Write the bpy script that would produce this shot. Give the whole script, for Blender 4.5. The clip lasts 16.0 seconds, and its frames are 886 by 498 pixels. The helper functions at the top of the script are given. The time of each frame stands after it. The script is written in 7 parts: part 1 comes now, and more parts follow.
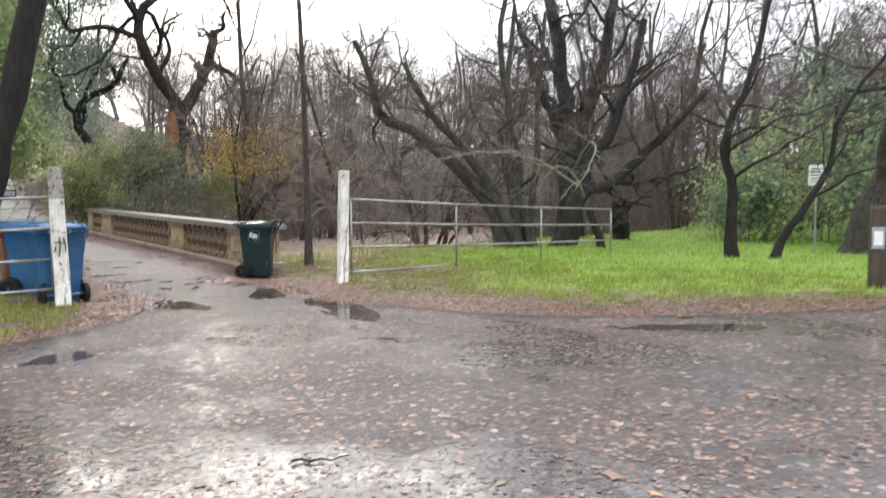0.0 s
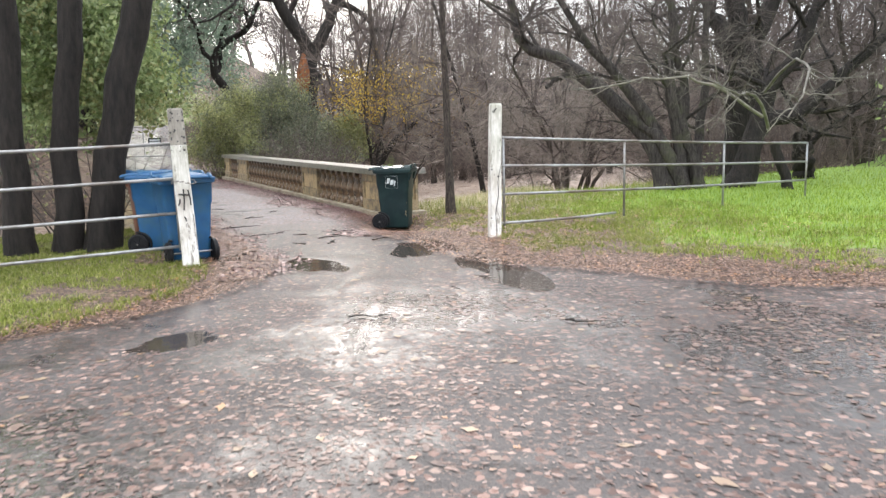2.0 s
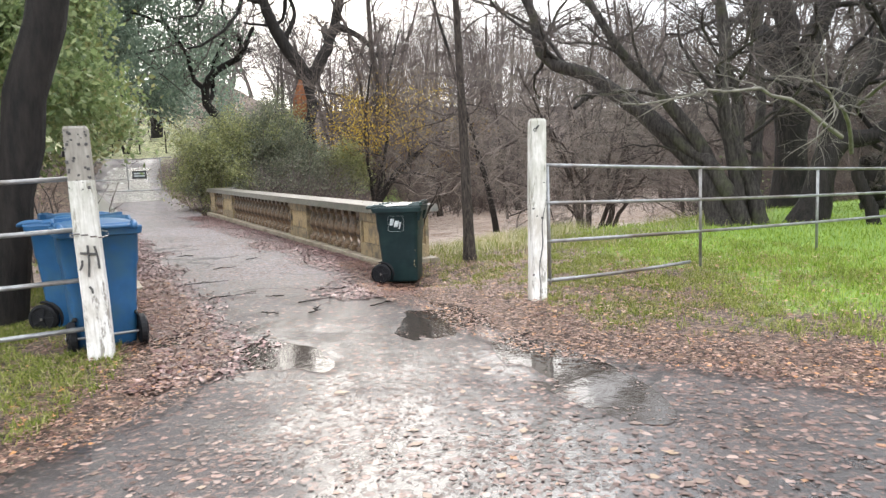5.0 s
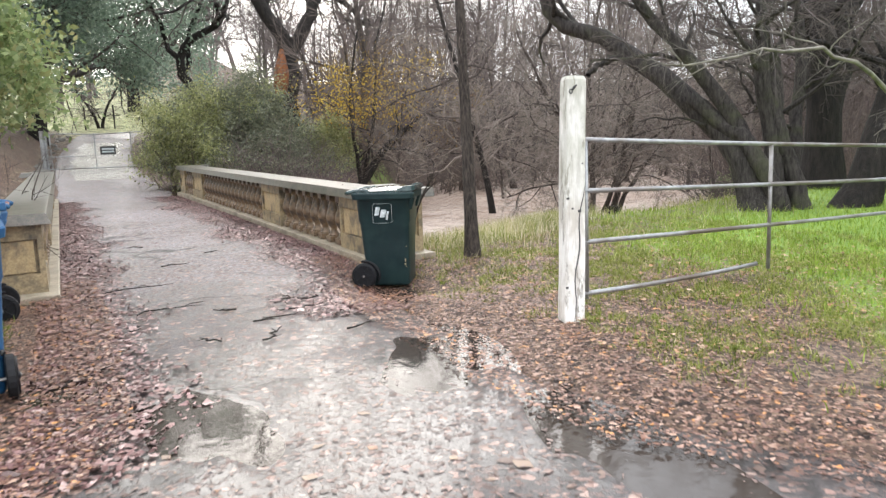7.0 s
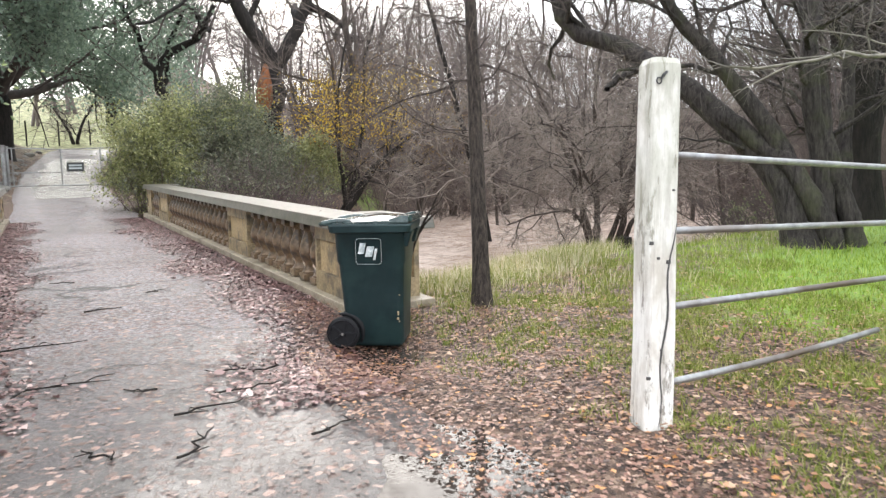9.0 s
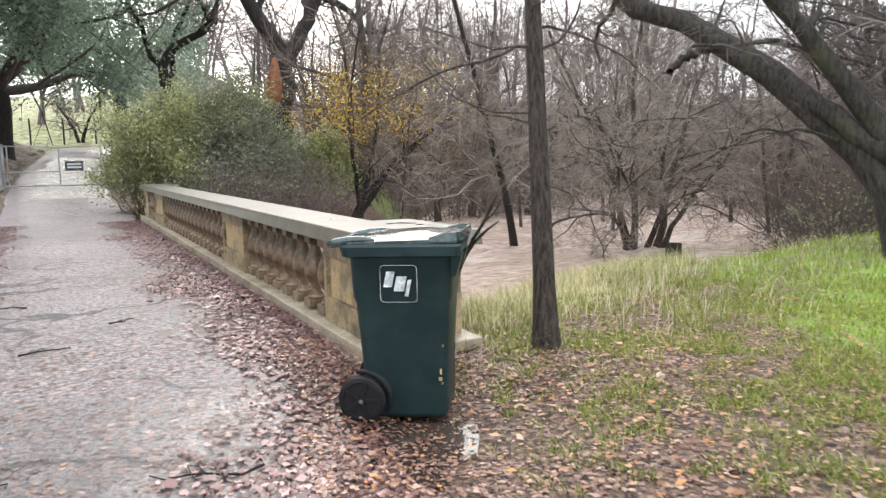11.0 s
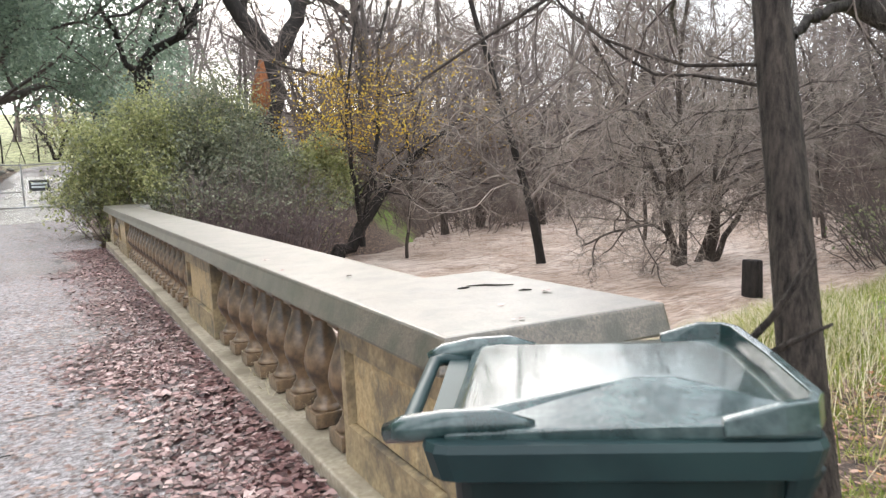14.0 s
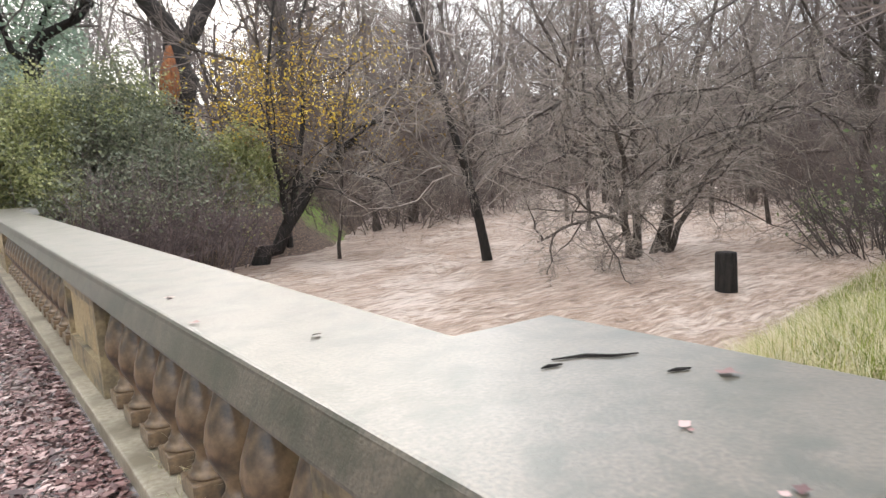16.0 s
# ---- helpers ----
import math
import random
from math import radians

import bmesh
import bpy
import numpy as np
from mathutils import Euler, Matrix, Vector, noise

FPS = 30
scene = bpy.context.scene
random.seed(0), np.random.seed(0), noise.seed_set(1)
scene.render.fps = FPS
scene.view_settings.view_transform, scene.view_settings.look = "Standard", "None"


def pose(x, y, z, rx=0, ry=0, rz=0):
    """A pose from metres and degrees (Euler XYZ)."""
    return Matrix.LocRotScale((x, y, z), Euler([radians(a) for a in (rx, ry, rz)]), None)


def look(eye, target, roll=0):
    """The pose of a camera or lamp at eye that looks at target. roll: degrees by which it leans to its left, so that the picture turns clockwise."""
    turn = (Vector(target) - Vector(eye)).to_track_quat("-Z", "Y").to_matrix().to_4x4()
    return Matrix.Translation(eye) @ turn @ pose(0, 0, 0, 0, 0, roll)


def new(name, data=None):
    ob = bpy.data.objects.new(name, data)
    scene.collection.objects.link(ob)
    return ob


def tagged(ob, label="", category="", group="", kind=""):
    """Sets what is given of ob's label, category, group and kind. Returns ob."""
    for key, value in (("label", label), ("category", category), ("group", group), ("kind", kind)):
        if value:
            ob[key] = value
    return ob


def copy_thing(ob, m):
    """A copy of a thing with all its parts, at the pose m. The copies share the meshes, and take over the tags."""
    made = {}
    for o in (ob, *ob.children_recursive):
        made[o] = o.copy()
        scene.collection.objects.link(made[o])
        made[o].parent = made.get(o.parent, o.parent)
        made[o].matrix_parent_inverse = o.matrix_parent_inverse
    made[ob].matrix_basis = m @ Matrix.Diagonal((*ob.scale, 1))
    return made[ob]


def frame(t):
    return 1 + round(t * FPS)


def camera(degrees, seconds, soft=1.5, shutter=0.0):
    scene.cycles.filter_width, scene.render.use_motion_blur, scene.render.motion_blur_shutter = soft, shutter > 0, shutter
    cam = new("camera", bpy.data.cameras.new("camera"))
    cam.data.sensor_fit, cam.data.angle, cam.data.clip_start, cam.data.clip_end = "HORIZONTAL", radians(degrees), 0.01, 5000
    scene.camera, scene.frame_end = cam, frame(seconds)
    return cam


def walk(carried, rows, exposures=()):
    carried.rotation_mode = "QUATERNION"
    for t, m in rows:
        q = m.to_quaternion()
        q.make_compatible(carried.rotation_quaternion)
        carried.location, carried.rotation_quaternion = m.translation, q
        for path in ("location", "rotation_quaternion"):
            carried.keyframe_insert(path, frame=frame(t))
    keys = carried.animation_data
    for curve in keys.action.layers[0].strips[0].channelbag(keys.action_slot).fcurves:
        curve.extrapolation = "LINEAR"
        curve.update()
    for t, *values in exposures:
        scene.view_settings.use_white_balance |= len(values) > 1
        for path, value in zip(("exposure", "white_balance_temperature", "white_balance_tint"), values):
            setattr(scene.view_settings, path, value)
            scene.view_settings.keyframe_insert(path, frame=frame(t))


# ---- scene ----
cam = camera(64.2, 16.0, soft=1.35, shutter=0.35)
METRES, EYE, TILT, LEAN, TURN = 15.306, 1.5, 0.0, 0.0, -36.0
ROWS = [
    (0.0, 0.0, 0.0, 0.0, -0.02, -4.13, 0.26),
    (0.5, -0.0126, 0.0291, -0.003, 2.65, -9.59, 0.57),
    (1.0, -0.0223, 0.0599, -0.0022, 7.21, -11.12, 0.81),
    (1.5, -0.0332, 0.0885, -0.0019, 9.18, -10.33, 1.17),
    (2.0, -0.0422, 0.1161, -0.0011, 10.03, -8.8, 1.66),
    (2.5, -0.0499, 0.1483, 0.0015, 9.97, -7.2, 1.89),
    (3.0, -0.06, 0.1784, 0.0028, 9.64, -5.79, 2.05),
    (3.5, -0.0684, 0.2096, 0.003, 9.89, -4.82, 2.23),
    (4.0, -0.0783, 0.2372, 0.001, 10.05, -4.79, 2.21),
    (6.5, -0.1083, 0.3961, -0.002, 10.0, -9.31, 2.47),
    (7.0, -0.12, 0.4267, -0.0012, 9.29, -8.33, 2.13),
    (7.5, -0.1268, 0.4599, -0.0001, 9.41, -7.29, 1.83),
    (8.0, -0.137, 0.4916, -0.0021, 8.54, -6.8, 1.36),
    (10.5, -0.1758, 0.6405, -0.005, 8.28, -6.25, 1.05),
    (11.0, -0.1891, 0.6705, -0.0052, 9.26, -6.54, 1.26),
    (11.5, -0.2005, 0.7002, -0.0042, 10.55, -6.62, 1.63),
    (12.0, -0.2173, 0.7299, -0.0047, 11.12, -6.79, 1.96),
    (12.5, -0.2269, 0.7606, -0.0049, 11.14, -6.64, 2.3),
    (13.0, -0.2382, 0.7906, -0.0041, 10.94, -6.33, 2.59),
    (13.5, -0.2505, 0.8203, -0.0023, 9.48, -6.11, 2.74),
    (14.0, -0.2568, 0.8508, -0.0018, 8.62, -5.98, 2.88),
    (14.5, -0.2667, 0.8757, -0.0028, 7.55, -6.03, 2.86),
    (15.0, -0.2781, 0.8994, -0.0018, 6.16, -6.11, 3.0),
    (15.5, -0.284, 0.9261, -0.0017, 4.58, -6.08, 3.47),
    (16.0, -0.2943, 0.95, -0.003, 2.28, -6.93, 3.98),
]
walk(cam, [(t, pose(0, 0, EYE, TILT, LEAN, TURN) @ pose(METRES * x, METRES * y, METRES * z, 90 + pitch, roll, yaw)) for t, x, y, z, yaw, pitch, roll in ROWS],
     exposures=[(0.0, 0.03), (1.0, 0.31), (2.5, 0.29), (4.0, 0.23), (8.0, 0.36), (10.5, 0.39), (12.5, 0.52), (16.0, 0.42)])

# ---- world and light: bright overcast ----
world = bpy.data.worlds.new("overcast_sky")
scene.world = world
world.use_nodes = True
wn, wl = world.node_tree.nodes, world.node_tree.links
bg = wn["Background"]
sky = wn.new("ShaderNodeTexSky")
sky.sky_type, sky.sun_disc = "NISHITA", False
sky.sun_elevation, sky.sun_rotation = radians(27), radians(14)
sky.air_density, sky.dust_density, sky.ozone_density = 1.0, 4.0, 1.0
cloud = wn.new("ShaderNodeMix")
cloud.data_type = "RGBA"
cloud.inputs[0].default_value = 0.86
cloud_noise = wn.new("ShaderNodeTexNoise")
cloud_noise.inputs["Scale"].default_value = 2.2
cloud_noise.inputs["Detail"].default_value = 5
cloud_ramp = wn.new("ShaderNodeValToRGB")
cloud_ramp.color_ramp.elements[0].position, cloud_ramp.color_ramp.elements[0].color = 0.3, (8.0, 8.7, 9.6, 1)
cloud_ramp.color_ramp.elements[1].position, cloud_ramp.color_ramp.elements[1].color = 0.7, (12.0, 12.2, 12.5, 1)
wl.new(cloud_noise.outputs["Fac"], cloud_ramp.inputs[0])
wl.new(sky.outputs[0], cloud.inputs[6])
wl.new(cloud_ramp.outputs[0], cloud.inputs[7])
sky_way = wn.new("ShaderNodeTexCoord")
sky_split = wn.new("ShaderNodeSeparateXYZ")
wl.new(sky_way.outputs["Generated"], sky_split.inputs[0])
zenith = wn.new("ShaderNodeMapRange")
zenith.interpolation_type = "SMOOTHSTEP"
zenith.inputs[1].default_value, zenith.inputs[2].default_value = 0.12, 0.92
zenith.inputs[3].default_value, zenith.inputs[4].default_value = 1.02, 1.34
wl.new(sky_split.outputs[2], zenith.inputs[0])
brighter_up = wn.new("ShaderNodeMix")
brighter_up.data_type, brighter_up.blend_type = "RGBA", "MULTIPLY"
brighter_up.inputs[0].default_value = 1.0
wl.new(cloud.outputs[2], brighter_up.inputs[6])
wl.new(zenith.outputs[0], brighter_up.inputs[7])
wl.new(brighter_up.outputs[2], bg.inputs[0])
bg.inputs[1].default_value = 0.208

sun = new("sun", bpy.data.lights.new("sun", "SUN"))
sun.data.energy, sun.data.angle, sun.data.color = 1.15, radians(46), (1.0, 0.96, 0.90)
sun.matrix_world = look((9, 36, 18.9), (0, 0, 0))

# ---- materials ----


def node_mat(name):
    m = bpy.data.materials.new(name)
    m.use_nodes = True
    return m, m.node_tree.nodes, m.node_tree.links, m.node_tree.nodes["Principled BSDF"]


def ramp(ns, ls, src, stops):
    r = ns.new("ShaderNodeValToRGB")
    e = r.color_ramp.elements
    while len(e) < len(stops):
        e.new(0.5)
    for el, (p, c) in zip(e, stops):
        el.position, el.color = p, (*c, 1)
    ls.new(src, r.inputs[0])
    return r.outputs[0]


def noise_tex(ns, ls, scale, detail=4, rough=0.55, stretch=None, coords=None, kind="Object"):
    n = ns.new("ShaderNodeTexNoise")
    n.inputs["Scale"].default_value = scale
    n.inputs["Detail"].default_value = detail
    n.inputs["Roughness"].default_value = rough
    src = coords
    if src is None:
        tc = ns.new("ShaderNodeTexCoord")
        src = tc.outputs[kind]
    if stretch:
        mp = ns.new("ShaderNodeMapping")
        mp.inputs["Scale"].default_value = stretch
        ls.new(src, mp.inputs[0])
        src = mp.outputs[0]
    ls.new(src, n.inputs["Vector"])
    return n.outputs["Fac"]


def mix(ns, ls, fac, a, b, mode="MIX"):
    m = ns.new("ShaderNodeMix")
    m.data_type, m.blend_type = "RGBA", mode
    for i, v in ((0, fac), (6, a), (7, b)):
        if isinstance(v, (int, float)):
            m.inputs[i].default_value = v
        elif isinstance(v, tuple):
            m.inputs[i].default_value = (*v, 1)
        else:
            ls.new(v, m.inputs[i])
    return m.outputs[2]


def arith(ns, ls, op, a, b=0.0, clamp=False):
    m = ns.new("ShaderNodeMath")
    m.operation, m.use_clamp = op, clamp
    for i, v in ((0, a), (1, b)):
        if isinstance(v, (int, float)):
            m.inputs[i].default_value = v
        else:
            ls.new(v, m.inputs[i])
    return m.outputs[0]


def bump(ns, ls, p, height, strength, distance=0.02):
    b = ns.new("ShaderNodeBump")
    b.inputs["Strength"].default_value = strength
    b.inputs["Distance"].default_value = distance
    ls.new(height, b.inputs["Height"])
    ls.new(b.outputs[0], p.inputs["Normal"])


def rough_mat(name, dark, light, scale, rough=0.7, bump_s=0.3, bump_d=0.01, stain=None, stain_scale=1.2, metal=0.0, stretch=None, spec=0.5, island=0.0):
    m, ns, ls, p = node_mat(name)
    f = noise_tex(ns, ls, scale, 6, 0.6, stretch)
    c = ramp(ns, ls, f, [(0.3, dark), (0.7, light)])
    if stain:
        f2 = noise_tex(ns, ls, stain_scale, 4, 0.6, stretch)
        k = ramp(ns, ls, f2, [(0.45, (0, 0, 0)), (0.65, (1, 1, 1))])
        c = mix(ns, ls, k, c, stain)
    if island:
        g = ns.new("ShaderNodeNewGeometry")
        v = arith(ns, ls, "MULTIPLY_ADD", g.outputs["Random Per Island"], island)
        v.node.inputs[2].default_value = 1 - island / 2
        c = mix(ns, ls, 1.0, c, v, "MULTIPLY")
    ls.new(c, p.inputs["Base Color"])
    p.inputs["Roughness"].default_value = rough
    p.inputs["Metallic"].default_value = metal
    p.inputs["Specular IOR Level"].default_value = spec
    if bump_s:
        bump(ns, ls, p, f, bump_s, bump_d)
    return m


def leaf_mat(name, stops, rough=0.45, through_light=0.25, shine=0.2):
    """Leaves: each island has its own shade out of the stops."""
    m, ns, ls, p = node_mat(name)
    g = ns.new("ShaderNodeNewGeometry")
    c = ramp(ns, ls, g.outputs["Random Per Island"], stops)
    f = noise_tex(ns, ls, 0.7, 3)
    c = mix(ns, ls, 0.5, c, ramp(ns, ls, f, [(0.3, (0.45, 0.45, 0.45)), (0.7, (1, 1, 1))]), "MULTIPLY")
    ls.new(c, p.inputs["Base Color"])
    p.inputs["Roughness"].default_value = rough
    p.inputs["Specular IOR Level"].default_value = shine
    if through_light:
        t = ns.new("ShaderNodeBsdfTranslucent")
        ls.new(c, t.inputs[0])
        mx = ns.new("ShaderNodeMixShader")
        mx.inputs[0].default_value = through_light
        ls.new(p.outputs[0], mx.inputs[1])
        ls.new(t.outputs[0], mx.inputs[2])
        ls.new(mx.outputs[0], ns["Material Output"].inputs[0])
    return m


def asphalt_mat():
    """Worn wet asphalt: rough stone grain, smooth films of water in the low spots, fine leaf crumbs."""
    m, ns, ls, p = node_mat("wet_asphalt")
    tc = ns.new("ShaderNodeTexCoord")
    co = tc.outputs["Object"]
    grain = noise_tex(ns, ls, 90, 3, 0.7, coords=co)
    patch = noise_tex(ns, ls, 1.1, 5, 0.6, coords=co)
    wet = noise_tex(ns, ls, 0.42, 6, 0.62, stretch=(1.0, 0.75, 1.0), coords=co)
    crumbs = noise_tex(ns, ls, 17, 4, 0.7, coords=co)
    c = ramp(ns, ls, grain, [(0.3, (0.034, 0.031, 0.031)), (0.7, (0.115, 0.104, 0.102))])
    c = mix(ns, ls, 1.0, c, ramp(ns, ls, patch, [(0.3, (0.75, 0.72, 0.72)), (0.7, (1.25, 1.2, 1.18))]), "MULTIPLY")
    # paler towards the deck: pale grain, with sky glare put into the colour
    along = ns.new("ShaderNodeSeparateXYZ")
    ls.new(co, along.inputs[0])
    deck_glare = ns.new("ShaderNodeMapRange")
    deck_glare.inputs[1].default_value, deck_glare.inputs[2].default_value = 11.5, 16.0
    ls.new(along.outputs[1], deck_glare.inputs[0])
    glare_gravel = ramp(ns, ls, noise_tex(ns, ls, 24, 6, 0.78, coords=co), [(0.39, (0.09, 0.08, 0.081)), (0.5, (0.29, 0.26, 0.265)), (0.62, (0.54, 0.50, 0.51))])
    c = mix(ns, ls, arith(ns, ls, "MULTIPLY", deck_glare.outputs[0], 0.75), c, glare_gravel)
    litter = ramp(ns, ls, crumbs, [(0.53, (0, 0, 0)), (0.62, (1, 1, 1))])
    c = mix(ns, ls, arith(ns, ls, "MULTIPLY", litter, 0.5), c, (0.30, 0.185, 0.15))
    flake = ns.new("ShaderNodeTexVoronoi")
    flake.inputs["Scale"].default_value = 15
    swirl = ns.new("ShaderNodeTexNoise")
    swirl.inputs["Scale"].default_value = 12
    ls.new(co, swirl.inputs["Vector"])
    bent = ns.new("ShaderNodeVectorMath")
    bent.operation = "MULTIPLY_ADD"
    ls.new(swirl.outputs["Color"], bent.inputs[0])
    bent.inputs[1].default_value = (0.09, 0.09, 0.09)
    ls.new(co, bent.inputs[2])
    ls.new(bent.outputs[0], flake.inputs["Vector"])
    pick = ns.new("ShaderNodeSeparateColor")
    ls.new(flake.outputs["Color"], pick.inputs[0])
    clump = noise_tex(ns, ls, 0.55, 4, 0.6, coords=co)
    share = ramp(ns, ls, clump, [(0.34, (0.12, 0.12, 0.12)), (0.64, (0.72, 0.72, 0.72))])
    body = ramp(ns, ls, flake.outputs["Distance"], [(0.36, (1, 1, 1)), (0.46, (0, 0, 0))])
    lies = arith(ns, ls, "MULTIPLY", arith(ns, ls, "LESS_THAN", pick.outputs[0], share), body)
    leaf_tone = ramp(ns, ls, pick.outputs[1], [(0.0, (0.06, 0.038, 0.033)), (0.35, (0.17, 0.098, 0.080)), (0.7, (0.31, 0.195, 0.16)), (1.0, (0.46, 0.33, 0.275))])
    c = mix(ns, ls, arith(ns, ls, "MULTIPLY", lies, 0.9), c, leaf_tone)
    film = ramp(ns, ls, wet, [(0.45, (0, 0, 0)), (0.54, (1, 1, 1))])
    drained = ns.new("ShaderNodeMapRange")
    drained.inputs[1].default_value, drained.inputs[2].default_value = 7.0, 16.5
    drained.inputs[3].default_value, drained.inputs[4].default_value = 1.0, 0.3
    ls.new(along.outputs[1], drained.inputs[0])
    film = arith(ns, ls, "MULTIPLY", film, drained.outputs[0])
    bare = arith(ns, ls, "SUBTRACT", 1.0, arith(ns, ls, "ADD", arith(ns, ls, "MULTIPLY", litter, 0.35), arith(ns, ls, "MULTIPLY", lies, 0.15)), True)
    film = arith(ns, ls, "MULTIPLY", film, bare)
    c = mix(ns, ls, arith(ns, ls, "MULTIPLY", film, arith(ns, ls, "SUBTRACT", 0.55, arith(ns, ls, "MULTIPLY", lies, 0.4))), c, (0.030, 0.027, 0.026))
    # a few long cracks
    v = ns.new("ShaderNodeTexVoronoi")
    v.feature = "DISTANCE_TO_EDGE"
    v.inputs["Scale"].default_value = 0.33
    warp = ns.new("ShaderNodeTexNoise")
    warp.inputs["Scale"].default_value = 1.6
    warp.inputs["Detail"].default_value = 5
    ls.new(co, warp.inputs["Vector"])
    off = ns.new("ShaderNodeVectorMath")
    off.operation = "ADD"
    ls.new(co, off.inputs[0])
    ls.new(warp.outputs["Color"], off.inputs[1])
    ls.new(off.outputs[0], v.inputs["Vector"])
    crack = ramp(ns, ls, v.outputs["Distance"], [(0.005, (1, 1, 1)), (0.018, (0, 0, 0))])
    crack = arith(ns, ls, "MULTIPLY", crack, ramp(ns, ls, noise_tex(ns, ls, 0.3, 2, coords=co), [(0.42, (0, 0, 0)), (0.54, (1, 1, 1))]))
    c = mix(ns, ls, arith(ns, ls, "MULTIPLY", crack, 0.7), c, (0.02, 0.018, 0.017))
    ls.new(c, p.inputs["Base Color"])
    r = ramp(ns, ls, film, [(0.0, (0.62, 0.62, 0.62)), (1.0, (0.24, 0.24, 0.24))])
    ls.new(r, p.inputs["Roughness"])
    h = arith(ns, ls, "MULTIPLY", arith(ns, ls, "ADD", grain, arith(ns, ls, "MULTIPLY", crumbs, 1.5)), arith(ns, ls, "SUBTRACT", 1.15, film))
    h = arith(ns, ls, "SUBTRACT", h, crack)
    bump(ns, ls, p, h, 0.8, 0.008)
    p.inputs["Specular IOR Level"].default_value = 0.28
    ls.new(ramp(ns, ls, film, [(0.0, (0.12, 0.12, 0.12)), (1.0, (1, 1, 1))]), p.inputs["Coat Weight"])
    p.inputs["Coat IOR"].default_value = 1.36
    ls.new(ramp(ns, ls, film, [(0.0, (0.2, 0.2, 0.2)), (1.0, (0.07, 0.07, 0.07))]), p.inputs["Coat Roughness"])
    skin = ns.new("ShaderNodeBump")
    skin.inputs["Strength"].default_value = 0.33
    skin.inputs["Distance"].default_value = 0.012
    ls.new(arith(ns, ls, "MULTIPLY", noise_tex(ns, ls, 11, 4, 0.6, coords=co), arith(ns, ls, "SUBTRACT", 1.05, film)), skin.inputs["Height"])
    ls.new(skin.outputs[0], p.inputs["Coat Normal"])
    return m


def ground_mat():
    """Soil under grass and litter; the zones come from the sheet's own attributes."""
    m, ns, ls, p = node_mat("ground_cover")
    tc = ns.new("ShaderNodeTexCoord")
    co = tc.outputs["Object"]
    fine = noise_tex(ns, ls, 24, 6, 0.7, coords=co)
    mid = noise_tex(ns, ls, 2.2, 5, 0.6, coords=co)
    flakes = ns.new("ShaderNodeTexVoronoi")
    flakes.inputs["Scale"].default_value = 34
    flakes.inputs["Randomness"].default_value = 1.0
    ruffle = ns.new("ShaderNodeTexNoise")
    ruffle.inputs["Scale"].default_value = 30
    ruffle.inputs["Detail"].default_value = 4
    ls.new(co, ruffle.inputs["Vector"])
    bent = ns.new("ShaderNodeVectorMath")
    bent.operation = "MULTIPLY_ADD"
    ls.new(ruffle.outputs["Color"], bent.inputs[0])
    bent.inputs[1].default_value = (0.06, 0.06, 0.06)
    ls.new(co, bent.inputs[2])
    ls.new(bent.outputs[0], flakes.inputs["Vector"])
    split = ns.new("ShaderNodeSeparateColor")
    ls.new(flakes.outputs["Color"], split.inputs[0])
    soil = ramp(ns, ls, split.outputs[0], [(0.0, (0.024, 0.015, 0.012)), (0.4, (0.082, 0.050, 0.036)), (0.75, (0.17, 0.110, 0.078)), (1.0, (0.29, 0.205, 0.15))])
    soil = mix(ns, ls, 0.6, soil, ramp(ns, ls, fine, [(0.3, (0.45, 0.42, 0.4)), (0.65, (1.15, 1.1, 1.05))]), "MULTIPLY")
    grass = ramp(ns, ls, fine, [(0.3, (0.09, 0.16, 0.025)), (0.7, (0.25, 0.38, 0.055))])
    dry = ramp(ns, ls, fine, [(0.3, (0.34, 0.28, 0.17)), (0.7, (0.58, 0.50, 0.34))])

    def attr(name):
        a = ns.new("ShaderNodeAttribute")
        a.attribute_name = name
        k = arith(ns, ls, "ADD", a.outputs["Fac"], arith(ns, ls, "MULTIPLY", arith(ns, ls, "SUBTRACT", arith(ns, ls, "ADD", mid, arith(ns, ls, "MULTIPLY", fine, 0.6)), 0.8), 1.5))
        return ramp(ns, ls, k, [(0.3, (0, 0, 0)), (0.75, (1, 1, 1))])
    c = mix(ns, ls, attr("green"), soil, grass)
    c = mix(ns, ls, attr("dry"), c, dry)
    ls.new(c, p.inputs["Base Color"])
    p.inputs["Roughness"].default_value = 0.75
    bump(ns, ls, p, fine, 0.8, 0.03)
    return m


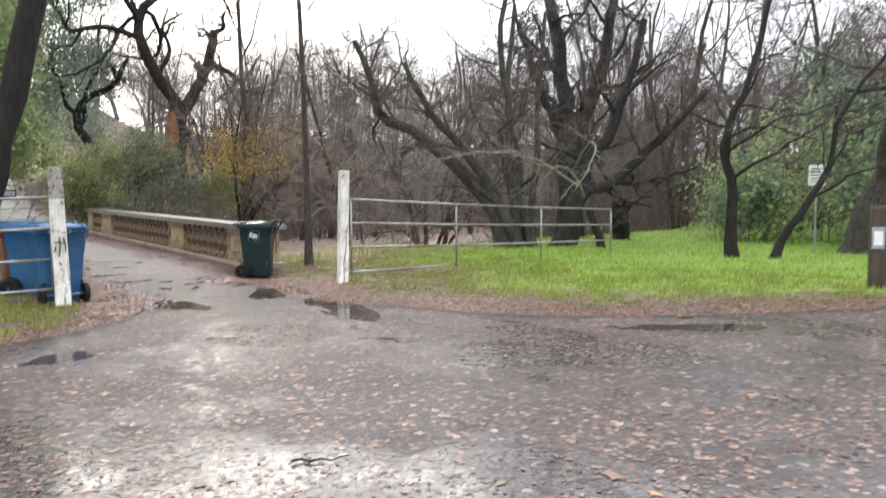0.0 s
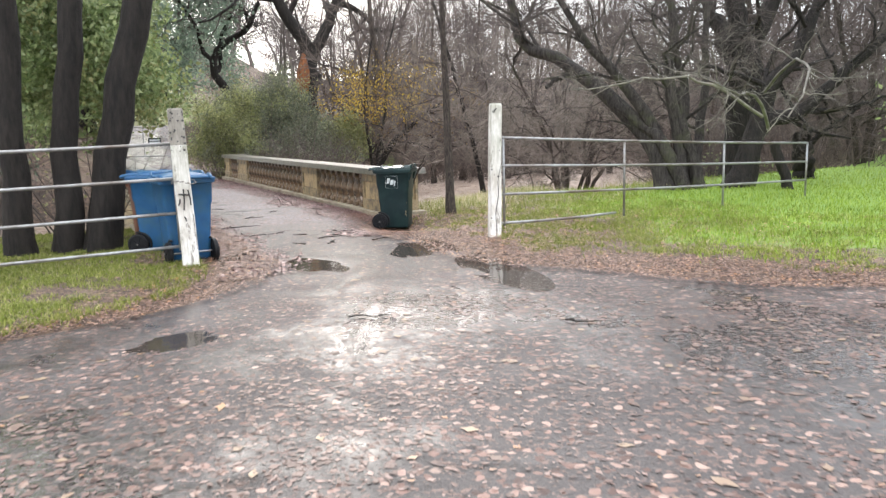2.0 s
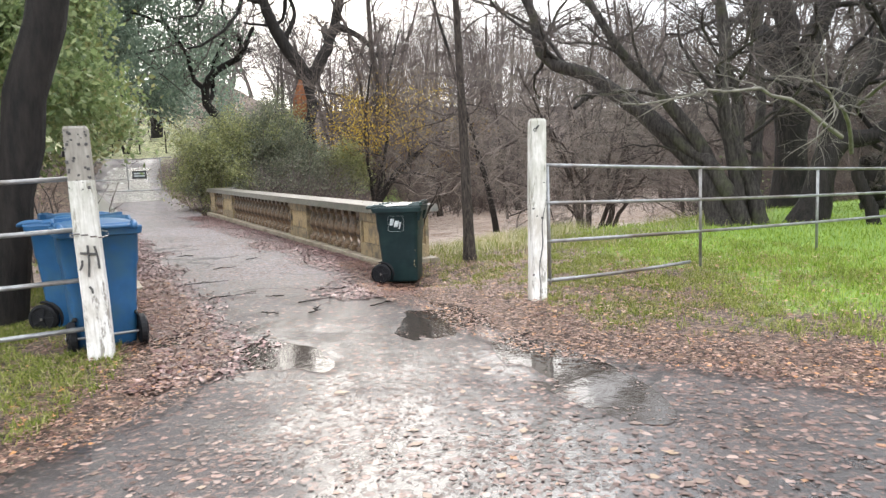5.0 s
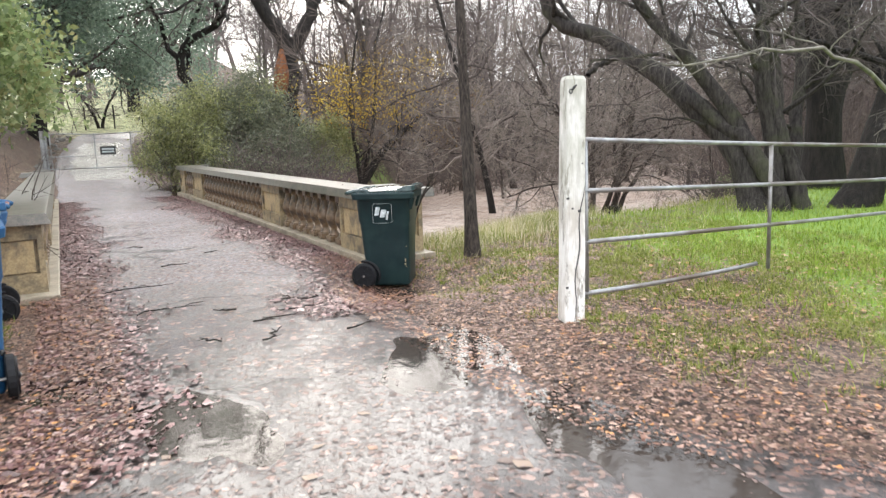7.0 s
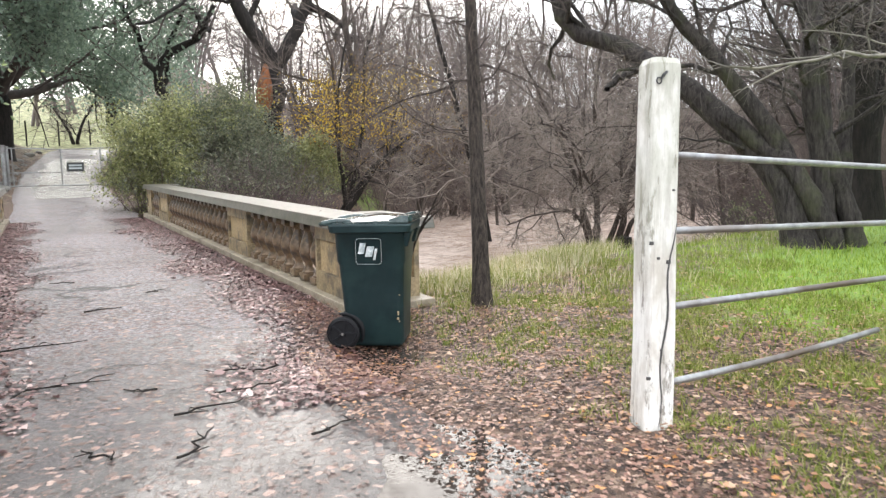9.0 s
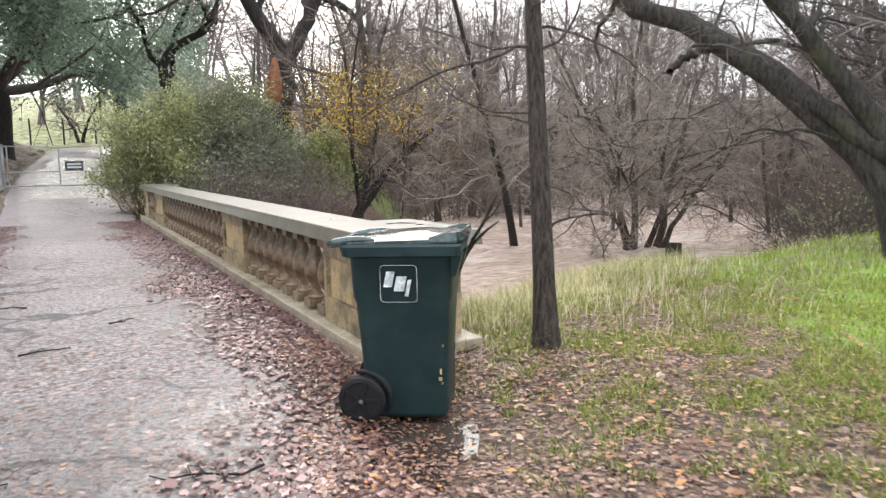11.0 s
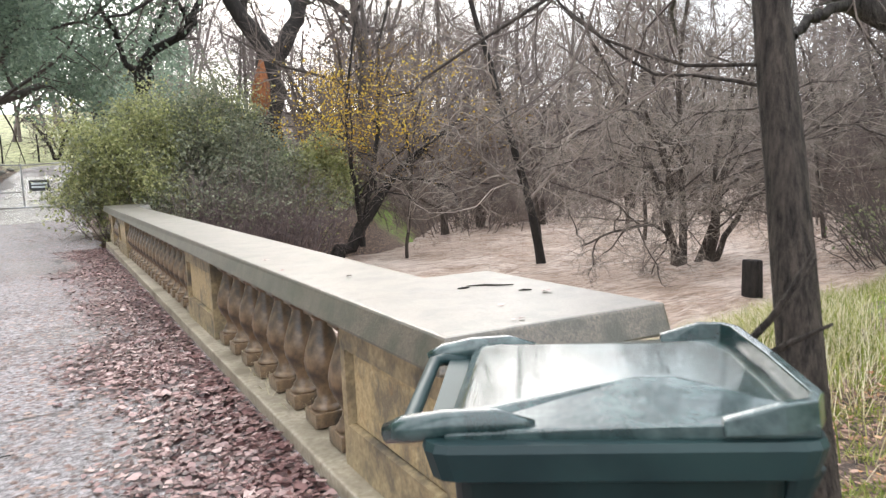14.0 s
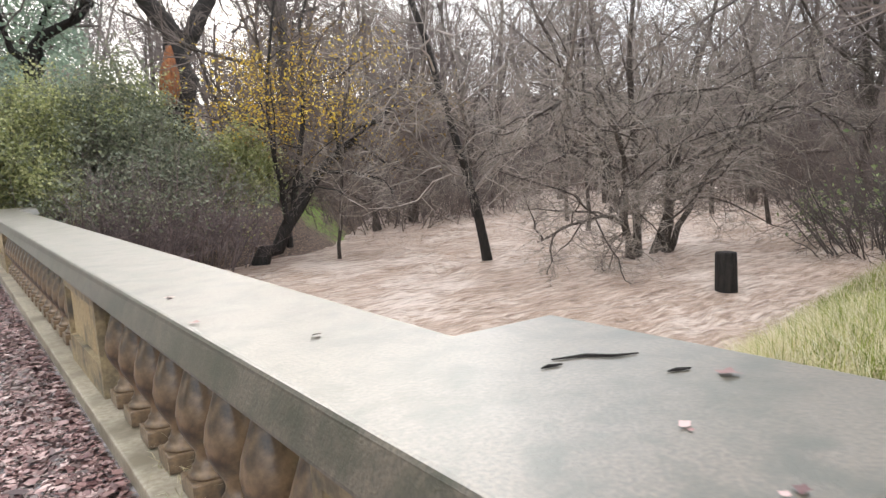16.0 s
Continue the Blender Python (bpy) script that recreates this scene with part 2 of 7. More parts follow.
def water_mat():
    m, ns, ls, p = node_mat("muddy_flood_water")
    tc = ns.new("ShaderNodeTexCoord")
    co = tc.outputs["Object"]
    big = noise_tex(ns, ls, 0.55, 5, 0.6, stretch=(1.0, 1.6, 1.0), coords=co)
    small = noise_tex(ns, ls, 3.4, 7, 0.7, stretch=(0.6, 1.9, 1.0), coords=co)
    chop = noise_tex(ns, ls, 7.5, 6, 0.72, stretch=(0.45, 1.5, 1.0), coords=co)
    c = ramp(ns, ls, arith(ns, ls, "ADD", arith(ns, ls, "MULTIPLY", small, 0.55), arith(ns, ls, "MULTIPLY", chop, 0.45)), [(0.38, (0.17, 0.108, 0.074)), (0.49, (0.39, 0.28, 0.215)), (0.6, (0.60, 0.475, 0.40))])
    foam = ramp(ns, ls, arith(ns, ls, "MULTIPLY", big, chop), [(0.24, (0, 0, 0)), (0.33, (1, 1, 1))])
    c = mix(ns, ls, arith(ns, ls, "MULTIPLY", foam, 0.5), c, (0.80, 0.70, 0.63))
    ls.new(c, p.inputs["Base Color"])
    p.inputs["Roughness"].default_value = 0.3
    p.inputs["Specular IOR Level"].default_value = 0.35
    p.inputs["IOR"].default_value = 1.33
    bump(ns, ls, p, arith(ns, ls, "ADD", small, arith(ns, ls, "ADD", big, arith(ns, ls, "MULTIPLY", noise_tex(ns, ls, 9, 5, 0.6, stretch=(0.6, 1.6, 1), coords=co), 0.3))), 0.8, 0.22)
    return m


def concrete_mat():
    """Old ochre cast concrete, dark and mossy where water runs."""
    m, ns, ls, p = node_mat("weathered_concrete")
    f = noise_tex(ns, ls, 38, 6, 0.7)
    s = noise_tex(ns, ls, 4.2, 8, 0.72, stretch=(1, 1, 0.7))
    s2 = noise_tex(ns, ls, 9.0, 7, 0.7)
    c = ramp(ns, ls, f, [(0.25, (0.27, 0.19, 0.10)), (0.55, (0.50, 0.375, 0.205)), (0.8, (0.62, 0.52, 0.35))])
    c = mix(ns, ls, ramp(ns, ls, s, [(0.47, (0, 0, 0)), (0.60, (0.8, 0.8, 0.8))]), c, (0.13, 0.11, 0.085))
    c = mix(ns, ls, ramp(ns, ls, s2, [(0.55, (0, 0, 0)), (0.75, (0.55, 0.55, 0.55))]), c, (0.42, 0.24, 0.10))
    ls.new(c, p.inputs["Base Color"])
    p.inputs["Roughness"].default_value = 0.55
    bump(ns, ls, p, f, 0.5, 0.008)
    return m


def bark_mat(name, dark, light, moss=None, scale=12):
    m, ns, ls, p = node_mat(name)
    f = noise_tex(ns, ls, scale, 7, 0.72, stretch=(1, 1, 0.2))
    c = ramp(ns, ls, f, [(0.36, dark), (0.64, light)])
    if moss:
        k = ramp(ns, ls, noise_tex(ns, ls, 1.7, 5, 0.6), [(0.5, (0, 0, 0)), (0.68, (0.7, 0.7, 0.7))])
        c = mix(ns, ls, k, c, moss)
    ls.new(c, p.inputs["Base Color"])
    p.inputs["Roughness"].default_value = 0.75
    p.inputs["Specular IOR Level"].default_value = 0.25
    bump(ns, ls, p, f, 1.0, 0.06)
    return m


def paint_mat():
    """White paint, flaking off grey timber, with dark drying cracks along the grain."""
    m, ns, ls, p = node_mat("flaking_white_paint")
    f = noise_tex(ns, ls, 9, 7, 0.7, stretch=(1, 1, 0.18))
    g = noise_tex(ns, ls, 3.2, 5, 0.7, stretch=(1, 1, 0.5))
    wood = ramp(ns, ls, f, [(0.3, (0.10, 0.085, 0.07)), (0.7, (0.34, 0.31, 0.27))])
    white = ramp(ns, ls, g, [(0.34, (0.52, 0.48, 0.42)), (0.52, (0.80, 0.775, 0.735))])
    white = mix(ns, ls, ramp(ns, ls, noise_tex(ns, ls, 1.6, 5, 0.65), [(0.52, (0, 0, 0)), (0.7, (0.4, 0.4, 0.4))]), white, (0.34, 0.34, 0.24))
    white = mix(ns, ls, ramp(ns, ls, noise_tex(ns, ls, 42, 6, 0.7, stretch=(1, 1, 0.06)), [(0.48, (0, 0, 0)), (0.66, (0.55, 0.55, 0.55))]), white, (0.34, 0.30, 0.26))
    k = ramp(ns, ls, arith(ns, ls, "ADD", arith(ns, ls, "MULTIPLY", f, 0.6), arith(ns, ls, "MULTIPLY", noise_tex(ns, ls, 26, 6, 0.75, stretch=(1, 1, 0.3)), 0.4)), [(0.535, (0, 0, 0)), (0.575, (1, 1, 1))])
    # green-grey algae grown on the upper part
    up = ns.new("ShaderNodeSeparateXYZ")
    ls.new(ns.new("ShaderNodeTexCoord").outputs["Object"], up.inputs[0])
    high = ns.new("ShaderNodeMapRange")
    high.inputs[1].default_value, high.inputs[2].default_value = 0.65, 1.45
    ls.new(up.outputs[2], high.inputs[0])
    algae = ramp(ns, ls, noise_tex(ns, ls, 5, 6, 0.7, stretch=(1, 1, 0.35)), [(0.38, (0.15, 0.15, 0.15)), (0.56, (1, 1, 1))])
    c = mix(ns, ls, k, white, wood)
    c = mix(ns, ls, arith(ns, ls, "MULTIPLY", arith(ns, ls, "MULTIPLY", algae, high.outputs[0]), 0.66), c, (0.31, 0.31, 0.235))
    ls.new(c, p.inputs["Base Color"])
    p.inputs["Roughness"].default_value = 0.6
    bump(ns, ls, p, f, 0.6, 0.008)
    return m


ASPHALT, GROUND, WATER, CONCRETE, PAINT = asphalt_mat(), ground_mat(), water_mat(), concrete_mat(), paint_mat()
CAP = rough_mat("wet_cap_concrete", (0.038, 0.031, 0.021), (0.152, 0.12, 0.085), 85, 0.6, 0.8, 0.005, stain=(0.036, 0.034, 0.018), stain_scale=6.5)
GREY_WOOD = rough_mat("bare_grey_timber", (0.12, 0.105, 0.085), (0.42, 0.39, 0.34), 12, 0.75, 0.6, 0.01, stretch=(1, 1, 0.2))
STEEL = rough_mat("galvanised_steel", (0.22, 0.225, 0.23), (0.40, 0.40, 0.40), 14, 0.42, 0.1, 0.002, stain=(0.15, 0.12, 0.10), metal=0.55)
GREEN_PLASTIC = rough_mat("dark_green_plastic", (0.006, 0.0185, 0.020), (0.010, 0.026, 0.0285), 6, 0.42, 0.15, 0.002, stain=(0.014, 0.034, 0.034), stain_scale=3, spec=0.35)
GREEN_LID = rough_mat("wet_green_lid_plastic", (0.006, 0.019, 0.019), (0.018, 0.040, 0.039), 30, 0.22, 0.35, 0.006, stain=(0.05, 0.078, 0.076), stain_scale=7.5, spec=0.4)
BLUE_PLASTIC = rough_mat("blue_plastic", (0.012, 0.075, 0.18), (0.02, 0.105, 0.245), 6, 0.45, 0.15, 0.002, stain=(0.03, 0.10, 0.18), stain_scale=4)
RED_PLASTIC = rough_mat("terracotta_plastic", (0.20, 0.075, 0.045), (0.28, 0.11, 0.065), 6, 0.5, 0.15, 0.002)
BLACK_RUBBER = rough_mat("black_rubber", (0.008, 0.008, 0.009), (0.016, 0.016, 0.018), 30, 0.55, 0.2, 0.003, spec=0.2)
WHITE_PRINT = rough_mat("white_print", (0.16, 0.20, 0.20), (0.66, 0.69, 0.69), 28, 0.5, 0)
DARK_PRINT = rough_mat("dark_paint_mark", (0.03, 0.028, 0.028), (0.09, 0.085, 0.08), 20, 0.6, 0)
SIGN_WHITE = rough_mat("sign_white", (0.60, 0.61, 0.60), (0.78, 0.79, 0.78), 8, 0.45, 0)
SIGN_BLACK = rough_mat("sign_black", (0.012, 0.012, 0.013), (0.03, 0.03, 0.032), 8, 0.4, 0)
BROWN_WOOD = rough_mat("dark_brown_timber", (0.022, 0.014, 0.010), (0.065, 0.042, 0.03), 10, 0.6, 0.5, 0.008, stretch=(1, 1, 0.2))
ROCK = rough_mat("grey_rock", (0.10, 0.095, 0.085), (0.30, 0.28, 0.25), 7, 0.7, 0.8, 0.04)
BARK_DARK = bark_mat("dark_wet_bark", (0.009, 0.0075, 0.007), (0.030, 0.0245, 0.021))
BARK_OAK = bark_mat("oak_bark", (0.014, 0.0115, 0.0108), (0.078, 0.067, 0.061), (0.075, 0.08, 0.04), scale=20)
BARK_SLIM = bark_mat("grey_brown_bark", (0.014, 0.011, 0.0095), (0.105, 0.083, 0.069), scale=38)
ROT = bark_mat("rotten_orange_heartwood", (0.10, 0.035, 0.015), (0.32, 0.12, 0.045))
TWIG_BROWN = rough_mat("brown_twigs", (0.062, 0.047, 0.04), (0.18, 0.138, 0.118), 3, 0.75, 0, island=0.7)
TWIG_DARK = rough_mat("dark_twigs", (0.035, 0.028, 0.025), (0.115, 0.092, 0.08), 3, 0.75, 0, island=0.6)
TWIG_FLOOD = rough_mat("pale_brown_flooded_twigs", (0.10, 0.078, 0.066), (0.34, 0.29, 0.25), 2.2, 0.6, 0, island=1.0)
STAINED = rough_mat("dark_stained_concrete", (0.23, 0.17, 0.095), (0.46, 0.36, 0.215), 30, 0.5, 0.4, 0.006, stain=(0.10, 0.085, 0.065), stain_scale=5)
TWIG_PLUM = rough_mat("purple_brown_brush", (0.05, 0.036, 0.035), (0.20, 0.148, 0.14), 2.5, 0.7, 0, island=0.8)
TWIG_BRUSH = rough_mat("dark_brown_brush", (0.06, 0.044, 0.038), (0.19, 0.145, 0.128), 1.5, 0.75, 0, island=0.8)
KERB = rough_mat("pale_worn_concrete", (0.28, 0.232, 0.165), (0.48, 0.42, 0.325), 30, 0.45, 0.3, 0.004, stain=(0.20, 0.165, 0.115), stain_scale=2.4)
TWIG_PALE = rough_mat("pale_lichen_twigs", (0.05, 0.043, 0.035), (0.23, 0.212, 0.172), 4, 0.75, 0, island=0.7)
TWIG_GREY = rough_mat("grey_far_twigs", (0.075, 0.06, 0.056), (0.20, 0.163, 0.152), 1.5, 0.8, 0, island=0.6)
LEAF_GREEN = leaf_mat("shrub_leaves", [(0.0, (0.12, 0.137, 0.088)), (0.5, (0.195, 0.212, 0.136)), (1.0, (0.31, 0.32, 0.21))], 0.42, 0.4, 0.5)
# leaf tones raised: the far crown's pale haze is put into the colour
LEAF_DARK = leaf_mat("evergreen_oak_leaves", [(0.0, (0.15, 0.205, 0.155)), (0.6, (0.23, 0.31, 0.225)), (1.0, (0.33, 0.405, 0.30))], 0.36, 0.55, 0.6)
LEAF_LIGHT = leaf_mat("yellow_green_shrub_leaves", [(0.0, (0.20, 0.22, 0.085)), (0.5, (0.34, 0.355, 0.145)), (1.0, (0.52, 0.50, 0.25))], 0.42, 0.45, 0.5)
LEAF_BRIGHT = leaf_mat("laurel_leaves", [(0.0, (0.17, 0.235, 0.10)), (0.5, (0.29, 0.37, 0.155)), (1.0, (0.48, 0.54, 0.27))], 0.36, 0.6, 0.6)
LEAF_YELLOW = leaf_mat("yellow_autumn_leaves", [(0.0, (0.50, 0.29, 0.035)), (0.5, (0.74, 0.50, 0.06)), (1.0, (0.84, 0.66, 0.13))], 0.5, 0.5)
LEAF_RUST = leaf_mat("rusty_autumn_leaves", [(0.0, (0.14, 0.08, 0.03)), (0.5, (0.26, 0.16, 0.05)), (1.0, (0.36, 0.26, 0.08))])
LEAF_FALLEN = leaf_mat("wet_fallen_leaves", [(0.0, (0.055, 0.028, 0.021)), (0.35, (0.19, 0.092, 0.066)), (0.7, (0.34, 0.195, 0.14)), (0.92, (0.47, 0.31, 0.235)), (0.93, (0.50, 0.22, 0.075)), (1.0, (0.56, 0.27, 0.10))], 0.34, 0.0, 0.3)
LEAF_ROAD = leaf_mat("wet_pinkish_road_leaves", [(0.0, (0.085, 0.054, 0.047)), (0.4, (0.175, 0.112, 0.094)), (0.75, (0.25, 0.165, 0.14)), (0.97, (0.31, 0.22, 0.19)), (1.0, (0.38, 0.20, 0.10))], 0.45, 0.0, 0.22)
LEAF_TAN = leaf_mat("large_tan_oak_leaves", [(0.0, (0.13, 0.085, 0.068)), (0.4, (0.24, 0.165, 0.13)), (0.75, (0.31, 0.22, 0.155)), (0.95, (0.38, 0.28, 0.19)), (1.0, (0.44, 0.24, 0.11))], 0.45, 0.0, 0.22)
LEAF_OAK_TAN = leaf_mat("tan_and_orange_oak_leaves", [(0.0, (0.16, 0.07, 0.04)), (0.4, (0.33, 0.165, 0.085)), (0.75, (0.46, 0.27, 0.155)), (1.0, (0.56, 0.40, 0.28))], 0.45, 0.0, 0.25)
LEAF_RED = leaf_mat("wet_red_brown_leaves", [(0.0, (0.045, 0.023, 0.023)), (0.4, (0.165, 0.08, 0.076)), (0.8, (0.34, 0.20, 0.186)), (1.0, (0.54, 0.39, 0.36))], 0.34, 0.0, 0.3)
LEAF_CRUMB = leaf_mat("wet_leaf_scraps", [(0.0, (0.03, 0.022, 0.02)), (0.5, (0.10, 0.065, 0.055)), (0.8, (0.19, 0.125, 0.105)), (1.0, (0.28, 0.20, 0.17))], 0.45, 0.0, 0.22)
GRASS_GREEN = leaf_mat("lawn_blades", [(0.0, (0.15, 0.24, 0.03)), (0.6, (0.32, 0.45, 0.06)), (1.0, (0.50, 0.58, 0.17))], 0.45, 0.35)
GRASS_DRY = leaf_mat("dry_grass_blades", [(0.0, (0.50, 0.43, 0.25)), (0.5, (0.74, 0.65, 0.44)), (1.0, (0.86, 0.80, 0.62))], 0.6, 0.5)
GRASS_OLIVE = leaf_mat("olive_grass_blades", [(0.0, (0.12, 0.16, 0.03)), (0.6, (0.28, 0.33, 0.07)), (0.9, (0.46, 0.45, 0.16)), (1.0, (0.66, 0.58, 0.34))], 0.55, 0.4)

for wet_leaf in (LEAF_ROAD, LEAF_TAN, LEAF_CRUMB):
    leaf_shader = wet_leaf.node_tree.nodes["Principled BSDF"]
    leaf_shader.inputs["Coat Weight"].default_value, leaf_shader.inputs["Coat Roughness"].default_value, leaf_shader.inputs["Coat IOR"].default_value = 0.3, 0.2, 1.36

cap_nodes, cap_links = CAP.node_tree.nodes, CAP.node_tree.links
cap_links.new(ramp(cap_nodes, cap_links, noise_tex(cap_nodes, cap_links, 3.5, 7, 0.7), [(0.3, (0.30, 0.30, 0.30)), (0.7, (0.36, 0.36, 0.36))]), cap_nodes["Principled BSDF"].inputs["Coat Roughness"])
lid_shader = GREEN_LID.node_tree.nodes["Principled BSDF"]
lid_shader.inputs["Coat Weight"].default_value, lid_shader.inputs["Coat Roughness"].default_value, lid_shader.inputs["Coat IOR"].default_value = 0.75, 0.07, 1.45
cap_shader = CAP.node_tree.nodes["Principled BSDF"]
cap_shader.inputs["Coat Weight"].default_value, cap_shader.inputs["Coat IOR"].default_value = 0.95, 1.53

# ---- mesh helpers ----


def link_mesh(name, verts, faces, material, parent=None, smooth=False):
    """One mesh out of numpy arrays: verts (n, 3), faces a list of (m, k) index arrays."""
    me = bpy.data.meshes.new(name)
    verts = np.asarray(verts, dtype=np.float32)
    me.vertices.add(len(verts))
    me.vertices.foreach_set("co", verts.ravel())
    loops = np.concatenate([np.asarray(f, dtype=np.int32).ravel() for f in faces])
    sizes = np.concatenate([np.full(len(f), np.asarray(f).shape[1], dtype=np.int32) for f in faces])
    me.loops.add(len(loops))
    me.loops.foreach_set("vertex_index", loops)
    me.polygons.add(len(sizes))
    me.polygons.foreach_set("loop_start", np.concatenate([[0], np.cumsum(sizes)[:-1]]).astype(np.int32))
    me.polygons.foreach_set("loop_total", sizes)
    if smooth:
        me.polygons.foreach_set("use_smooth", np.ones(len(sizes), dtype=bool))
    me.update(calc_edges=True)
    me.materials.append(material)
    ob = new(name, me)
    ob.parent = parent
    return ob


def part(name, bm, material, parent=None, label="", smooth=False):
    me = bpy.data.meshes.new(name)
    bmesh.ops.recalc_face_normals(bm, faces=bm.faces[:])
    bm.to_mesh(me)
    bm.free()
    if smooth:
        for f in me.polygons:
            f.use_smooth = True
    me.materials.append(material)
    ob = new(name, me)
    ob.parent = parent
    if label:
        ob["label"] = label
    return ob


def thing(name, m, label, category, group="", kind=""):
    ob = new(name)
    ob.matrix_world = m
    ob.empty_display_size = 0.2
    return tagged(ob, label, category, group, kind)


def box(bm, x0, x1, y0, y1, z0, z1, bevel=0.0, m=None):
    r = bmesh.ops.create_cube(bm, size=1.0)
    vs = r["verts"]
    for v in vs:
        v.co = Vector(((x0 + x1) / 2 + v.co.x * (x1 - x0), (y0 + y1) / 2 + v.co.y * (y1 - y0), (z0 + z1) / 2 + v.co.z * (z1 - z0)))
    if bevel:
        es = list({e for v in vs for e in v.link_edges})
        r = bmesh.ops.bevel(bm, geom=es, offset=bevel, segments=2, affect="EDGES", profile=0.6)
        vs = list({v for f in r["faces"] for v in f.verts} | {v for v in vs if v.is_valid})
    if m is not None:
        bmesh.ops.transform(bm, matrix=m, verts=[v for v in vs if v.is_valid])
    return bm


def tube(bm, pts, radii, sides=8, cap=True):
    """A tube through points."""
    pts = [Vector(p) for p in pts]
    if isinstance(radii, (int, float)):
        radii = [radii] * len(pts)
    rings = []
    ref = None
    for i, p in enumerate(pts):
        d = (pts[min(i + 1, len(pts) - 1)] - pts[max(i - 1, 0)]).normalized()
        if ref is None:
            ref = Vector((0, 0, 1)) if abs(d.z) < 0.9 else Vector((1, 0, 0))
        u = (ref - d * ref.dot(d)).normalized()
        ref = u
        w = d.cross(u)
        rings.append([bm.verts.new(p + (u * math.cos(a) + w * math.sin(a)) * radii[i]) for a in [2 * math.pi * k / sides for k in range(sides)]])
    for a, b in zip(rings, rings[1:]):
        for k in range(sides):
            bm.faces.new((a[k], a[(k + 1) % sides], b[(k + 1) % sides], b[k]))
    if cap:
        bm.faces.new(rings[0][::-1])
        bm.faces.new(rings[-1])
    return bm


def loft(bm, rings, corner=3, close_top=True, close_bottom=True):
    """Rounded rectangles stacked: each ring is (z, cx, cy, half x, half y, corner radius)."""
    made = []
    for z, cx, cy, hx, hy, r in rings:
        ring = []
        for q, (sx, sy) in enumerate(((1, 1), (-1, 1), (-1, -1), (1, -1))):
            for k in range(corner + 1):
                a = math.pi / 2 * (q + k / corner)
                ring.append(bm.verts.new((cx + sx * (hx - r) + r * math.cos(a), cy + sy * (hy - r) + r * math.sin(a), z)))
        made.append(ring)
    for a, b in zip(made, made[1:]):
        for k in range(len(a)):
            bm.faces.new((a[k], a[(k + 1) % len(a)], b[(k + 1) % len(a)], b[k]))
    if close_bottom:
        bm.faces.new(made[0][::-1])
    if close_top:
        bm.faces.new(made[-1])
    return bm


def lathe(bm, profile, sides=14):
    rings = [[bm.verts.new((r * math.cos(2 * math.pi * k / sides), r * math.sin(2 * math.pi * k / sides), z)) for k in range(sides)] for r, z in profile]
    for a, b in zip(rings, rings[1:]):
        for k in range(sides):
            bm.faces.new((a[k], a[(k + 1) % sides], b[(k + 1) % sides], b[k]))
    bm.faces.new(rings[0][::-1])
    bm.faces.new(rings[-1])
    return bm


# ---- trees ----


class Wood:
    """Collects limbs as polylines and turns them into one mesh of tapered tubes."""

    def __init__(self):
        self.groups, self.tips, self.from_level = {}, [], 2

    def add(self, pts, radii, sides):
        self.groups.setdefault((len(pts), sides), []).append((pts, radii))

    def build(self, name, material, parent=None, smooth=True):
        V, F, base = [], [], 0
        for (n, s), items in self.groups.items():
            P = np.array([[tuple(p) for p in it[0]] for it in items], dtype=np.float32)
            R = np.array([it[1] for it in items], dtype=np.float32)
            T = np.gradient(P, axis=1)
            T /= np.linalg.norm(T, axis=2, keepdims=True) + 1e-9
            ref = np.where(np.abs(T[:, :1, 2:3]) < 0.8, np.array([0, 0, 1.0]), np.array([1.0, 0, 0]))
            U = ref - (ref * T).sum(2, keepdims=True) * T
            U /= np.linalg.norm(U, axis=2, keepdims=True) + 1e-9
            W = np.cross(T, U)
            a = np.arange(s) * 2 * np.pi / s
            ring = U[:, :, None, :] * np.cos(a)[None, None, :, None] + W[:, :, None, :] * np.sin(a)[None, None, :, None]
            X = P[:, :, None, :] + ring * R[:, :, None, None]
            N = len(items)
            idx = np.arange(N * n * s).reshape(N, n, s) + base
            A, B = idx[:, :-1, :], idx[:, 1:, :]
            if s == 2:
                F.append(np.stack([A[:, :, 0], A[:, :, 1], B[:, :, 1], B[:, :, 0]], -1).reshape(-1, 4))
            else:
                F.append(np.stack([A, np.roll(A, -1, 2), np.roll(B, -1, 2), B], -1).reshape(-1, 4))
            V.append(X.reshape(-1, 3))
            base += N * n * s
        return link_mesh(name, np.concatenate(V), F, material, parent, smooth)


def side_way(d, rng):
    v = Vector((rng.gauss(0, 1), rng.gauss(0, 1), rng.gauss(0, 1)))
    v = v - d * v.dot(d)
    return v.normalized() if v.length > 1e-6 else Vector((1, 0, 0))


def grow(wood, rng, p, d, length, r, level, spec, fine=None):
    """One limb and all that it bears. spec: per level (points, sides, wobble, lift, kids, kid angle, kid length, kid radius, first kid)."""
    n, sides, wobble, lift, kids, ang, kl, kr, first = spec[level]
    p, d = Vector(p), Vector(d).normalized()
    pts, step = [p.copy()], length / (n - 1)
    for i in range(n - 1):
        d = (d + side_way(d, rng) * wobble * rng.random() + Vector((0, 0, lift))).normalized()
        p = p + d * step
        pts.append(p.copy())
    last = level == len(spec) - 1
    end = 0.35 if not last else 0.25
    radii = [r * (1 - (1 - end) * i / (n - 1)) for i in range(n)]
    (fine if fine is not None and level >= fine.from_level else wood).add(pts, radii, sides)
    if last:
        (fine or wood).tips.append(pts[-1])
        (fine or wood).tips.append(pts[len(pts) // 2])
        return
    bear(wood, rng, pts, radii, length, level, spec, fine)


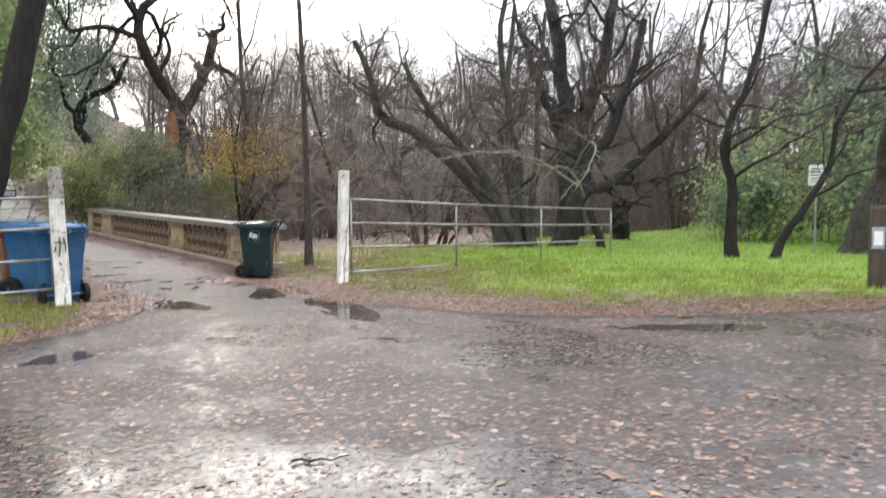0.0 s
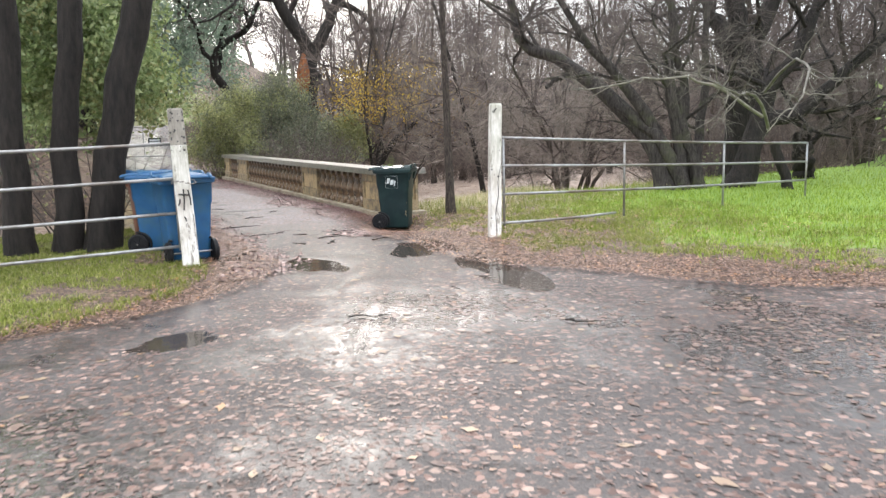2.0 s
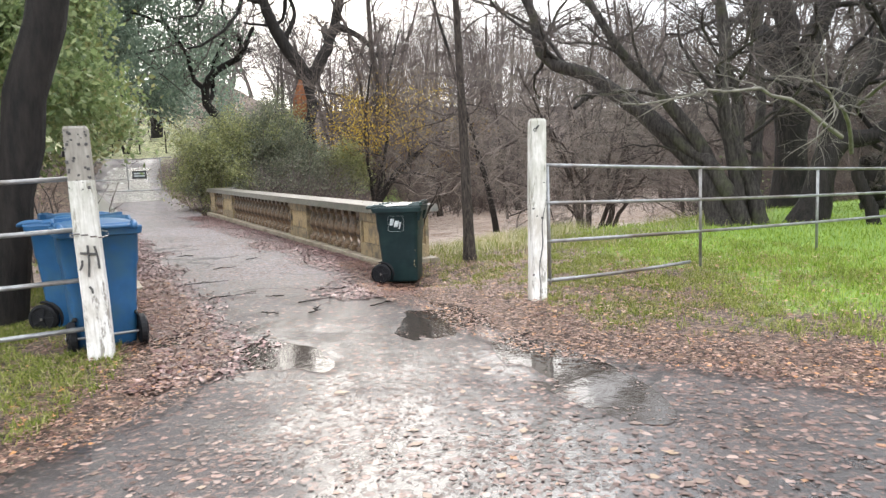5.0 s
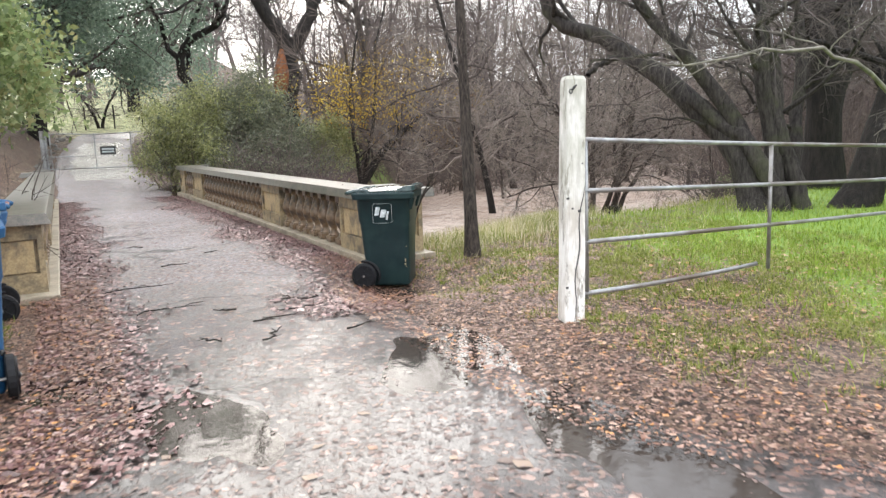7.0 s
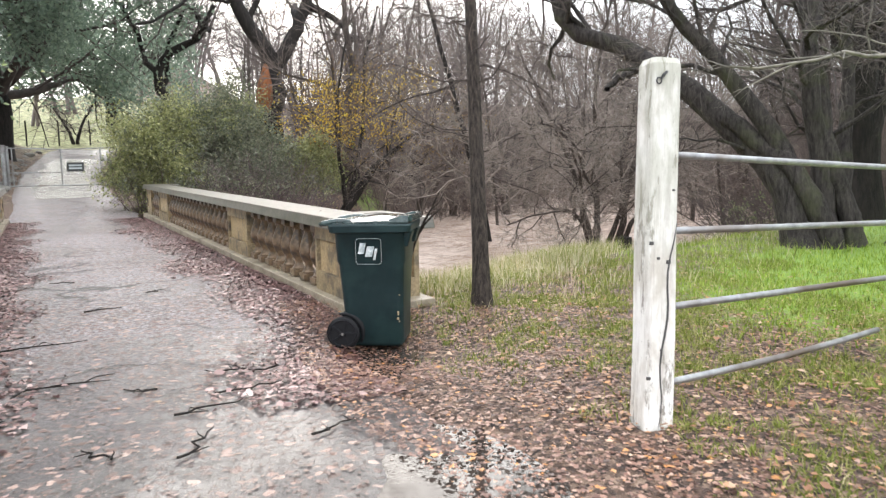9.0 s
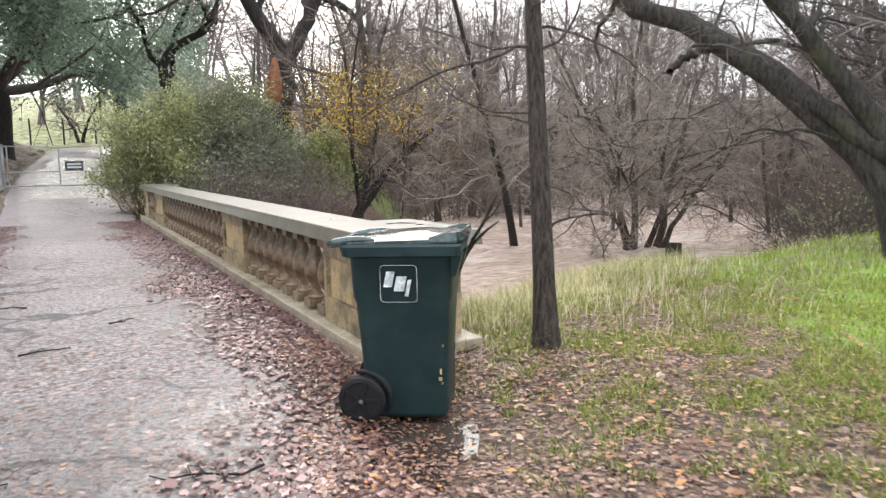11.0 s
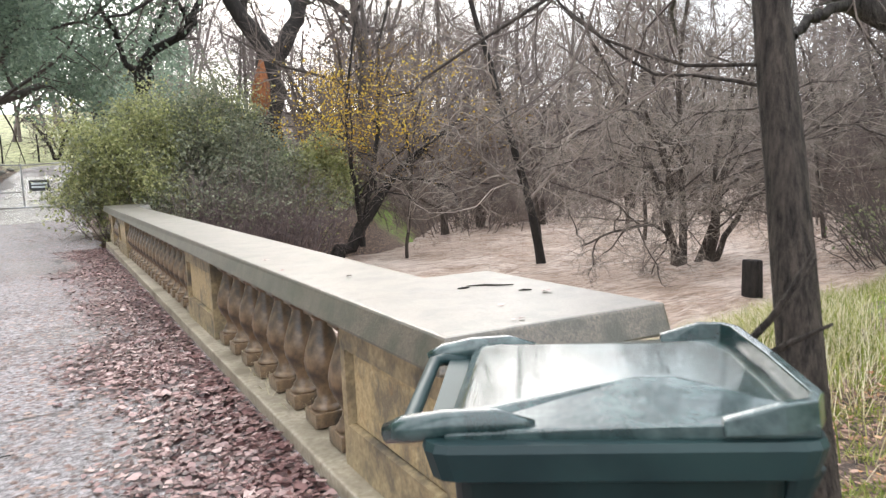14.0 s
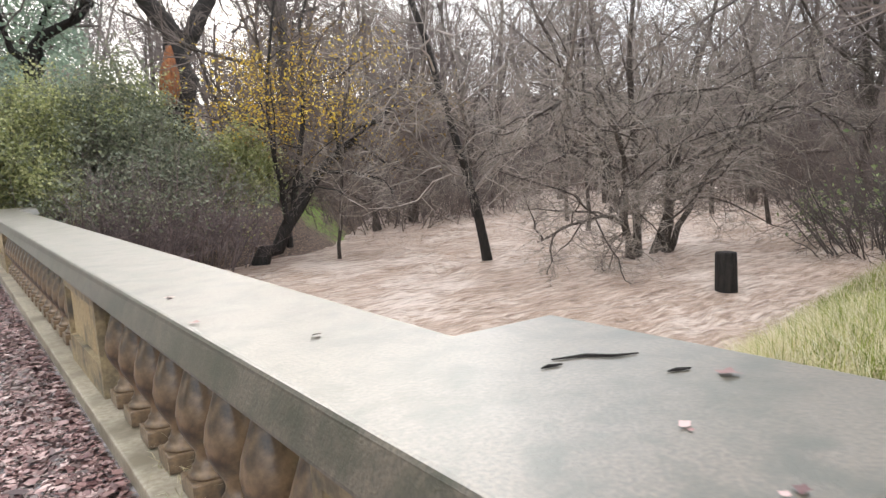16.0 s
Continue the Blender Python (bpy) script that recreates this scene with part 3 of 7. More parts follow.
def bear(wood, rng, pts, radii, length, level, spec, fine=None, count=None, first=None):
    n, sides, wobble, lift, kids, ang, kl, kr, f0 = spec[level]
    count = kids if count is None else count
    f0 = f0 if first is None else first
    for k in range(count):
        f = f0 + (1 - f0) * (k + rng.random()) / count
        i = min(int(f * (len(pts) - 1)), len(pts) - 2)
        u = f * (len(pts) - 1) - i
        q = pts[i].lerp(pts[i + 1], min(u, 1))
        t = (pts[i + 1] - pts[i]).normalized()
        a = radians(ang * (0.6 + 0.8 * rng.random()))
        w = (t * math.cos(a) + side_way(t, rng) * math.sin(a)).normalized()
        grow(wood, rng, q, w, length * kl * (1.15 - 0.6 * f) * (0.6 + 0.8 * rng.random()), radii[i] * kr, level + 1, spec, fine)


def smooth_path(ctrl, n, rng=None, wobble=0.0):
    """A soft curve through control points (Catmull-Rom)."""
    c = [Vector(q) for q in ctrl]
    c = [c[0] * 2 - c[1]] + c + [c[-1] * 2 - c[-2]]
    out = []
    m = len(c) - 3
    for i in range(n):
        f = i / (n - 1) * m
        k = min(int(f), m - 1)
        u = f - k
        a, b, e, g = c[k:k + 4]
        q = 0.5 * (2 * b + (e - a) * u + (2 * a - 5 * b + 4 * e - g) * u * u + (3 * b - a - 3 * e + g) * u ** 3)
        if rng and 0 < i < n - 1:
            q = q + Vector((rng.gauss(0, wobble), rng.gauss(0, wobble), rng.gauss(0, wobble)))
        out.append(q)
    return out


def limb(wood, rng, ctrl, r0, r1, n=12, sides=9, wobble=0.03, flare=0.0):
    pts = smooth_path(ctrl, n, rng, wobble)
    radii = [r0 + (r1 - r0) * (i / (n - 1)) ** 0.8 for i in range(n)]
    if flare:
        radii[0] *= 1 + flare
        radii[1] *= 1 + flare * 0.3
    wood.add(pts, radii, sides)
    return pts, radii, sum((b - a).length for a, b in zip(pts, pts[1:]))


GNARLED = [(10, 9, 0.5, 0.04, 6, 60, 0.6, 0.6, 0.3),
           (10, 6, 0.95, 0.02, 5, 65, 0.5, 0.55, 0.2),
           (7, 4, 0.95, 0.0, 5, 60, 0.5, 0.55, 0.15),
           (4, 3, 0.8, 0.0, 6, 55, 0.5, 0.55, 0.2),
           (2, 3, 0.6, 0.0, 0, 0, 0, 0, 0)]

def leaf_cloud(name, points, material, parent, count, spread, size, rng, long=1.7, droop=0.0):
    """Small pointed leaves, each a folded diamond, scattered round points."""
    P = np.array([tuple(p) for p in points], dtype=np.float32)
    c = P[rng.integers(0, len(P), count)] + rng.normal(0, spread, (count, 3)).astype(np.float32)
    return blades_at(name, c, material, parent, size, rng, long, droop)


def blades_at(name, c, material, parent, size, rng, long=1.7, droop=0.0):
    n = len(c)
    d = rng.normal(0, 1, (n, 3))
    d[:, 2] -= droop
    d /= np.linalg.norm(d, axis=1, keepdims=True)
    s = np.cross(d, rng.normal(0, 1, (n, 3)))
    s /= np.linalg.norm(s, axis=1, keepdims=True) + 1e-9
    k = np.cross(d, s)
    z = size * (0.6 + 0.8 * rng.random((n, 1)))
    V = np.stack([c - d * z * long / 2, c + s * z / 2 + k * z * 0.15, c + d * z * long / 2, c - s * z / 2 + k * z * 0.15], 1)
    i = np.arange(n)[:, None] * 4
    F = np.concatenate([i + [0, 1, 2], i + [0, 2, 3]])
    return link_mesh(name, V.reshape(-1, 3), [F], material, parent)


def leaf_dome(name, centre, radii, clumps, per, spread, size, material, parent, seed, shell=0.55):
    """Leaves in tufts, on and under the uneven skin of a rounded bush."""
    r = np.random.default_rng(seed)
    d = r.normal(0, 1, (clumps, 3))
    d[:, 2] = np.abs(d[:, 2]) * 1.1 - 0.35
    d /= np.linalg.norm(d, axis=1, keepdims=True)
    lump = 0.86 + 0.3 * np.sin(d[:, 0] * 5 + seed) * np.cos(d[:, 1] * 6 - seed) + 0.22 * np.sin(d[:, 2] * 7 + d[:, 0] * 4) + r.normal(0, 0.1, clumps)
    c = np.array(centre) + d * np.array(radii) * (lump * (shell + (1 - shell) * r.random(clumps) ** 0.5))[:, None]
    size_of = spread * (0.5 + r.random(clumps))
    p = np.repeat(c, per, 0) + r.normal(0, 1, (clumps * per, 3)) * np.repeat(size_of, per)[:, None]
    return blades_at(name, p, material, parent, size, r, 1.9, 0.3)


def blade_field(name, xy, z, material, height, width, lean, rng):
    """Grass: one bent blade a point, two quads narrowing to a tip."""
    n = len(xy)
    h = height * (0.5 + rng.random((n, 1)))
    a = rng.random((n, 1)) * 2 * np.pi
    side = np.concatenate([np.cos(a), np.sin(a), np.zeros((n, 1))], 1)
    b = rng.random((n, 1)) * 2 * np.pi
    l = lean * rng.random((n, 1))
    tilt = np.concatenate([np.cos(b) * l, np.sin(b) * l, np.zeros((n, 1))], 1)
    base = np.concatenate([xy, np.asarray(z)[:, None]], 1)
    up = np.array([[0, 0, 1.0]])
    w = width * (0.6 + 0.8 * rng.random((n, 1)))
    m1 = base + up * h * 0.55 + tilt * h * 0.35
    tip = base + up * h * (1 - 0.25 * l) + tilt * h
    V = np.stack([base - side * w / 2, base + side * w / 2, m1 + side * w * 0.4, m1 - side * w * 0.4, tip], 1)
    i = np.arange(n)[:, None] * 5
    return link_mesh(name, V.reshape(-1, 3), [i + [0, 1, 2, 3], i + [3, 2, 4]], material)


def lobed_litter(name, xy, z, material, size, rng, tilt=0.05, curled=0.07):
    """Fallen leaves with an uneven lobed outline, lying flat or slightly curled."""
    n = len(xy)
    a = rng.random(n) * 2 * np.pi
    s = size * (0.35 + 0.9 * rng.random(n) ** 1.3 + 0.5 * (rng.random(n) > 0.9))
    slim = 0.5 + 0.45 * rng.random(n)
    curl = rng.random(n) * curled
    V = []
    for k in range(8):
        t = 2 * np.pi * k / 8
        r = (0.66 if k % 2 == 0 else 0.44) * (0.75 + 0.5 * rng.random(n))
        px, py = r * np.cos(t) * 1.1, r * np.sin(t) * slim
        x, y = (px * np.cos(a) - py * np.sin(a)) * s, (px * np.sin(a) + py * np.cos(a)) * s
        V.append(np.stack([xy[:, 0] + x, xy[:, 1] + y, z + 0.003 + curl * s * r + np.abs(rng.normal(0, tilt, n)) * s * 0.5], 1))
    V = np.stack(V, 1)
    i = np.arange(n)[:, None] * 8
    return link_mesh(name, V.reshape(-1, 3), [i + np.arange(8)], material)


def litter(name, xy, z, material, size, rng, tilt=0.25):
    """Fallen leaves lying about: six-cornered, curled at the rim."""
    n = len(xy)
    a = rng.random(n) * 2 * np.pi
    s = size * (0.35 + 1.0 * rng.random(n) ** 1.5 + 0.3 * rng.random(n))
    slim = 0.55 + 0.75 * rng.random(n)
    bend = rng.normal(0, 0.18, n)
    ux, uy = np.cos(a) * s, np.sin(a) * s
    nx, ny = rng.normal(0, tilt, n), rng.normal(0, tilt, n)
    shape = [(-0.6, 0.0, 0.02), (-0.15, 0.34, 0.05), (0.3, 0.22, 0.02), (0.62, 0.02, 0.07), (0.25, -0.34, 0.05), (-0.2, -0.22, 0.01)]
    V = []
    for px, py, pz in shape:
        qx, qy = px + 0.15 * rng.normal(0, 1, n), py * slim * (0.6 + 0.8 * rng.random(n)) + bend * px * px * 2
        x = qx * ux - qy * uy
        y = qx * uy + qy * ux
        V.append(np.stack([xy[:, 0] + x, xy[:, 1] + y, z + 0.006 + pz * s * rng.random(n) + np.abs(nx * x + ny * y)], 1))
    V = np.stack(V, 1)
    i = np.arange(n)[:, None] * 6
    return link_mesh(name, V.reshape(-1, 3), [i + [0, 1, 2, 3], i + [0, 3, 4, 5]], material)

# ---- lie of the land ----
CREEK = [(-60, 25), (0, 24.3), (6, 24.3), (14, 27.2), (22, 29.5), (30, 35), (42, 46), (80, 60)]
CREEK_W = [6.0, 6.2, 6.5, 7.7, 9.0, 9.0, 9.0, 9.0]
FLOOD_ARM = ((18, 32), (33, 53), 5.5, 7.0)
ROAD_Y = [-14, -2, 2, 4, 5, 6.4, 8.1, 9, 10, 11, 12, 13.3, 14.8, 16, 31, 36, 42, 48, 56, 62]
ROAD_R = [44, 24, 14, 10.3, 8.4, 6.5, 5.6, 5.0, 4.85, 5.0, 4.9, 5.05, 5.37, 5.4, 4.95, 4.7, 4.5, 4.6, 5.4, 7.0]
ROAD_LY = [-14, 2, 6, 7.6, 8.4, 8.8, 9.3, 10.4, 13, 14.8, 31, 36, 42, 48, 56, 62]
ROAD_L = [-44, -25, -9, -3, 0.3, 1.0, 1.55, 2.05, 2.05, 1.95, 1.48, 1.3, 1.0, 1.2, 2.0, 3.0]
RISE_Y, RISE_Z = [15, 31, 36, 42, 49, 56, 62, 80, 110, 300], [0.0, 0.17, 0.52, 1.0, 1.95, 2.9, 3.3, 6.5, 11.0, 16.0]


def smooth01(v):
    v = np.clip(v, 0, 1)
    return v * v * (3 - 2 * v)


def wave(x, y, scale, seed=0.0):
    """Cheap soft noise in 0..1."""
    u, v = x * scale + seed, y * scale - seed * 1.7
    s = np.sin(u * 1.3 + 1.7 * np.sin(v * 0.9 + seed)) + np.sin(v * 1.7 + 1.3 * np.sin(u * 1.1 - seed)) + 0.6 * np.sin(2.9 * u - 2.3 * v + seed * 3) + 0.4 * np.sin(5.1 * v + 4.3 * u)
    return 0.5 + s / 6.0


def creek_gap(x, y):
    """How far a point lies outside the water's edge, and on which side."""
    best = np.full(np.shape(x), 1e9)
    far = np.zeros(np.shape(x), dtype=bool)
    for (ax, ay), (bx, by), wa, wb in zip(CREEK, CREEK[1:], CREEK_W, CREEK_W[1:]):
        dx, dy = bx - ax, by - ay
        t = np.clip(((x - ax) * dx + (y - ay) * dy) / (dx * dx + dy * dy), 0, 1)
        d = np.hypot(x - ax - t * dx, y - ay - t * dy) - (wa + (wb - wa) * t)
        side = (y - ay) * dx - (x - ax) * dy > 0
        near = d < best
        best, far = np.where(near, d, best), np.where(near, side, far)
    (ax, ay), (bx, by), wa, wb = FLOOD_ARM
    t = np.clip(((x - ax) * (bx - ax) + (y - ay) * (by - ay)) / ((bx - ax) ** 2 + (by - ay) ** 2), 0, 1)
    d = np.hypot(x - ax - t * (bx - ax), y - ay - t * (by - ay)) - (wa + (wb - wa) * t)
    return np.minimum(best, d), far | (d < best)


# puddles: centre, half width and length, turn in degrees, seed of the shore
PUDDLES = ((4.46, 10.76, 0.42, 0.80, -14, 1.0), (2.8, 10.35, 0.36, 0.85, 10, 2.4), (4.5, 8.62, 0.28, 0.95, -8, 4.1), (0.92, 7.5, 0.36, 0.26, 10, 5.2), (7.0, 4.9, 0.75, 0.24, -38, 0.6), (1.95, 11.35, 0.34, 0.28, 10, 3.3))


def basin(x, y):
    """How deep a point lies within a puddle: 1 in its middle, 0 at the shore and outside."""
    x, y = np.asarray(x, dtype=float), np.asarray(y, dtype=float)
    deep = np.zeros(np.broadcast(x, y).shape)
    for cx, cy, rx, ry, turn, seed in PUDDLES:
        c, k = math.cos(radians(turn)), math.sin(radians(turn))
        u, v = (x - cx) * c + (y - cy) * k, -(x - cx) * k + (y - cy) * c
        a = np.arctan2(v / ry, u / rx)
        edge = 1 + 0.13 * np.sin(2 * a + seed) + 0.12 * np.sin(3 * a + 2.1 * seed) + 0.09 * np.sin(5 * a + seed * 3.3) + 0.05 * np.sin(9 * a + seed)
        deep = np.maximum(deep, 1 - np.hypot(u / rx, v / ry) / edge)
    return smooth01(deep * 1.7)


def hollow(x, y):
    return -0.17 * np.exp(-((x - 5.5) ** 2 + (y - 13.6) ** 2) / 0.9)


def land(x, y):
    x, y = np.asarray(x, dtype=float), np.asarray(y, dtype=float)
    d, far = creek_gap(x, y)
    d = d + 0.8 * (wave(x, y, 0.5, 2.0) - 0.5)
    rise = np.interp(y, RISE_Y, RISE_Z)
    base = np.where(far, rise * (1 - 0.55 * smooth01((x - 13) / 14)) + 0.25 * smooth01((np.abs(x - 3) - 3) / 4), 0.02 + 0.06 * smooth01((x - 7) / 5) + 0.10 * (wave(x, y, 0.7) - 0.5) * smooth01((x - 6) / 3))
    beside = np.maximum(x - edge_right(y), edge_left(y) - x)
    base = base + hollow(x, y) + 1.0 * smooth01((beside - 0.2) / 1.8) * smooth01((y - 36) / 5) * (1 - smooth01((y - 53) / 6))
    r = np.hypot(x - 5, y - 20)
    base = base + 6.0 * smooth01((r - 46) / 50) * smooth01((x - 6) / 14 + 0.25) + (wave(x, y, 0.11, 4.0) - 0.5) * 1.2 * smooth01((r - 40) / 40)
    s = smooth01((d + 2.3) / 4.6)
    return -1.95 + (base + 1.95) * s


def edge_right(y):
    return np.interp(y, ROAD_Y, ROAD_R)


def edge_left(y):
    return np.interp(y, ROAD_LY, ROAD_L)


def road_z(x, y):
    return np.interp(y, RISE_Y, RISE_Z) + hollow(x, y) + 0.012 * (wave(x, y, 1.2, 1.0) - 0.5) + 0.008 * (wave(x, y, 4.1, 3.0) - 0.5) - 0.026 * basin(x, y)


def graded(lo, a, b, hi, step, n):
    """Coordinates: even steps from a to b, growing steps outside."""
    g = np.geomspace(step, 1.0, n)
    g = np.cumsum(g) / np.sum(g)
    return np.concatenate([a - (a - lo) * g[::-1], np.arange(a, b, step), b + (hi - b) * np.concatenate([[0], g])])


def grid_faces(rows, cols):
    i = np.arange(rows * cols).reshape(rows, cols)
    return np.stack([i[:-1, :-1], i[:-1, 1:], i[1:, 1:], i[1:, :-1]], -1).reshape(-1, 4)


def straw_width(x):
    """How far the dry grass reaches up from the water's edge."""
    return np.interp(x, [6, 9, 10.5, 13, 16], [2.8, 3.1, 2.2, 1.4, 1.0])


def build_ground():
    xs, ys = graded(-400, -12, 36, 400, 0.36, 30), graded(-300, -4, 56, 420, 0.36, 30)
    X, Y = np.meshgrid(xs, ys)
    Z = land(X, Y)
    on_road = (X < edge_right(Y) - 0.05) & (X > edge_left(Y) + 0.05) & (Y < 62)
    Z = np.where(on_road, np.minimum(Z, road_z(X, Y) - 0.12), np.where((X < edge_right(Y) + 0.3) & (X > edge_left(Y) - 0.3) & (Y < 62), np.minimum(Z, road_z(X, Y) - 0.01), Z))
    ob = link_mesh("ground", np.stack([X, Y, Z], -1).reshape(-1, 3), [grid_faces(*X.shape)], GROUND, smooth=True)
    e = X - edge_right(Y)
    d, far = creek_gap(X, Y)
    green = (1 - 0.6 * smooth01((Y - 12.5 - 0.4 * (X - 7.5)) / 1.5)) * smooth01((e - 1.2 - 1.1 * smooth01((Y - 8) / 3)) / 2.2 + 0.5 * (wave(X, Y, 1.3, 2.0) - 0.5)) * (~far) * smooth01((d - 0.6) / 1.5) * (1 - 0.8 * smooth01((Y - 15.0) / 2) * (X < 10))
    green = np.where(X < edge_left(Y), 0.15 * (~far) * smooth01((edge_left(Y) - X - 0.3) / 1.0), green)
    green = np.where(far | (np.hypot(X - 5, Y - 20) > 34), 0.55 * smooth01((Y - 52) / 6) * smooth01((14 - X) / 6), green)
    meadow = far * smooth01((Y - 35.5) / 2) * smooth01((50 - Y) / 4) * smooth01((X - 8) / 2) * smooth01((18 - X) / 3)
    green = np.maximum(green, 0.55 * meadow)
    dry = (~far) * smooth01((straw_width(X) - d) / 1.2) * (X > 6) * smooth01((16.5 - X) / 4)
    dry = np.maximum(dry, far * (0.2 + 0.22 * smooth01((Y - 50) / 6) * smooth01((14 - X) / 6)) * smooth01((d - 1) / 2))
    for name, val in (("green", green), ("dry", dry)):
        ob.data.attributes.new(name, "FLOAT", "POINT").data.foreach_set("value", val.ravel().astype(np.float32))
    return tagged(ob, "ground of soil, grass and leaf litter beside the creek", "ground", kind="structure")


def build_road():
    ys = np.concatenate([np.arange(-14, -2, 0.5), np.arange(-2, 7, 0.12), np.arange(7, 14, 0.06), np.arange(14, 32, 0.16), np.arange(32, 62.1, 0.5)])
    c = np.linspace(0, 1, 110)
    L, R = edge_left(ys), edge_right(ys)
    jl = 0.16 * (wave(ys, ys * 0, 2.1, 3.0) - 0.5) + 0.07 * (wave(ys, ys * 0, 9, 1.0) - 0.5)
    jr = 0.2 * (wave(ys, ys * 0, 1.7, 5.0) - 0.5) + 0.07 * (wave(ys, ys * 0, 8, 7.0) - 0.5)
    on_deck = (ys > 14.7) & (ys < 31)
    L, R = L + np.where(on_deck, -0.1, jl), R + np.where(on_deck, 0.1, jr)
    X = L[:, None] + (R - L)[:, None] * c[None, :]
    Y = np.repeat(ys[:, None], len(c), 1)
    Z = road_z(X, Y)
    rim = np.minimum(X - L[:, None], R[:, None] - X)
    Z = Z - np.where(on_deck[:, None], 0, 0.05 * (1 - smooth01(rim / 0.12)))
    ob = link_mesh("road", np.stack([X, Y, Z], -1).reshape(-1, 3), [grid_faces(*X.shape)], ASPHALT, smooth=True)
    return tagged(ob, "worn wet asphalt road strewn with leaves and puddles", "road", kind="structure")


def build_water():
    xs, ys = graded(-50, 6, 28, 80, 0.16, 40), graded(8, 17, 38, 72, 0.16, 30)
    X, Y = np.meshgrid(xs, ys)
    race = smooth01(wave(X, Y, 0.35, 3.0) * 2.2 - 0.5)
    Z = -1.0 + 0.06 * (wave(X, Y, 1.3, 1.0) - 0.5) + (0.3 + race) * (0.09 * (wave(X * 0.7, Y, 2.9, 6.0) - 0.5) + 0.06 * (wave(X * 0.6, Y, 6.3, 2.0) - 0.5))
    ob = link_mesh("water", np.stack([X, Y, Z], -1).reshape(-1, 3), [grid_faces(*X.shape)], WATER, smooth=True)
    return tagged(ob, "muddy brown flood water running in the creek", "water", kind="structure")


build_ground()
build_road()
build_water()


def puddle_mesh(name, cx, cy, rx, ry, turn, z, label="still rain puddle on the wet asphalt"):
    """A level sheet of water; the shore is where the asphalt rises through it."""
    a = np.linspace(0, 2 * np.pi, 64, endpoint=False)
    c, k = math.cos(radians(turn)), math.sin(radians(turn))
    u, v = 1.25 * rx * np.cos(a), 1.25 * ry * np.sin(a)
    x, y = cx + u * c - v * k, cy + u * k + v * c
    V = np.concatenate([[[cx, cy, z]], np.stack([x, y, np.full_like(x, z)], 1)])
    i = np.arange(64)
    F = np.stack([np.zeros(64, int), 1 + i, 1 + (i + 1) % 64], 1)
    ob = link_mesh(name, V, [F], PUDDLE)
    return tagged(ob, label, "puddle", "puddles on the road")


def puddle_mat():
    m, ns, ls, p = node_mat("puddle_water")
    p.inputs["Base Color"].default_value = (0.05, 0.04, 0.034, 1)
    p.inputs["Roughness"].default_value = 0.04
    p.inputs["IOR"].default_value = 1.4
    bump(ns, ls, p, noise_tex(ns, ls, 7, 4, 0.6), 0.16, 0.012)
    return m


PUDDLE = puddle_mat()
for cx, cy, rx, ry, turn, seed in PUDDLES:
    puddle_mesh("puddle", cx, cy, rx, ry, turn, float(road_z(cx, cy)) + 0.022)
puddle_mesh("puddle", 5.36, 13.46, 0.42, 0.42, 20, -0.138, "muddy puddle round the green bin's foot")


def glare_sheet(y0, y1, n=60, m=30):
    """Pale sheet following the far road's slope; sky glare put into its colour."""
    ys = np.linspace(y0, y1, n)
    L, R = edge_left(ys) + 0.45, edge_right(ys) - 0.3
    L, R = L + 0.5 * wave(ys, ys * 0, 1.9, 2.0), R - 0.7 * wave(ys, ys * 0, 1.4, 5.0)
    X = L[:, None] + (R - L)[:, None] * np.linspace(0, 1, m)[None, :]
    Y = np.repeat(ys[:, None], m, 1)
    Z = road_z(X, Y) + 0.004 + 0.006 * np.minimum(1, np.minimum(X - L[:, None], R[:, None] - X) * 8)
    ob = link_mesh("glare_sheet", np.stack([X, Y, Z], -1).reshape(-1, 3), [grid_faces(n, m)], GLARE_SHEET, smooth=True)
    return tagged(ob, "thin sheet of rain water running over the far road", "puddle", "puddles on the road")


def glare_sheet_mat():
    m, ns, ls, p = node_mat("pale_wet_road_glare")
    # pale base colour stands in for the sky's glare on wet asphalt
    p.inputs["Base Color"].default_value = (0.40, 0.365, 0.33, 1)
    p.inputs["Roughness"].default_value = 0.16
    p.inputs["IOR"].default_value = 1.33
    bump(ns, ls, p, noise_tex(ns, ls, 2.6, 6, 0.65, stretch=(1.6, 0.6, 1)), 1.0, 0.14)
    return m


GLARE_SHEET = glare_sheet_mat()
glare_sheet(37.5, 52.0)

# ---- bridge ----
BRIDGE_TURN, BRIDGE_TILT = 1.66, 0.75
BALUSTER_RUNS = ((0.06, 3.2, 8), (4.5, 11.15, 17), (12.75, 14.2, 4))
PANEL_Z = (0.30, 0.675)
PEDESTALS = ((-1.03, 0.06, 0.78), (3.2, 4.5, 0.40), (11.15, 12.75, 0.40), (14.2, 15.2, 0.70))


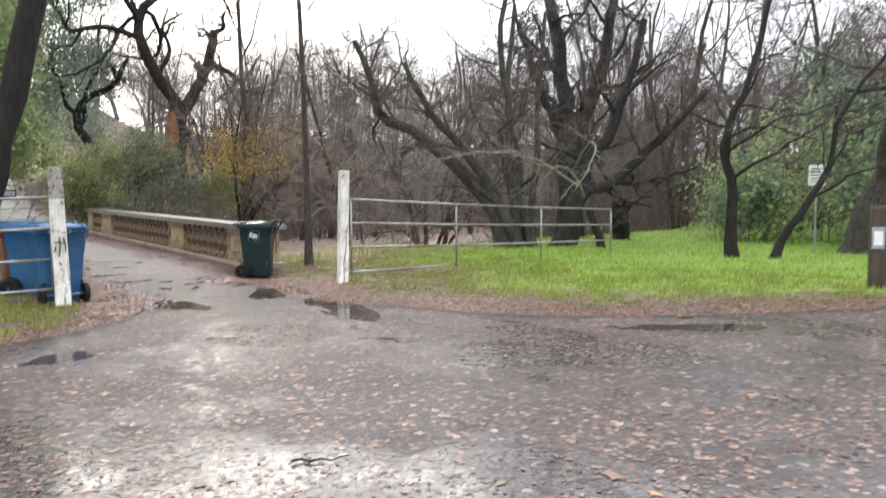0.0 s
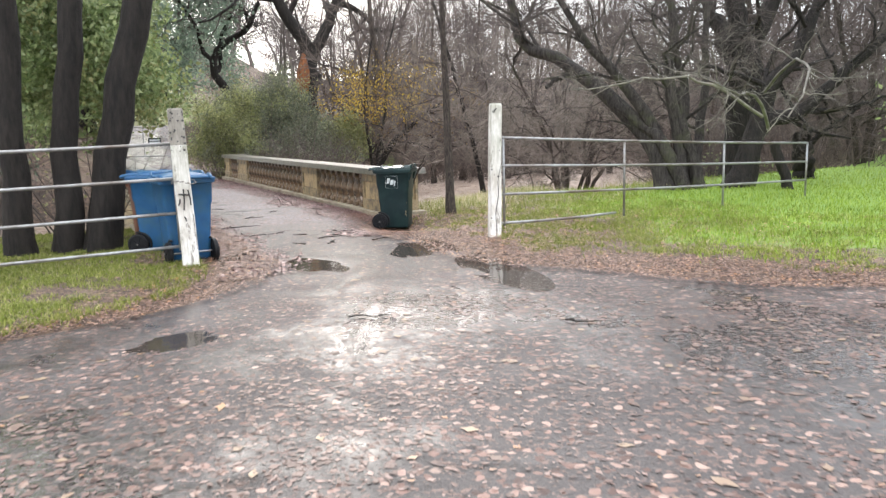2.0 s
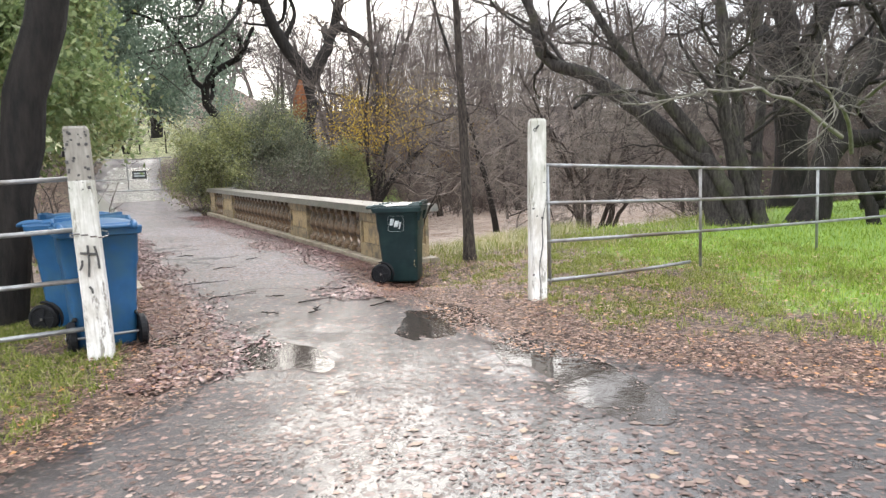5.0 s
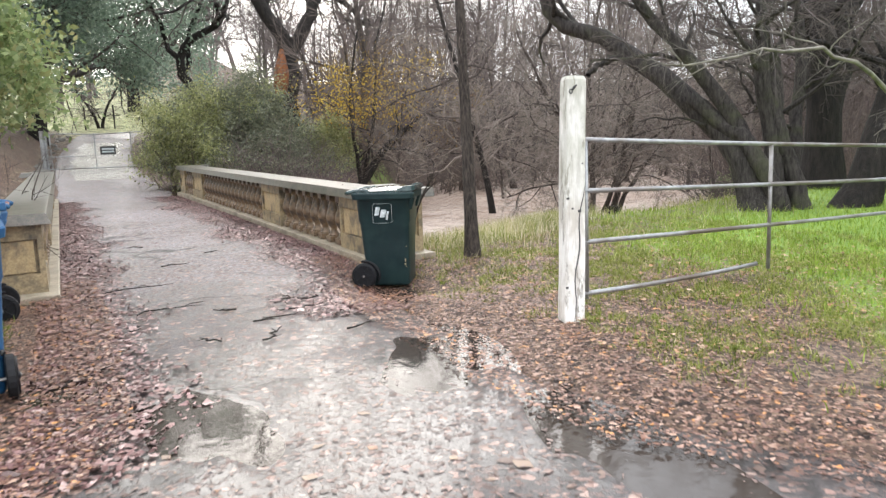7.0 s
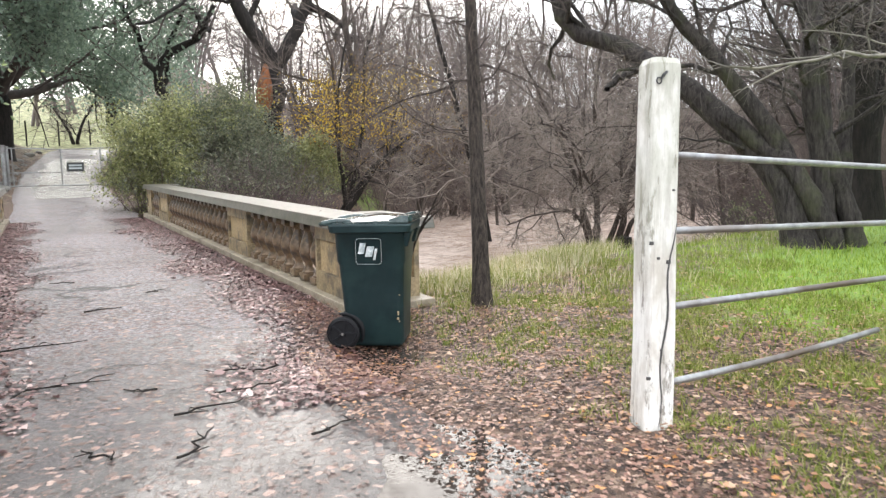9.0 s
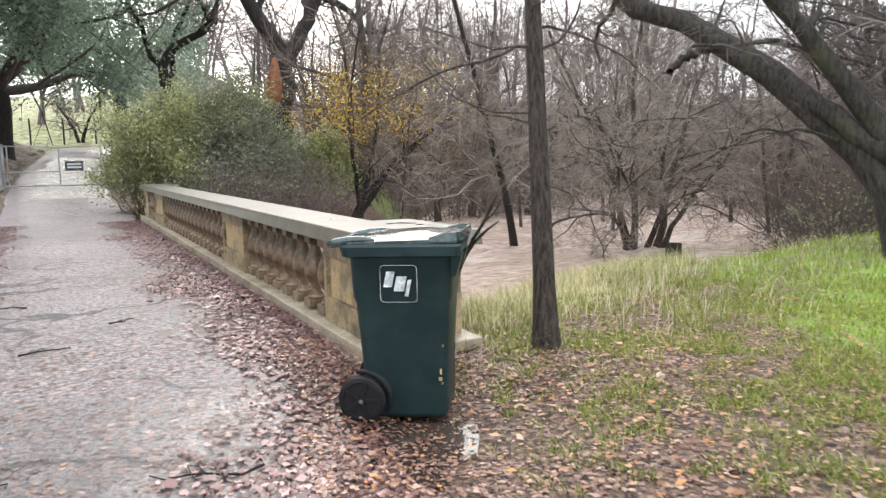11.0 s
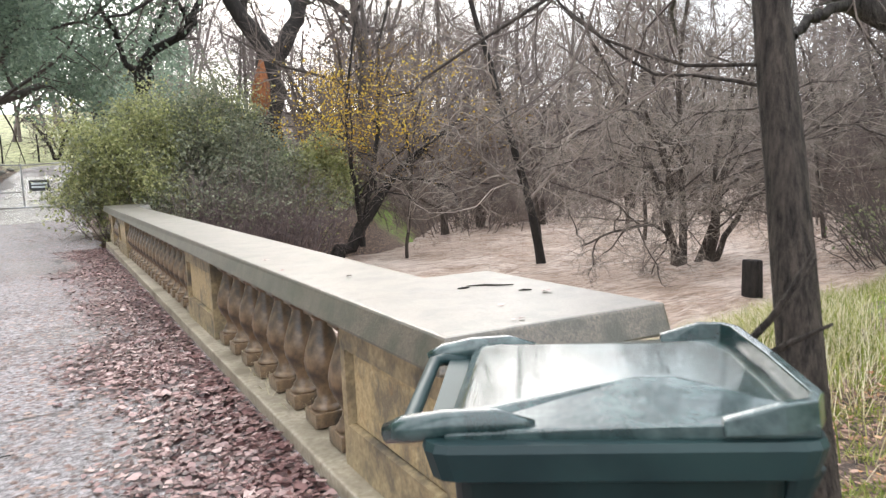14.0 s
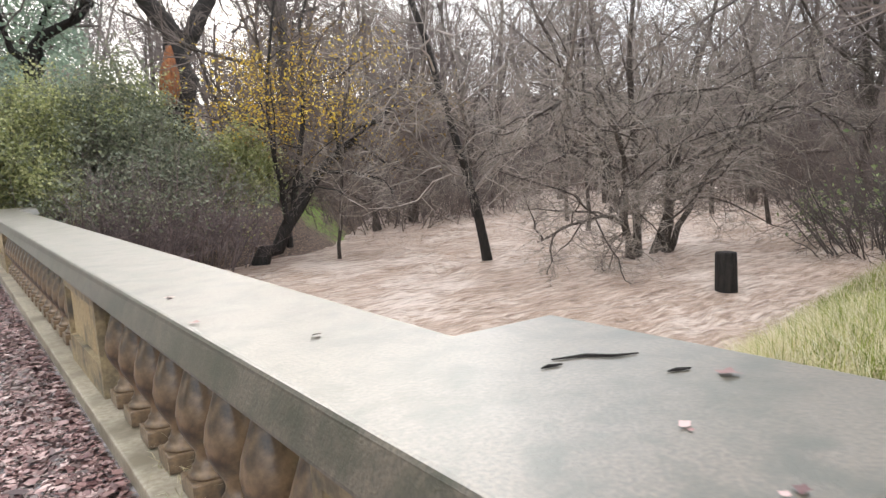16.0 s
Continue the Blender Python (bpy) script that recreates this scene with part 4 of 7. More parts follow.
def baluster_mesh():
    bm = bmesh.new()
    box(bm, -0.098, 0.098, -0.098, 0.098, 0.0, 0.085, 0.008)
    lathe(bm, [(0.088, 0.083), (0.09, 0.098), (0.078, 0.112), (0.066, 0.122), (0.068, 0.134), (0.054, 0.15), (0.048, 0.175), (0.054, 0.205), (0.084, 0.255), (0.106, 0.31), (0.112, 0.36), (0.102, 0.42), (0.08, 0.485), (0.059, 0.545), (0.047, 0.59), (0.046, 0.606), (0.064, 0.615), (0.062, 0.63)], 16)
    box(bm, -0.078, 0.078, -0.078, 0.078, 0.628, 0.735, 0.006)
    me = bpy.data.meshes.new("baluster")
    bmesh.ops.recalc_face_normals(bm, faces=bm.faces[:])
    bm.to_mesh(me)
    bm.free()
    for f in me.polygons:
        f.use_smooth = len(f.vertices) == 4 and f.area < 0.004
    me.materials.append(BALUSTER_STONE)
    return me


BALUSTER_STONE = rough_mat("wet_brown_cast_stone", (0.085, 0.055, 0.034), (0.29, 0.195, 0.118), 16, 0.33, 0.5, 0.006, stain=(0.055, 0.045, 0.036), stain_scale=7)
BALUSTER = baluster_mesh()


def balustrade(m, label):
    """Local y along the bridge, x away from the roadway, z up from the deck."""
    top = thing("balustrade", m, label, "balustrade", "bridge balustrades")
    bm = bmesh.new()
    box(bm, -0.105, 0.42, -1.3, 15.4, -0.6, 0.092, 0.014)
    for y0, y1 in ((-1.24, 0.12), (14.1, 15.43)):
        box(bm, 0.36, 0.86, y0, y1, -0.6, 0.095, 0.014)
    part("plinth", bm, KERB, top, "pale worn concrete kerb")
    bm = bmesh.new()
    loop = [(-0.105, -1.14), (0.90, -1.188), (0.88, 0.12), (0.52, 0.12), (0.52, 14.14), (0.84, 14.14), (0.84, 15.3), (-0.105, 15.3)]
    inner = [(-0.055, -1.1), (0.897, -1.149), (0.86, 0.07), (0.47, 0.068), (0.47, 14.2), (0.79, 14.2), (0.79, 15.25), (-0.075, 15.25)]
    low, high = [[bm.verts.new((x, y, z)) for x, y in ring] for ring, z in ((loop, 0.832), (inner, 0.953))]
    bm.faces.new(low[::-1])
    bm.faces.new(high)
    for k in range(8):
        bm.faces.new((low[k], low[(k + 1) % 8], high[(k + 1) % 8], high[k]))
    bmesh.ops.bevel(bm, geom=bm.edges[:], offset=0.012, segments=2, affect="EDGES", profile=0.6)
    part("top_rail", bm, CAP, top, "wet grey concrete top rail")
    for y0, y1, w in PEDESTALS:
        bm = bmesh.new()
        box(bm, 0.0, w, y0, y1, 0.085, 0.84)
        bm.normal_update()
        for axis in (Vector((-1, 0, 0)), Vector((0, -1, 0)), Vector((0, 1, 0))):
            for f in [f for f in bm.faces if f.normal.dot(axis) > 0.99 and f.calc_area() > 0.2]:
                bmesh.ops.inset_region(bm, faces=[f], thickness=min(0.08, 0.22 * w), depth=0.0)
                for v in f.verts:
                    v.co.z = PANEL_Z[0] if v.co.z < 0.45 else PANEL_Z[1]
                bmesh.ops.inset_region(bm, faces=[f], thickness=0.008, depth=-0.045)
        pedestal = part("pedestal", bm, STAINED, top, "stained concrete pedestal with a sunken panel")
        edge = min(0.08, 0.22 * w) + 0.014
        bm = bmesh.new()
        box(bm, 0.03, 0.05, y0 + edge, y1 - edge, PANEL_Z[0] + 0.014, PANEL_Z[1] - 0.014, 0.006)
        part("panel", bm, CONCRETE, pedestal, "ochre concrete panel")
        if w > 0.5:
            bm = bmesh.new()
            ye, inward = (y0, 1) if y0 < 0 else (y1, -1)
            ends = sorted((ye + inward * 0.03, ye + inward * 0.05))
            box(bm, edge, w - edge, ends[0], ends[1], PANEL_Z[0] + 0.014, PANEL_Z[1] - 0.014, 0.006)
            part("panel", bm, CONCRETE, pedestal, "ochre concrete panel")
    for y0, y1, n in BALUSTER_RUNS:
        for k in range(n):
            b = new("baluster", BALUSTER)
            b.parent = top
            b.matrix_basis = pose(0.115, y0 + (y1 - y0) * (k + 0.5) / n, 0.1, 0, 0, 0)
    return top


right_place = pose(5.53, 16.0, 0.0, BRIDGE_TILT, 0, BRIDGE_TURN)
balustrade(right_place, "old ochre concrete balustrade with turned balusters, wet and stained")
left_place = pose(1.83, 16.1, -0.01, BRIDGE_TILT, 0, BRIDGE_TURN) @ Matrix.Diagonal((-1, 1, 1, 1))
left_rail = balustrade(pose(1.83, 16.1, -0.01, BRIDGE_TILT, 0, BRIDGE_TURN), "old ochre concrete balustrade half hidden by shrubs")
left_rail.matrix_world = left_place

bm = bmesh.new()
box(bm, -4.6, 1.0, -1.3, 15.3, -0.75, -0.16, 0.02)
deck = part("bridge_deck", bm, CONCRETE)
deck.matrix_world = right_place
tagged(deck, "concrete deck slab of the old bridge", "bridge deck", kind="structure")

# ---- gates and posts ----


def white_post(m, height, label, bare_top=0.0, crack=False, w=0.105):
    top = thing("gate_post", m, label, "post", "white gate posts")
    bm = bmesh.new()
    z1 = height - bare_top
    loft(bm, [(-0.25, 0, 0, w * 1.04, w * 1.02, 0.02), (0.0, 0, 0, w * 1.03, w * 1.02, 0.02), (0.5, 0.004, 0, w, w, 0.02), (1.1, -0.003, 0.002, w * 0.985, w, 0.02), (z1 - (0 if bare_top else 0.03), 0, 0, w * 0.97, w * 0.97, 0.022)] + ([] if bare_top else [(z1, 0, 0, w * 0.86, w * 0.86, 0.03)]), 3)
    part("timber", bm, PAINT, top, "timber with flaking white paint", smooth=False)
    if bare_top:
        bm = bmesh.new()
        loft(bm, [(z1, 0, 0, w * 0.955, w * 0.955, 0.022), (height - 0.02, 0, 0, w * 0.93, w * 0.93, 0.025), (height, 0, 0, w * 0.85, w * 0.85, 0.03)], 3)
        part("bare_top", bm, GREY_WOOD, top, "bare grey timber top")
        r = random.Random(5)
        for _ in range(30):
            u, v, s = r.uniform(-0.085, 0.085), r.uniform(z1 - 0.08, height - 0.02), r.uniform(0.004, 0.013)
            bm = bmesh.new()
            box(bm, u - s, u + s, -w - 0.002, -w + 0.01, v - s, v + s, s * 0.4)
            part("knot_hole", bm, DARK_PRINT, top)
    if crack:
        bm = bmesh.new()
        pts = [(0.022 + 0.012 * math.sin(k * 1.1) + 0.04 * (k / 13) ** 2 - 0.03 * (1 - k / 13), -w - 0.001, 0.02 + 0.085 * k) for k in range(14)]
        tube(bm, pts, [0.002 + 0.005 * math.sin(math.pi * i / 13) for i in range(14)], 5)
        part("crack", bm, DARK_PRINT, top, "long dark drying crack")
        bm = bmesh.new()
        ring = [(-0.055 + 0.014 * math.cos(math.pi * k / 6), -w - 0.006, height - 0.125 + 0.016 * math.sin(math.pi * k / 6)) for k in range(13)]
        tube(bm, ring, 0.004, 6)
        tube(bm, [(-0.042, -w - 0.004, height - 0.115), (-0.03, -w - 0.008, height - 0.095), (-0.008, -w - 0.004, height - 0.075)], [0.006, 0.009, 0.006], 6)
        part("iron_ring", bm, SIGN_BLACK, top, "small dark iron ring")
        for u, v, s in ((-0.07, 1.02, 0.012), (0.03, 0.92, 0.014), (-0.03, 0.94, 0.009), (0.0, 0.45, 0.008), (-0.07, 0.3, 0.012), (0.05, 1.3, 0.007)):
            bm = bmesh.new()
            box(bm, u - s, u + s, -w - 0.003, -w + 0.01, v - s * 0.8, v + s * 0.8, s * 0.4)
            part("knot_hole", bm, DARK_PRINT, top)
    return top


def tube_gate(hinge, end, heights_a, heights_b, stiles, label, mid_cut=None):
    """A field gate of steel pipes: bars from hinge to end, upright stiles at fractions of its length."""
    a, b = Vector((*hinge, 0)), Vector((*end, 0))
    top = thing("pipe_gate", Matrix.Translation(a), label, "gate", "pipe gates")
    d = b - a
    for k, (za, zb) in enumerate(zip(heights_a, heights_b)):
        n = 9
        stop = mid_cut if (mid_cut and k == len(heights_a) - 1) else 1.0
        pts = [Vector((d.x * stop * i / (n - 1), d.y * stop * i / (n - 1), za + (zb - za) * stop * i / (n - 1) - 0.02 * math.sin(math.pi * i / (n - 1)))) for i in range(n)]
        part("bar", tube(bmesh.new(), pts, 0.021, 9), STEEL, top, smooth=True)
    for f, z0 in stiles:
        zt = heights_a[0] + (heights_b[0] - heights_a[0]) * f
        x, y = d.x * f, d.y * f
        part("stile", tube(bmesh.new(), [(x, y + 0.0, z0), (x, y, zt)], 0.02, 8), STEEL, top, smooth=True)
    return top


white_post(pose(5.805, 10.99, 0.0, -2.6, 2.2, -14), 1.99, "square white timber gate post with peeling paint and a long crack", crack=True, w=0.086)
LEANING = pose(1.465, 11.05, 0.0, -0.8, -1.2, -6)
white_post(LEANING, 1.95, "leaning white timber gate post, bare grey at the top", bare_top=0.44, w=0.097)
# marks sprayed on the leaning post
mark = thing("paint_mark", LEANING, "dark sprayed scrawl on the white post", "graffiti")
bm = bmesh.new()
for x0, z0, x1, z1 in ((-0.06, 0.92, 0.07, 0.90), (0.0, 0.98, -0.015, 0.72), (0.05, 0.97, 0.07, 0.78), (-0.05, 0.86, -0.075, 0.78), (-0.02, 0.64, 0.0, 0.58)):
    tube(bm, [(x0, -0.108, z0), ((x0 + x1) / 2 + 0.008, -0.109, (z0 + z1) / 2), (x1, -0.108, z1)], 0.009, 6)
part("strokes", bm, DARK_PRINT, mark)
# chain that ties the gate to the post
chain = thing("gate_chain", pose(1.455, 11.07, 1.06, 0, 0, 0), "thin steel chain round the white gate post", "chain")
for k in range(14):
    a = 2 * math.pi * k / 14
    bm = bmesh.new()
    r0 = 0.155
    tube(bm, [(r0 * math.cos(a + o) * 0.92, r0 * math.sin(a + o), 0.02 * math.sin(a * 2)) for o in (-0.17, 0, 0.17)], 0.007, 5)
    part("chain_link", bm, STEEL, chain)

tube_gate((5.95, 11.08), (13.7, 11.75), (1.49, 1.07, 0.64, 0.2), (1.20, 0.82, 0.44, 0.12), ((0.012, 0.15), (0.335, 0.1), (0.665, 0.05), (1.0, 0.0)), "galvanised steel pipe gate standing open in the grass", mid_cut=0.31)
tube_gate((1.37, 11.2), (-4.6, 11.3), (1.53, 1.10, 0.67, 0.25), (1.44, 1.02, 0.6, 0.18), ((0.0, 0.2), (0.5, 0.15), (1.0, 0.0)), "galvanised steel pipe gate beside dark tree trunks")

# ---- wheeled bins ----


def wheel(parent, x, y, r):
    w = new("wheel")
    w.parent = parent
    w.matrix_basis = pose(x, y, r)
    bm = bmesh.new()
    tube(bm, [(0, -0.03, 0), (0, -0.022, 0), (0, 0.022, 0), (0, 0.03, 0)], [r * 0.9, r, r, r * 0.9], 24)
    part("tyre", bm, BLACK_RUBBER, w, smooth=False)
    bm = bmesh.new()
    s = 1 if y > 0 else -1
    tube(bm, [(0, s * 0.028, 0), (0, s * 0.05, 0)], [0.03, 0.022], 12)
    for k in range(5):
        a = 2 * math.pi * k / 5 + 0.3
        box(bm, -0.011, 0.011, s * 0.033 - 0.006, s * 0.033 + 0.006, 0.02, r * 0.86, 0.003, Matrix.Rotation(a, 4, "Y"))
    ring = [(r * 0.8 * math.cos(2 * math.pi * k / 24), s * 0.031, r * 0.8 * math.sin(2 * math.pi * k / 24)) for k in range(25)]
    tube(bm, ring, 0.009, 6)
    part("rim", bm, rim_mat(), w)
    bm = bmesh.new()
    tube(bm, [(0, s * 0.05, 0), (0, s * 0.056, 0)], [0.014, 0.012], 10)
    part("axle_end", bm, STEEL, w)
    return w


RIM = []


def rim_mat():
    if not RIM:
        RIM.append(rough_mat("black_plastic_rim", (0.008, 0.008, 0.010), (0.014, 0.014, 0.016), 10, 0.5, 0.1, 0.001, spec=0.2))
    return RIM[0]


def wheeled_bin(m, body_mat, lid_mat, label, logo=True, group="", print_bars=False):
    """Local x points from the wheels (back) to the front; the logo is on the side at -y."""
    top = thing("wheeled_bin", m, label, "bin", group)
    bm = bmesh.new()
    loft(bm, [(0.02, 0.0, 0, 0.235, 0.235, 0.05), (0.05, 0.0, 0, 0.25, 0.25, 0.06), (0.44, -0.01, 0, 0.27, 0.272, 0.06), (0.74, -0.012, 0, 0.288, 0.295, 0.06), (0.78, -0.012, 0, 0.30, 0.308, 0.06), (1.04, -0.012, 0, 0.312, 0.32, 0.06), (1.045, -0.012, 0, 0.326, 0.33, 0.06)], 4, close_top=False)
    body = part("body", bm, body_mat, top)
    for f in body.data.polygons:
        f.use_smooth = True
    # rim with a lip that juts out at the front and back
    bm = bmesh.new()
    loft(bm, [(1.02, -0.012, 0, 0.322, 0.325, 0.05), (1.03, -0.01, 0, 0.352, 0.345, 0.05), (1.085, -0.01, 0, 0.366, 0.352, 0.05), (1.1, -0.01, 0, 0.361, 0.347, 0.05)], 3)
    part("rim", bm, body_mat, top)
    # side pockets under the rim
    for s in (-1, 1):
        bm = bmesh.new()
        loft(bm, [(0.90, 0.295, s * 0.21, 0.02, 0.07, 0.015), (1.03, 0.322, s * 0.21, 0.035, 0.10, 0.02)], 2)
        part("rim_bracket", bm, body_mat, top)
    # lid: a plate with a facetted middle, a turned-up front lip and two hinge arms; it lies slightly askew
    askew = Matrix.Translation((-0.022, 0.0, 1.104)) @ Matrix.Rotation(radians(-2.0), 4, "Z") @ Matrix.Rotation(radians(-1.6), 4, "Y")
    bm = bmesh.new()
    low = [bm.verts.new(p) for p in ((-0.30, -0.325, -0.012), (0.365, -0.325, -0.012), (0.365, 0.325, -0.012), (-0.30, 0.325, -0.012))]
    rim = [bm.verts.new(p) for p in ((-0.30, -0.325, 0.016), (0.11, -0.325, 0.016), (0.365, -0.325, 0.016), (0.365, 0.325, 0.016), (0.11, 0.325, 0.016), (-0.30, 0.325, 0.016))]
    top_near = [bm.verts.new(p) for p in ((-0.27, -0.275, 0.036), (0.07, -0.14, 0.056), (0.15, -0.14, 0.054), (0.335, -0.25, 0.026))]
    top_far = [bm.verts.new((v.co.x, -v.co.y, v.co.z)) for v in top_near]
    n, q = top_near, top_far
    for f in ((n[0], n[1], q[1], q[0]), (n[1], n[2], q[2], q[1]), (n[2], n[3], q[3], q[2]), (rim[0], rim[1], n[1], n[0]), (rim[1], n[2], n[1]), (rim[1], rim[2], n[3], n[2]), (rim[5], q[0], q[1], rim[4]), (rim[4], q[1], q[2]), (rim[4], q[2], q[3], rim[3]), (rim[2], rim[3], q[3], n[3]), (rim[0], n[0], q[0], rim[5]), (low[0], low[1], rim[2], rim[1], rim[0]), (low[1], low[2], rim[3], rim[2]), (low[2], low[3], rim[5], rim[4], rim[3]), (low[3], low[0], rim[0], rim[5]), (low[3], low[2], low[1], low[0])):
        bm.faces.new(f)
    bmesh.ops.bevel(bm, geom=bm.edges[:], offset=0.006, segments=2, affect="EDGES", profile=0.6)
    lid = part("lid", bm, lid_mat, top, "wet plastic lid lying shut, a little askew")
    lid.matrix_basis = askew
    bm = bmesh.new()
    path = [(0.20, -0.325), (0.30, -0.327), (0.355, -0.31), (0.375, -0.27), (0.38, 0.0), (0.375, 0.27), (0.355, 0.31), (0.30, 0.327), (0.20, 0.325)]
    rings = []
    for k, (x, y) in enumerate(path):
        (ax, ay), (bx, by) = path[max(k - 1, 0)], path[min(k + 1, len(path) - 1)]
        side = Vector((by - ay, ax - bx)).normalized() * 0.016
        h = 0.03 if k in (0, len(path) - 1) else 0.056
        rings.append([bm.verts.new(p) for p in ((x - side.x, y - side.y, 0.0), (x + side.x, y + side.y, 0.0), (x + side.x * 0.8, y + side.y * 0.8, h), (x - side.x * 0.6, y - side.y * 0.6, h))])
    for r0, r1 in zip(rings, rings[1:]):
        for k in range(4):
            bm.faces.new((r0[k], r0[(k + 1) % 4], r1[(k + 1) % 4], r1[k]))
    bm.faces.new(rings[0][::-1])
    bm.faces.new(rings[-1])
    bmesh.ops.bevel(bm, geom=bm.edges[:], offset=0.004, segments=2, affect="EDGES", profile=0.6)
    part("front_lip", bm, lid_mat, lid)
    for s in (-1, 1):
        bm = bmesh.new()
        tube(bm, [(-0.42, s * 0.275, 0.0), (-0.38, s * 0.285, 0.012), (-0.30, s * 0.295, 0.022), (-0.20, s * 0.30, 0.026), (-0.13, s * 0.30, 0.018)], [0.02, 0.028, 0.03, 0.026, 0.01], 10)
        part("hinge_arm", bm, lid_mat, lid, smooth=True)
    # handle bar at the back
    bm = bmesh.new()
    tube(bm, [(-0.31, -0.27, 1.085), (-0.39, -0.26, 1.1), (-0.41, -0.22, 1.103), (-0.41, 0.22, 1.103), (-0.39, 0.26, 1.1), (-0.31, 0.27, 1.085)], 0.017, 8)
    part("handle", bm, body_mat, top, smooth=True)
    # axle, wheels, and black tubes put in for the wheel wells' shade
    bm = bmesh.new()
    tube(bm, [(-0.27, -0.27, 0.135), (-0.27, 0.27, 0.135)], 0.012, 8)
    part("axle", bm, STEEL, top)
    for s in (-1, 1):
        wheel(top, -0.27, s * 0.285, 0.145)
        bm = bmesh.new()
        arch = [(-0.27 + 0.168 * math.cos(a), s * 0.247, 0.14 + 0.168 * math.sin(a)) for a in [math.radians(-30 + 15 * k) for k in range(10)]]
        tube(bm, arch, [0.010 + 0.018 * math.sin(math.pi * k / 9) for k in range(10)], 8)
        part("wheel_well_shade", bm, BLACK_RUBBER, top, "dark recess behind the wheel", smooth=True)
    if print_bars:
        for k, (x0, x1, z) in enumerate(((0.10, 0.17, 0.90), (0.12, 0.15, 0.86), (0.06, 0.23, 0.80), (0.06, 0.22, 0.765))):
            bm = bmesh.new()
            box(bm, x0, x1, -0.327, -0.312, z - (0.016 if k == 2 else 0.008), z + (0.016 if k == 2 else 0.008))
            part("print_bar", bm, WHITE_PRINT, top, "worn white printed line")
    if logo:
        z0, yy = 0.865, -0.323
        bm = bmesh.new()
        pts = []
        for q, (cx, cz) in enumerate(((0.085, 0.085), (-0.085, 0.085), (-0.085, -0.085), (0.085, -0.085))):
            for k in range(4):
                a = math.pi / 2 * (q + k / 3)
                pts.append((-0.02 + cx + 0.025 * math.cos(a), yy - 0.001, z0 + cz + 0.025 * math.sin(a)))
        pts.append(pts[0])
        tube(bm, pts, 0.0016, 5)
        plate = part("logo_frame", bm, WHITE_PRINT, top, "thin white square outline")
        lean = Matrix(((1, 0, 0.22, 0), (0, 1, 0, 0), (0, 0, 1, 0), (0, 0, 0, 1)))
        for x0, x1, a, b in ((-0.066, -0.026, -0.016, 0.058), (-0.013, 0.036, -0.036, 0.034), (0.045, 0.062, -0.06, 0.018)):
            c = bmesh.new()
            box(c, x0 - 0.02, x1 - 0.02, yy - 0.003, yy + 0.006, a, b)
            bmesh.ops.transform(c, matrix=Matrix.Translation((0, 0, z0)) @ lean @ Matrix.Diagonal((1.25, 1, 1.25, 1)), verts=c.verts[:])
            part("logo_bar", c, WHITE_PRINT, plate, "worn white slanted bar")
        for z, tall, wide in ((0.30, 0.035, 0.012), (0.26, 0.02, 0.02), (0.47, 0.015, 0.008), (0.235, 0.014, 0.01)):
            c = bmesh.new()
            x = 0.205 + 0.045 * z + 0.02 * math.sin(z * 40)
            box(c, x, x + wide, -0.268 - 0.036 * (z - 0.2), -0.245, z, z + tall, 0.003)
            part("scuff", c, STAINED, top, "pale scuff on the plastic")
    return top


GREEN_AT = pose(5.49, 14.07, -0.118, 0, 0, -33)
wheeled_bin(GREEN_AT, GREEN_PLASTIC, GREEN_LID, "dark green plastic wheeled bin standing in a puddle by the balustrade")
wheeled_bin(pose(1.31, 12.76, 0.0, 0, 0, -25), BLUE_PLASTIC, BLUE_PLASTIC, "blue plastic wheeled bin behind the steel gate", logo=False, group="blue bins", print_bars=True)
wheeled_bin(pose(1.49, 11.67, 0.0, 0, 0, 97), BLUE_PLASTIC, BLUE_PLASTIC, "blue plastic wheeled bin beside the leaning white post", logo=False, group="blue bins")
wheeled_bin(pose(1.24, 14.2, -0.02, 0, 0, 184), RED_PLASTIC, BLUE_PLASTIC, "terracotta plastic wheeled bin with a blue lid", logo=False)

# ---- trees close by ----


def tree_thing(name, x, y, label, category="tree", group="", z=None):
    z = float(land(x, y)) if z is None else z
    return thing(name, pose(x, y, z), label, category, group)


def local(points, base):
    return [Vector(p) - Vector(base) for p in points]


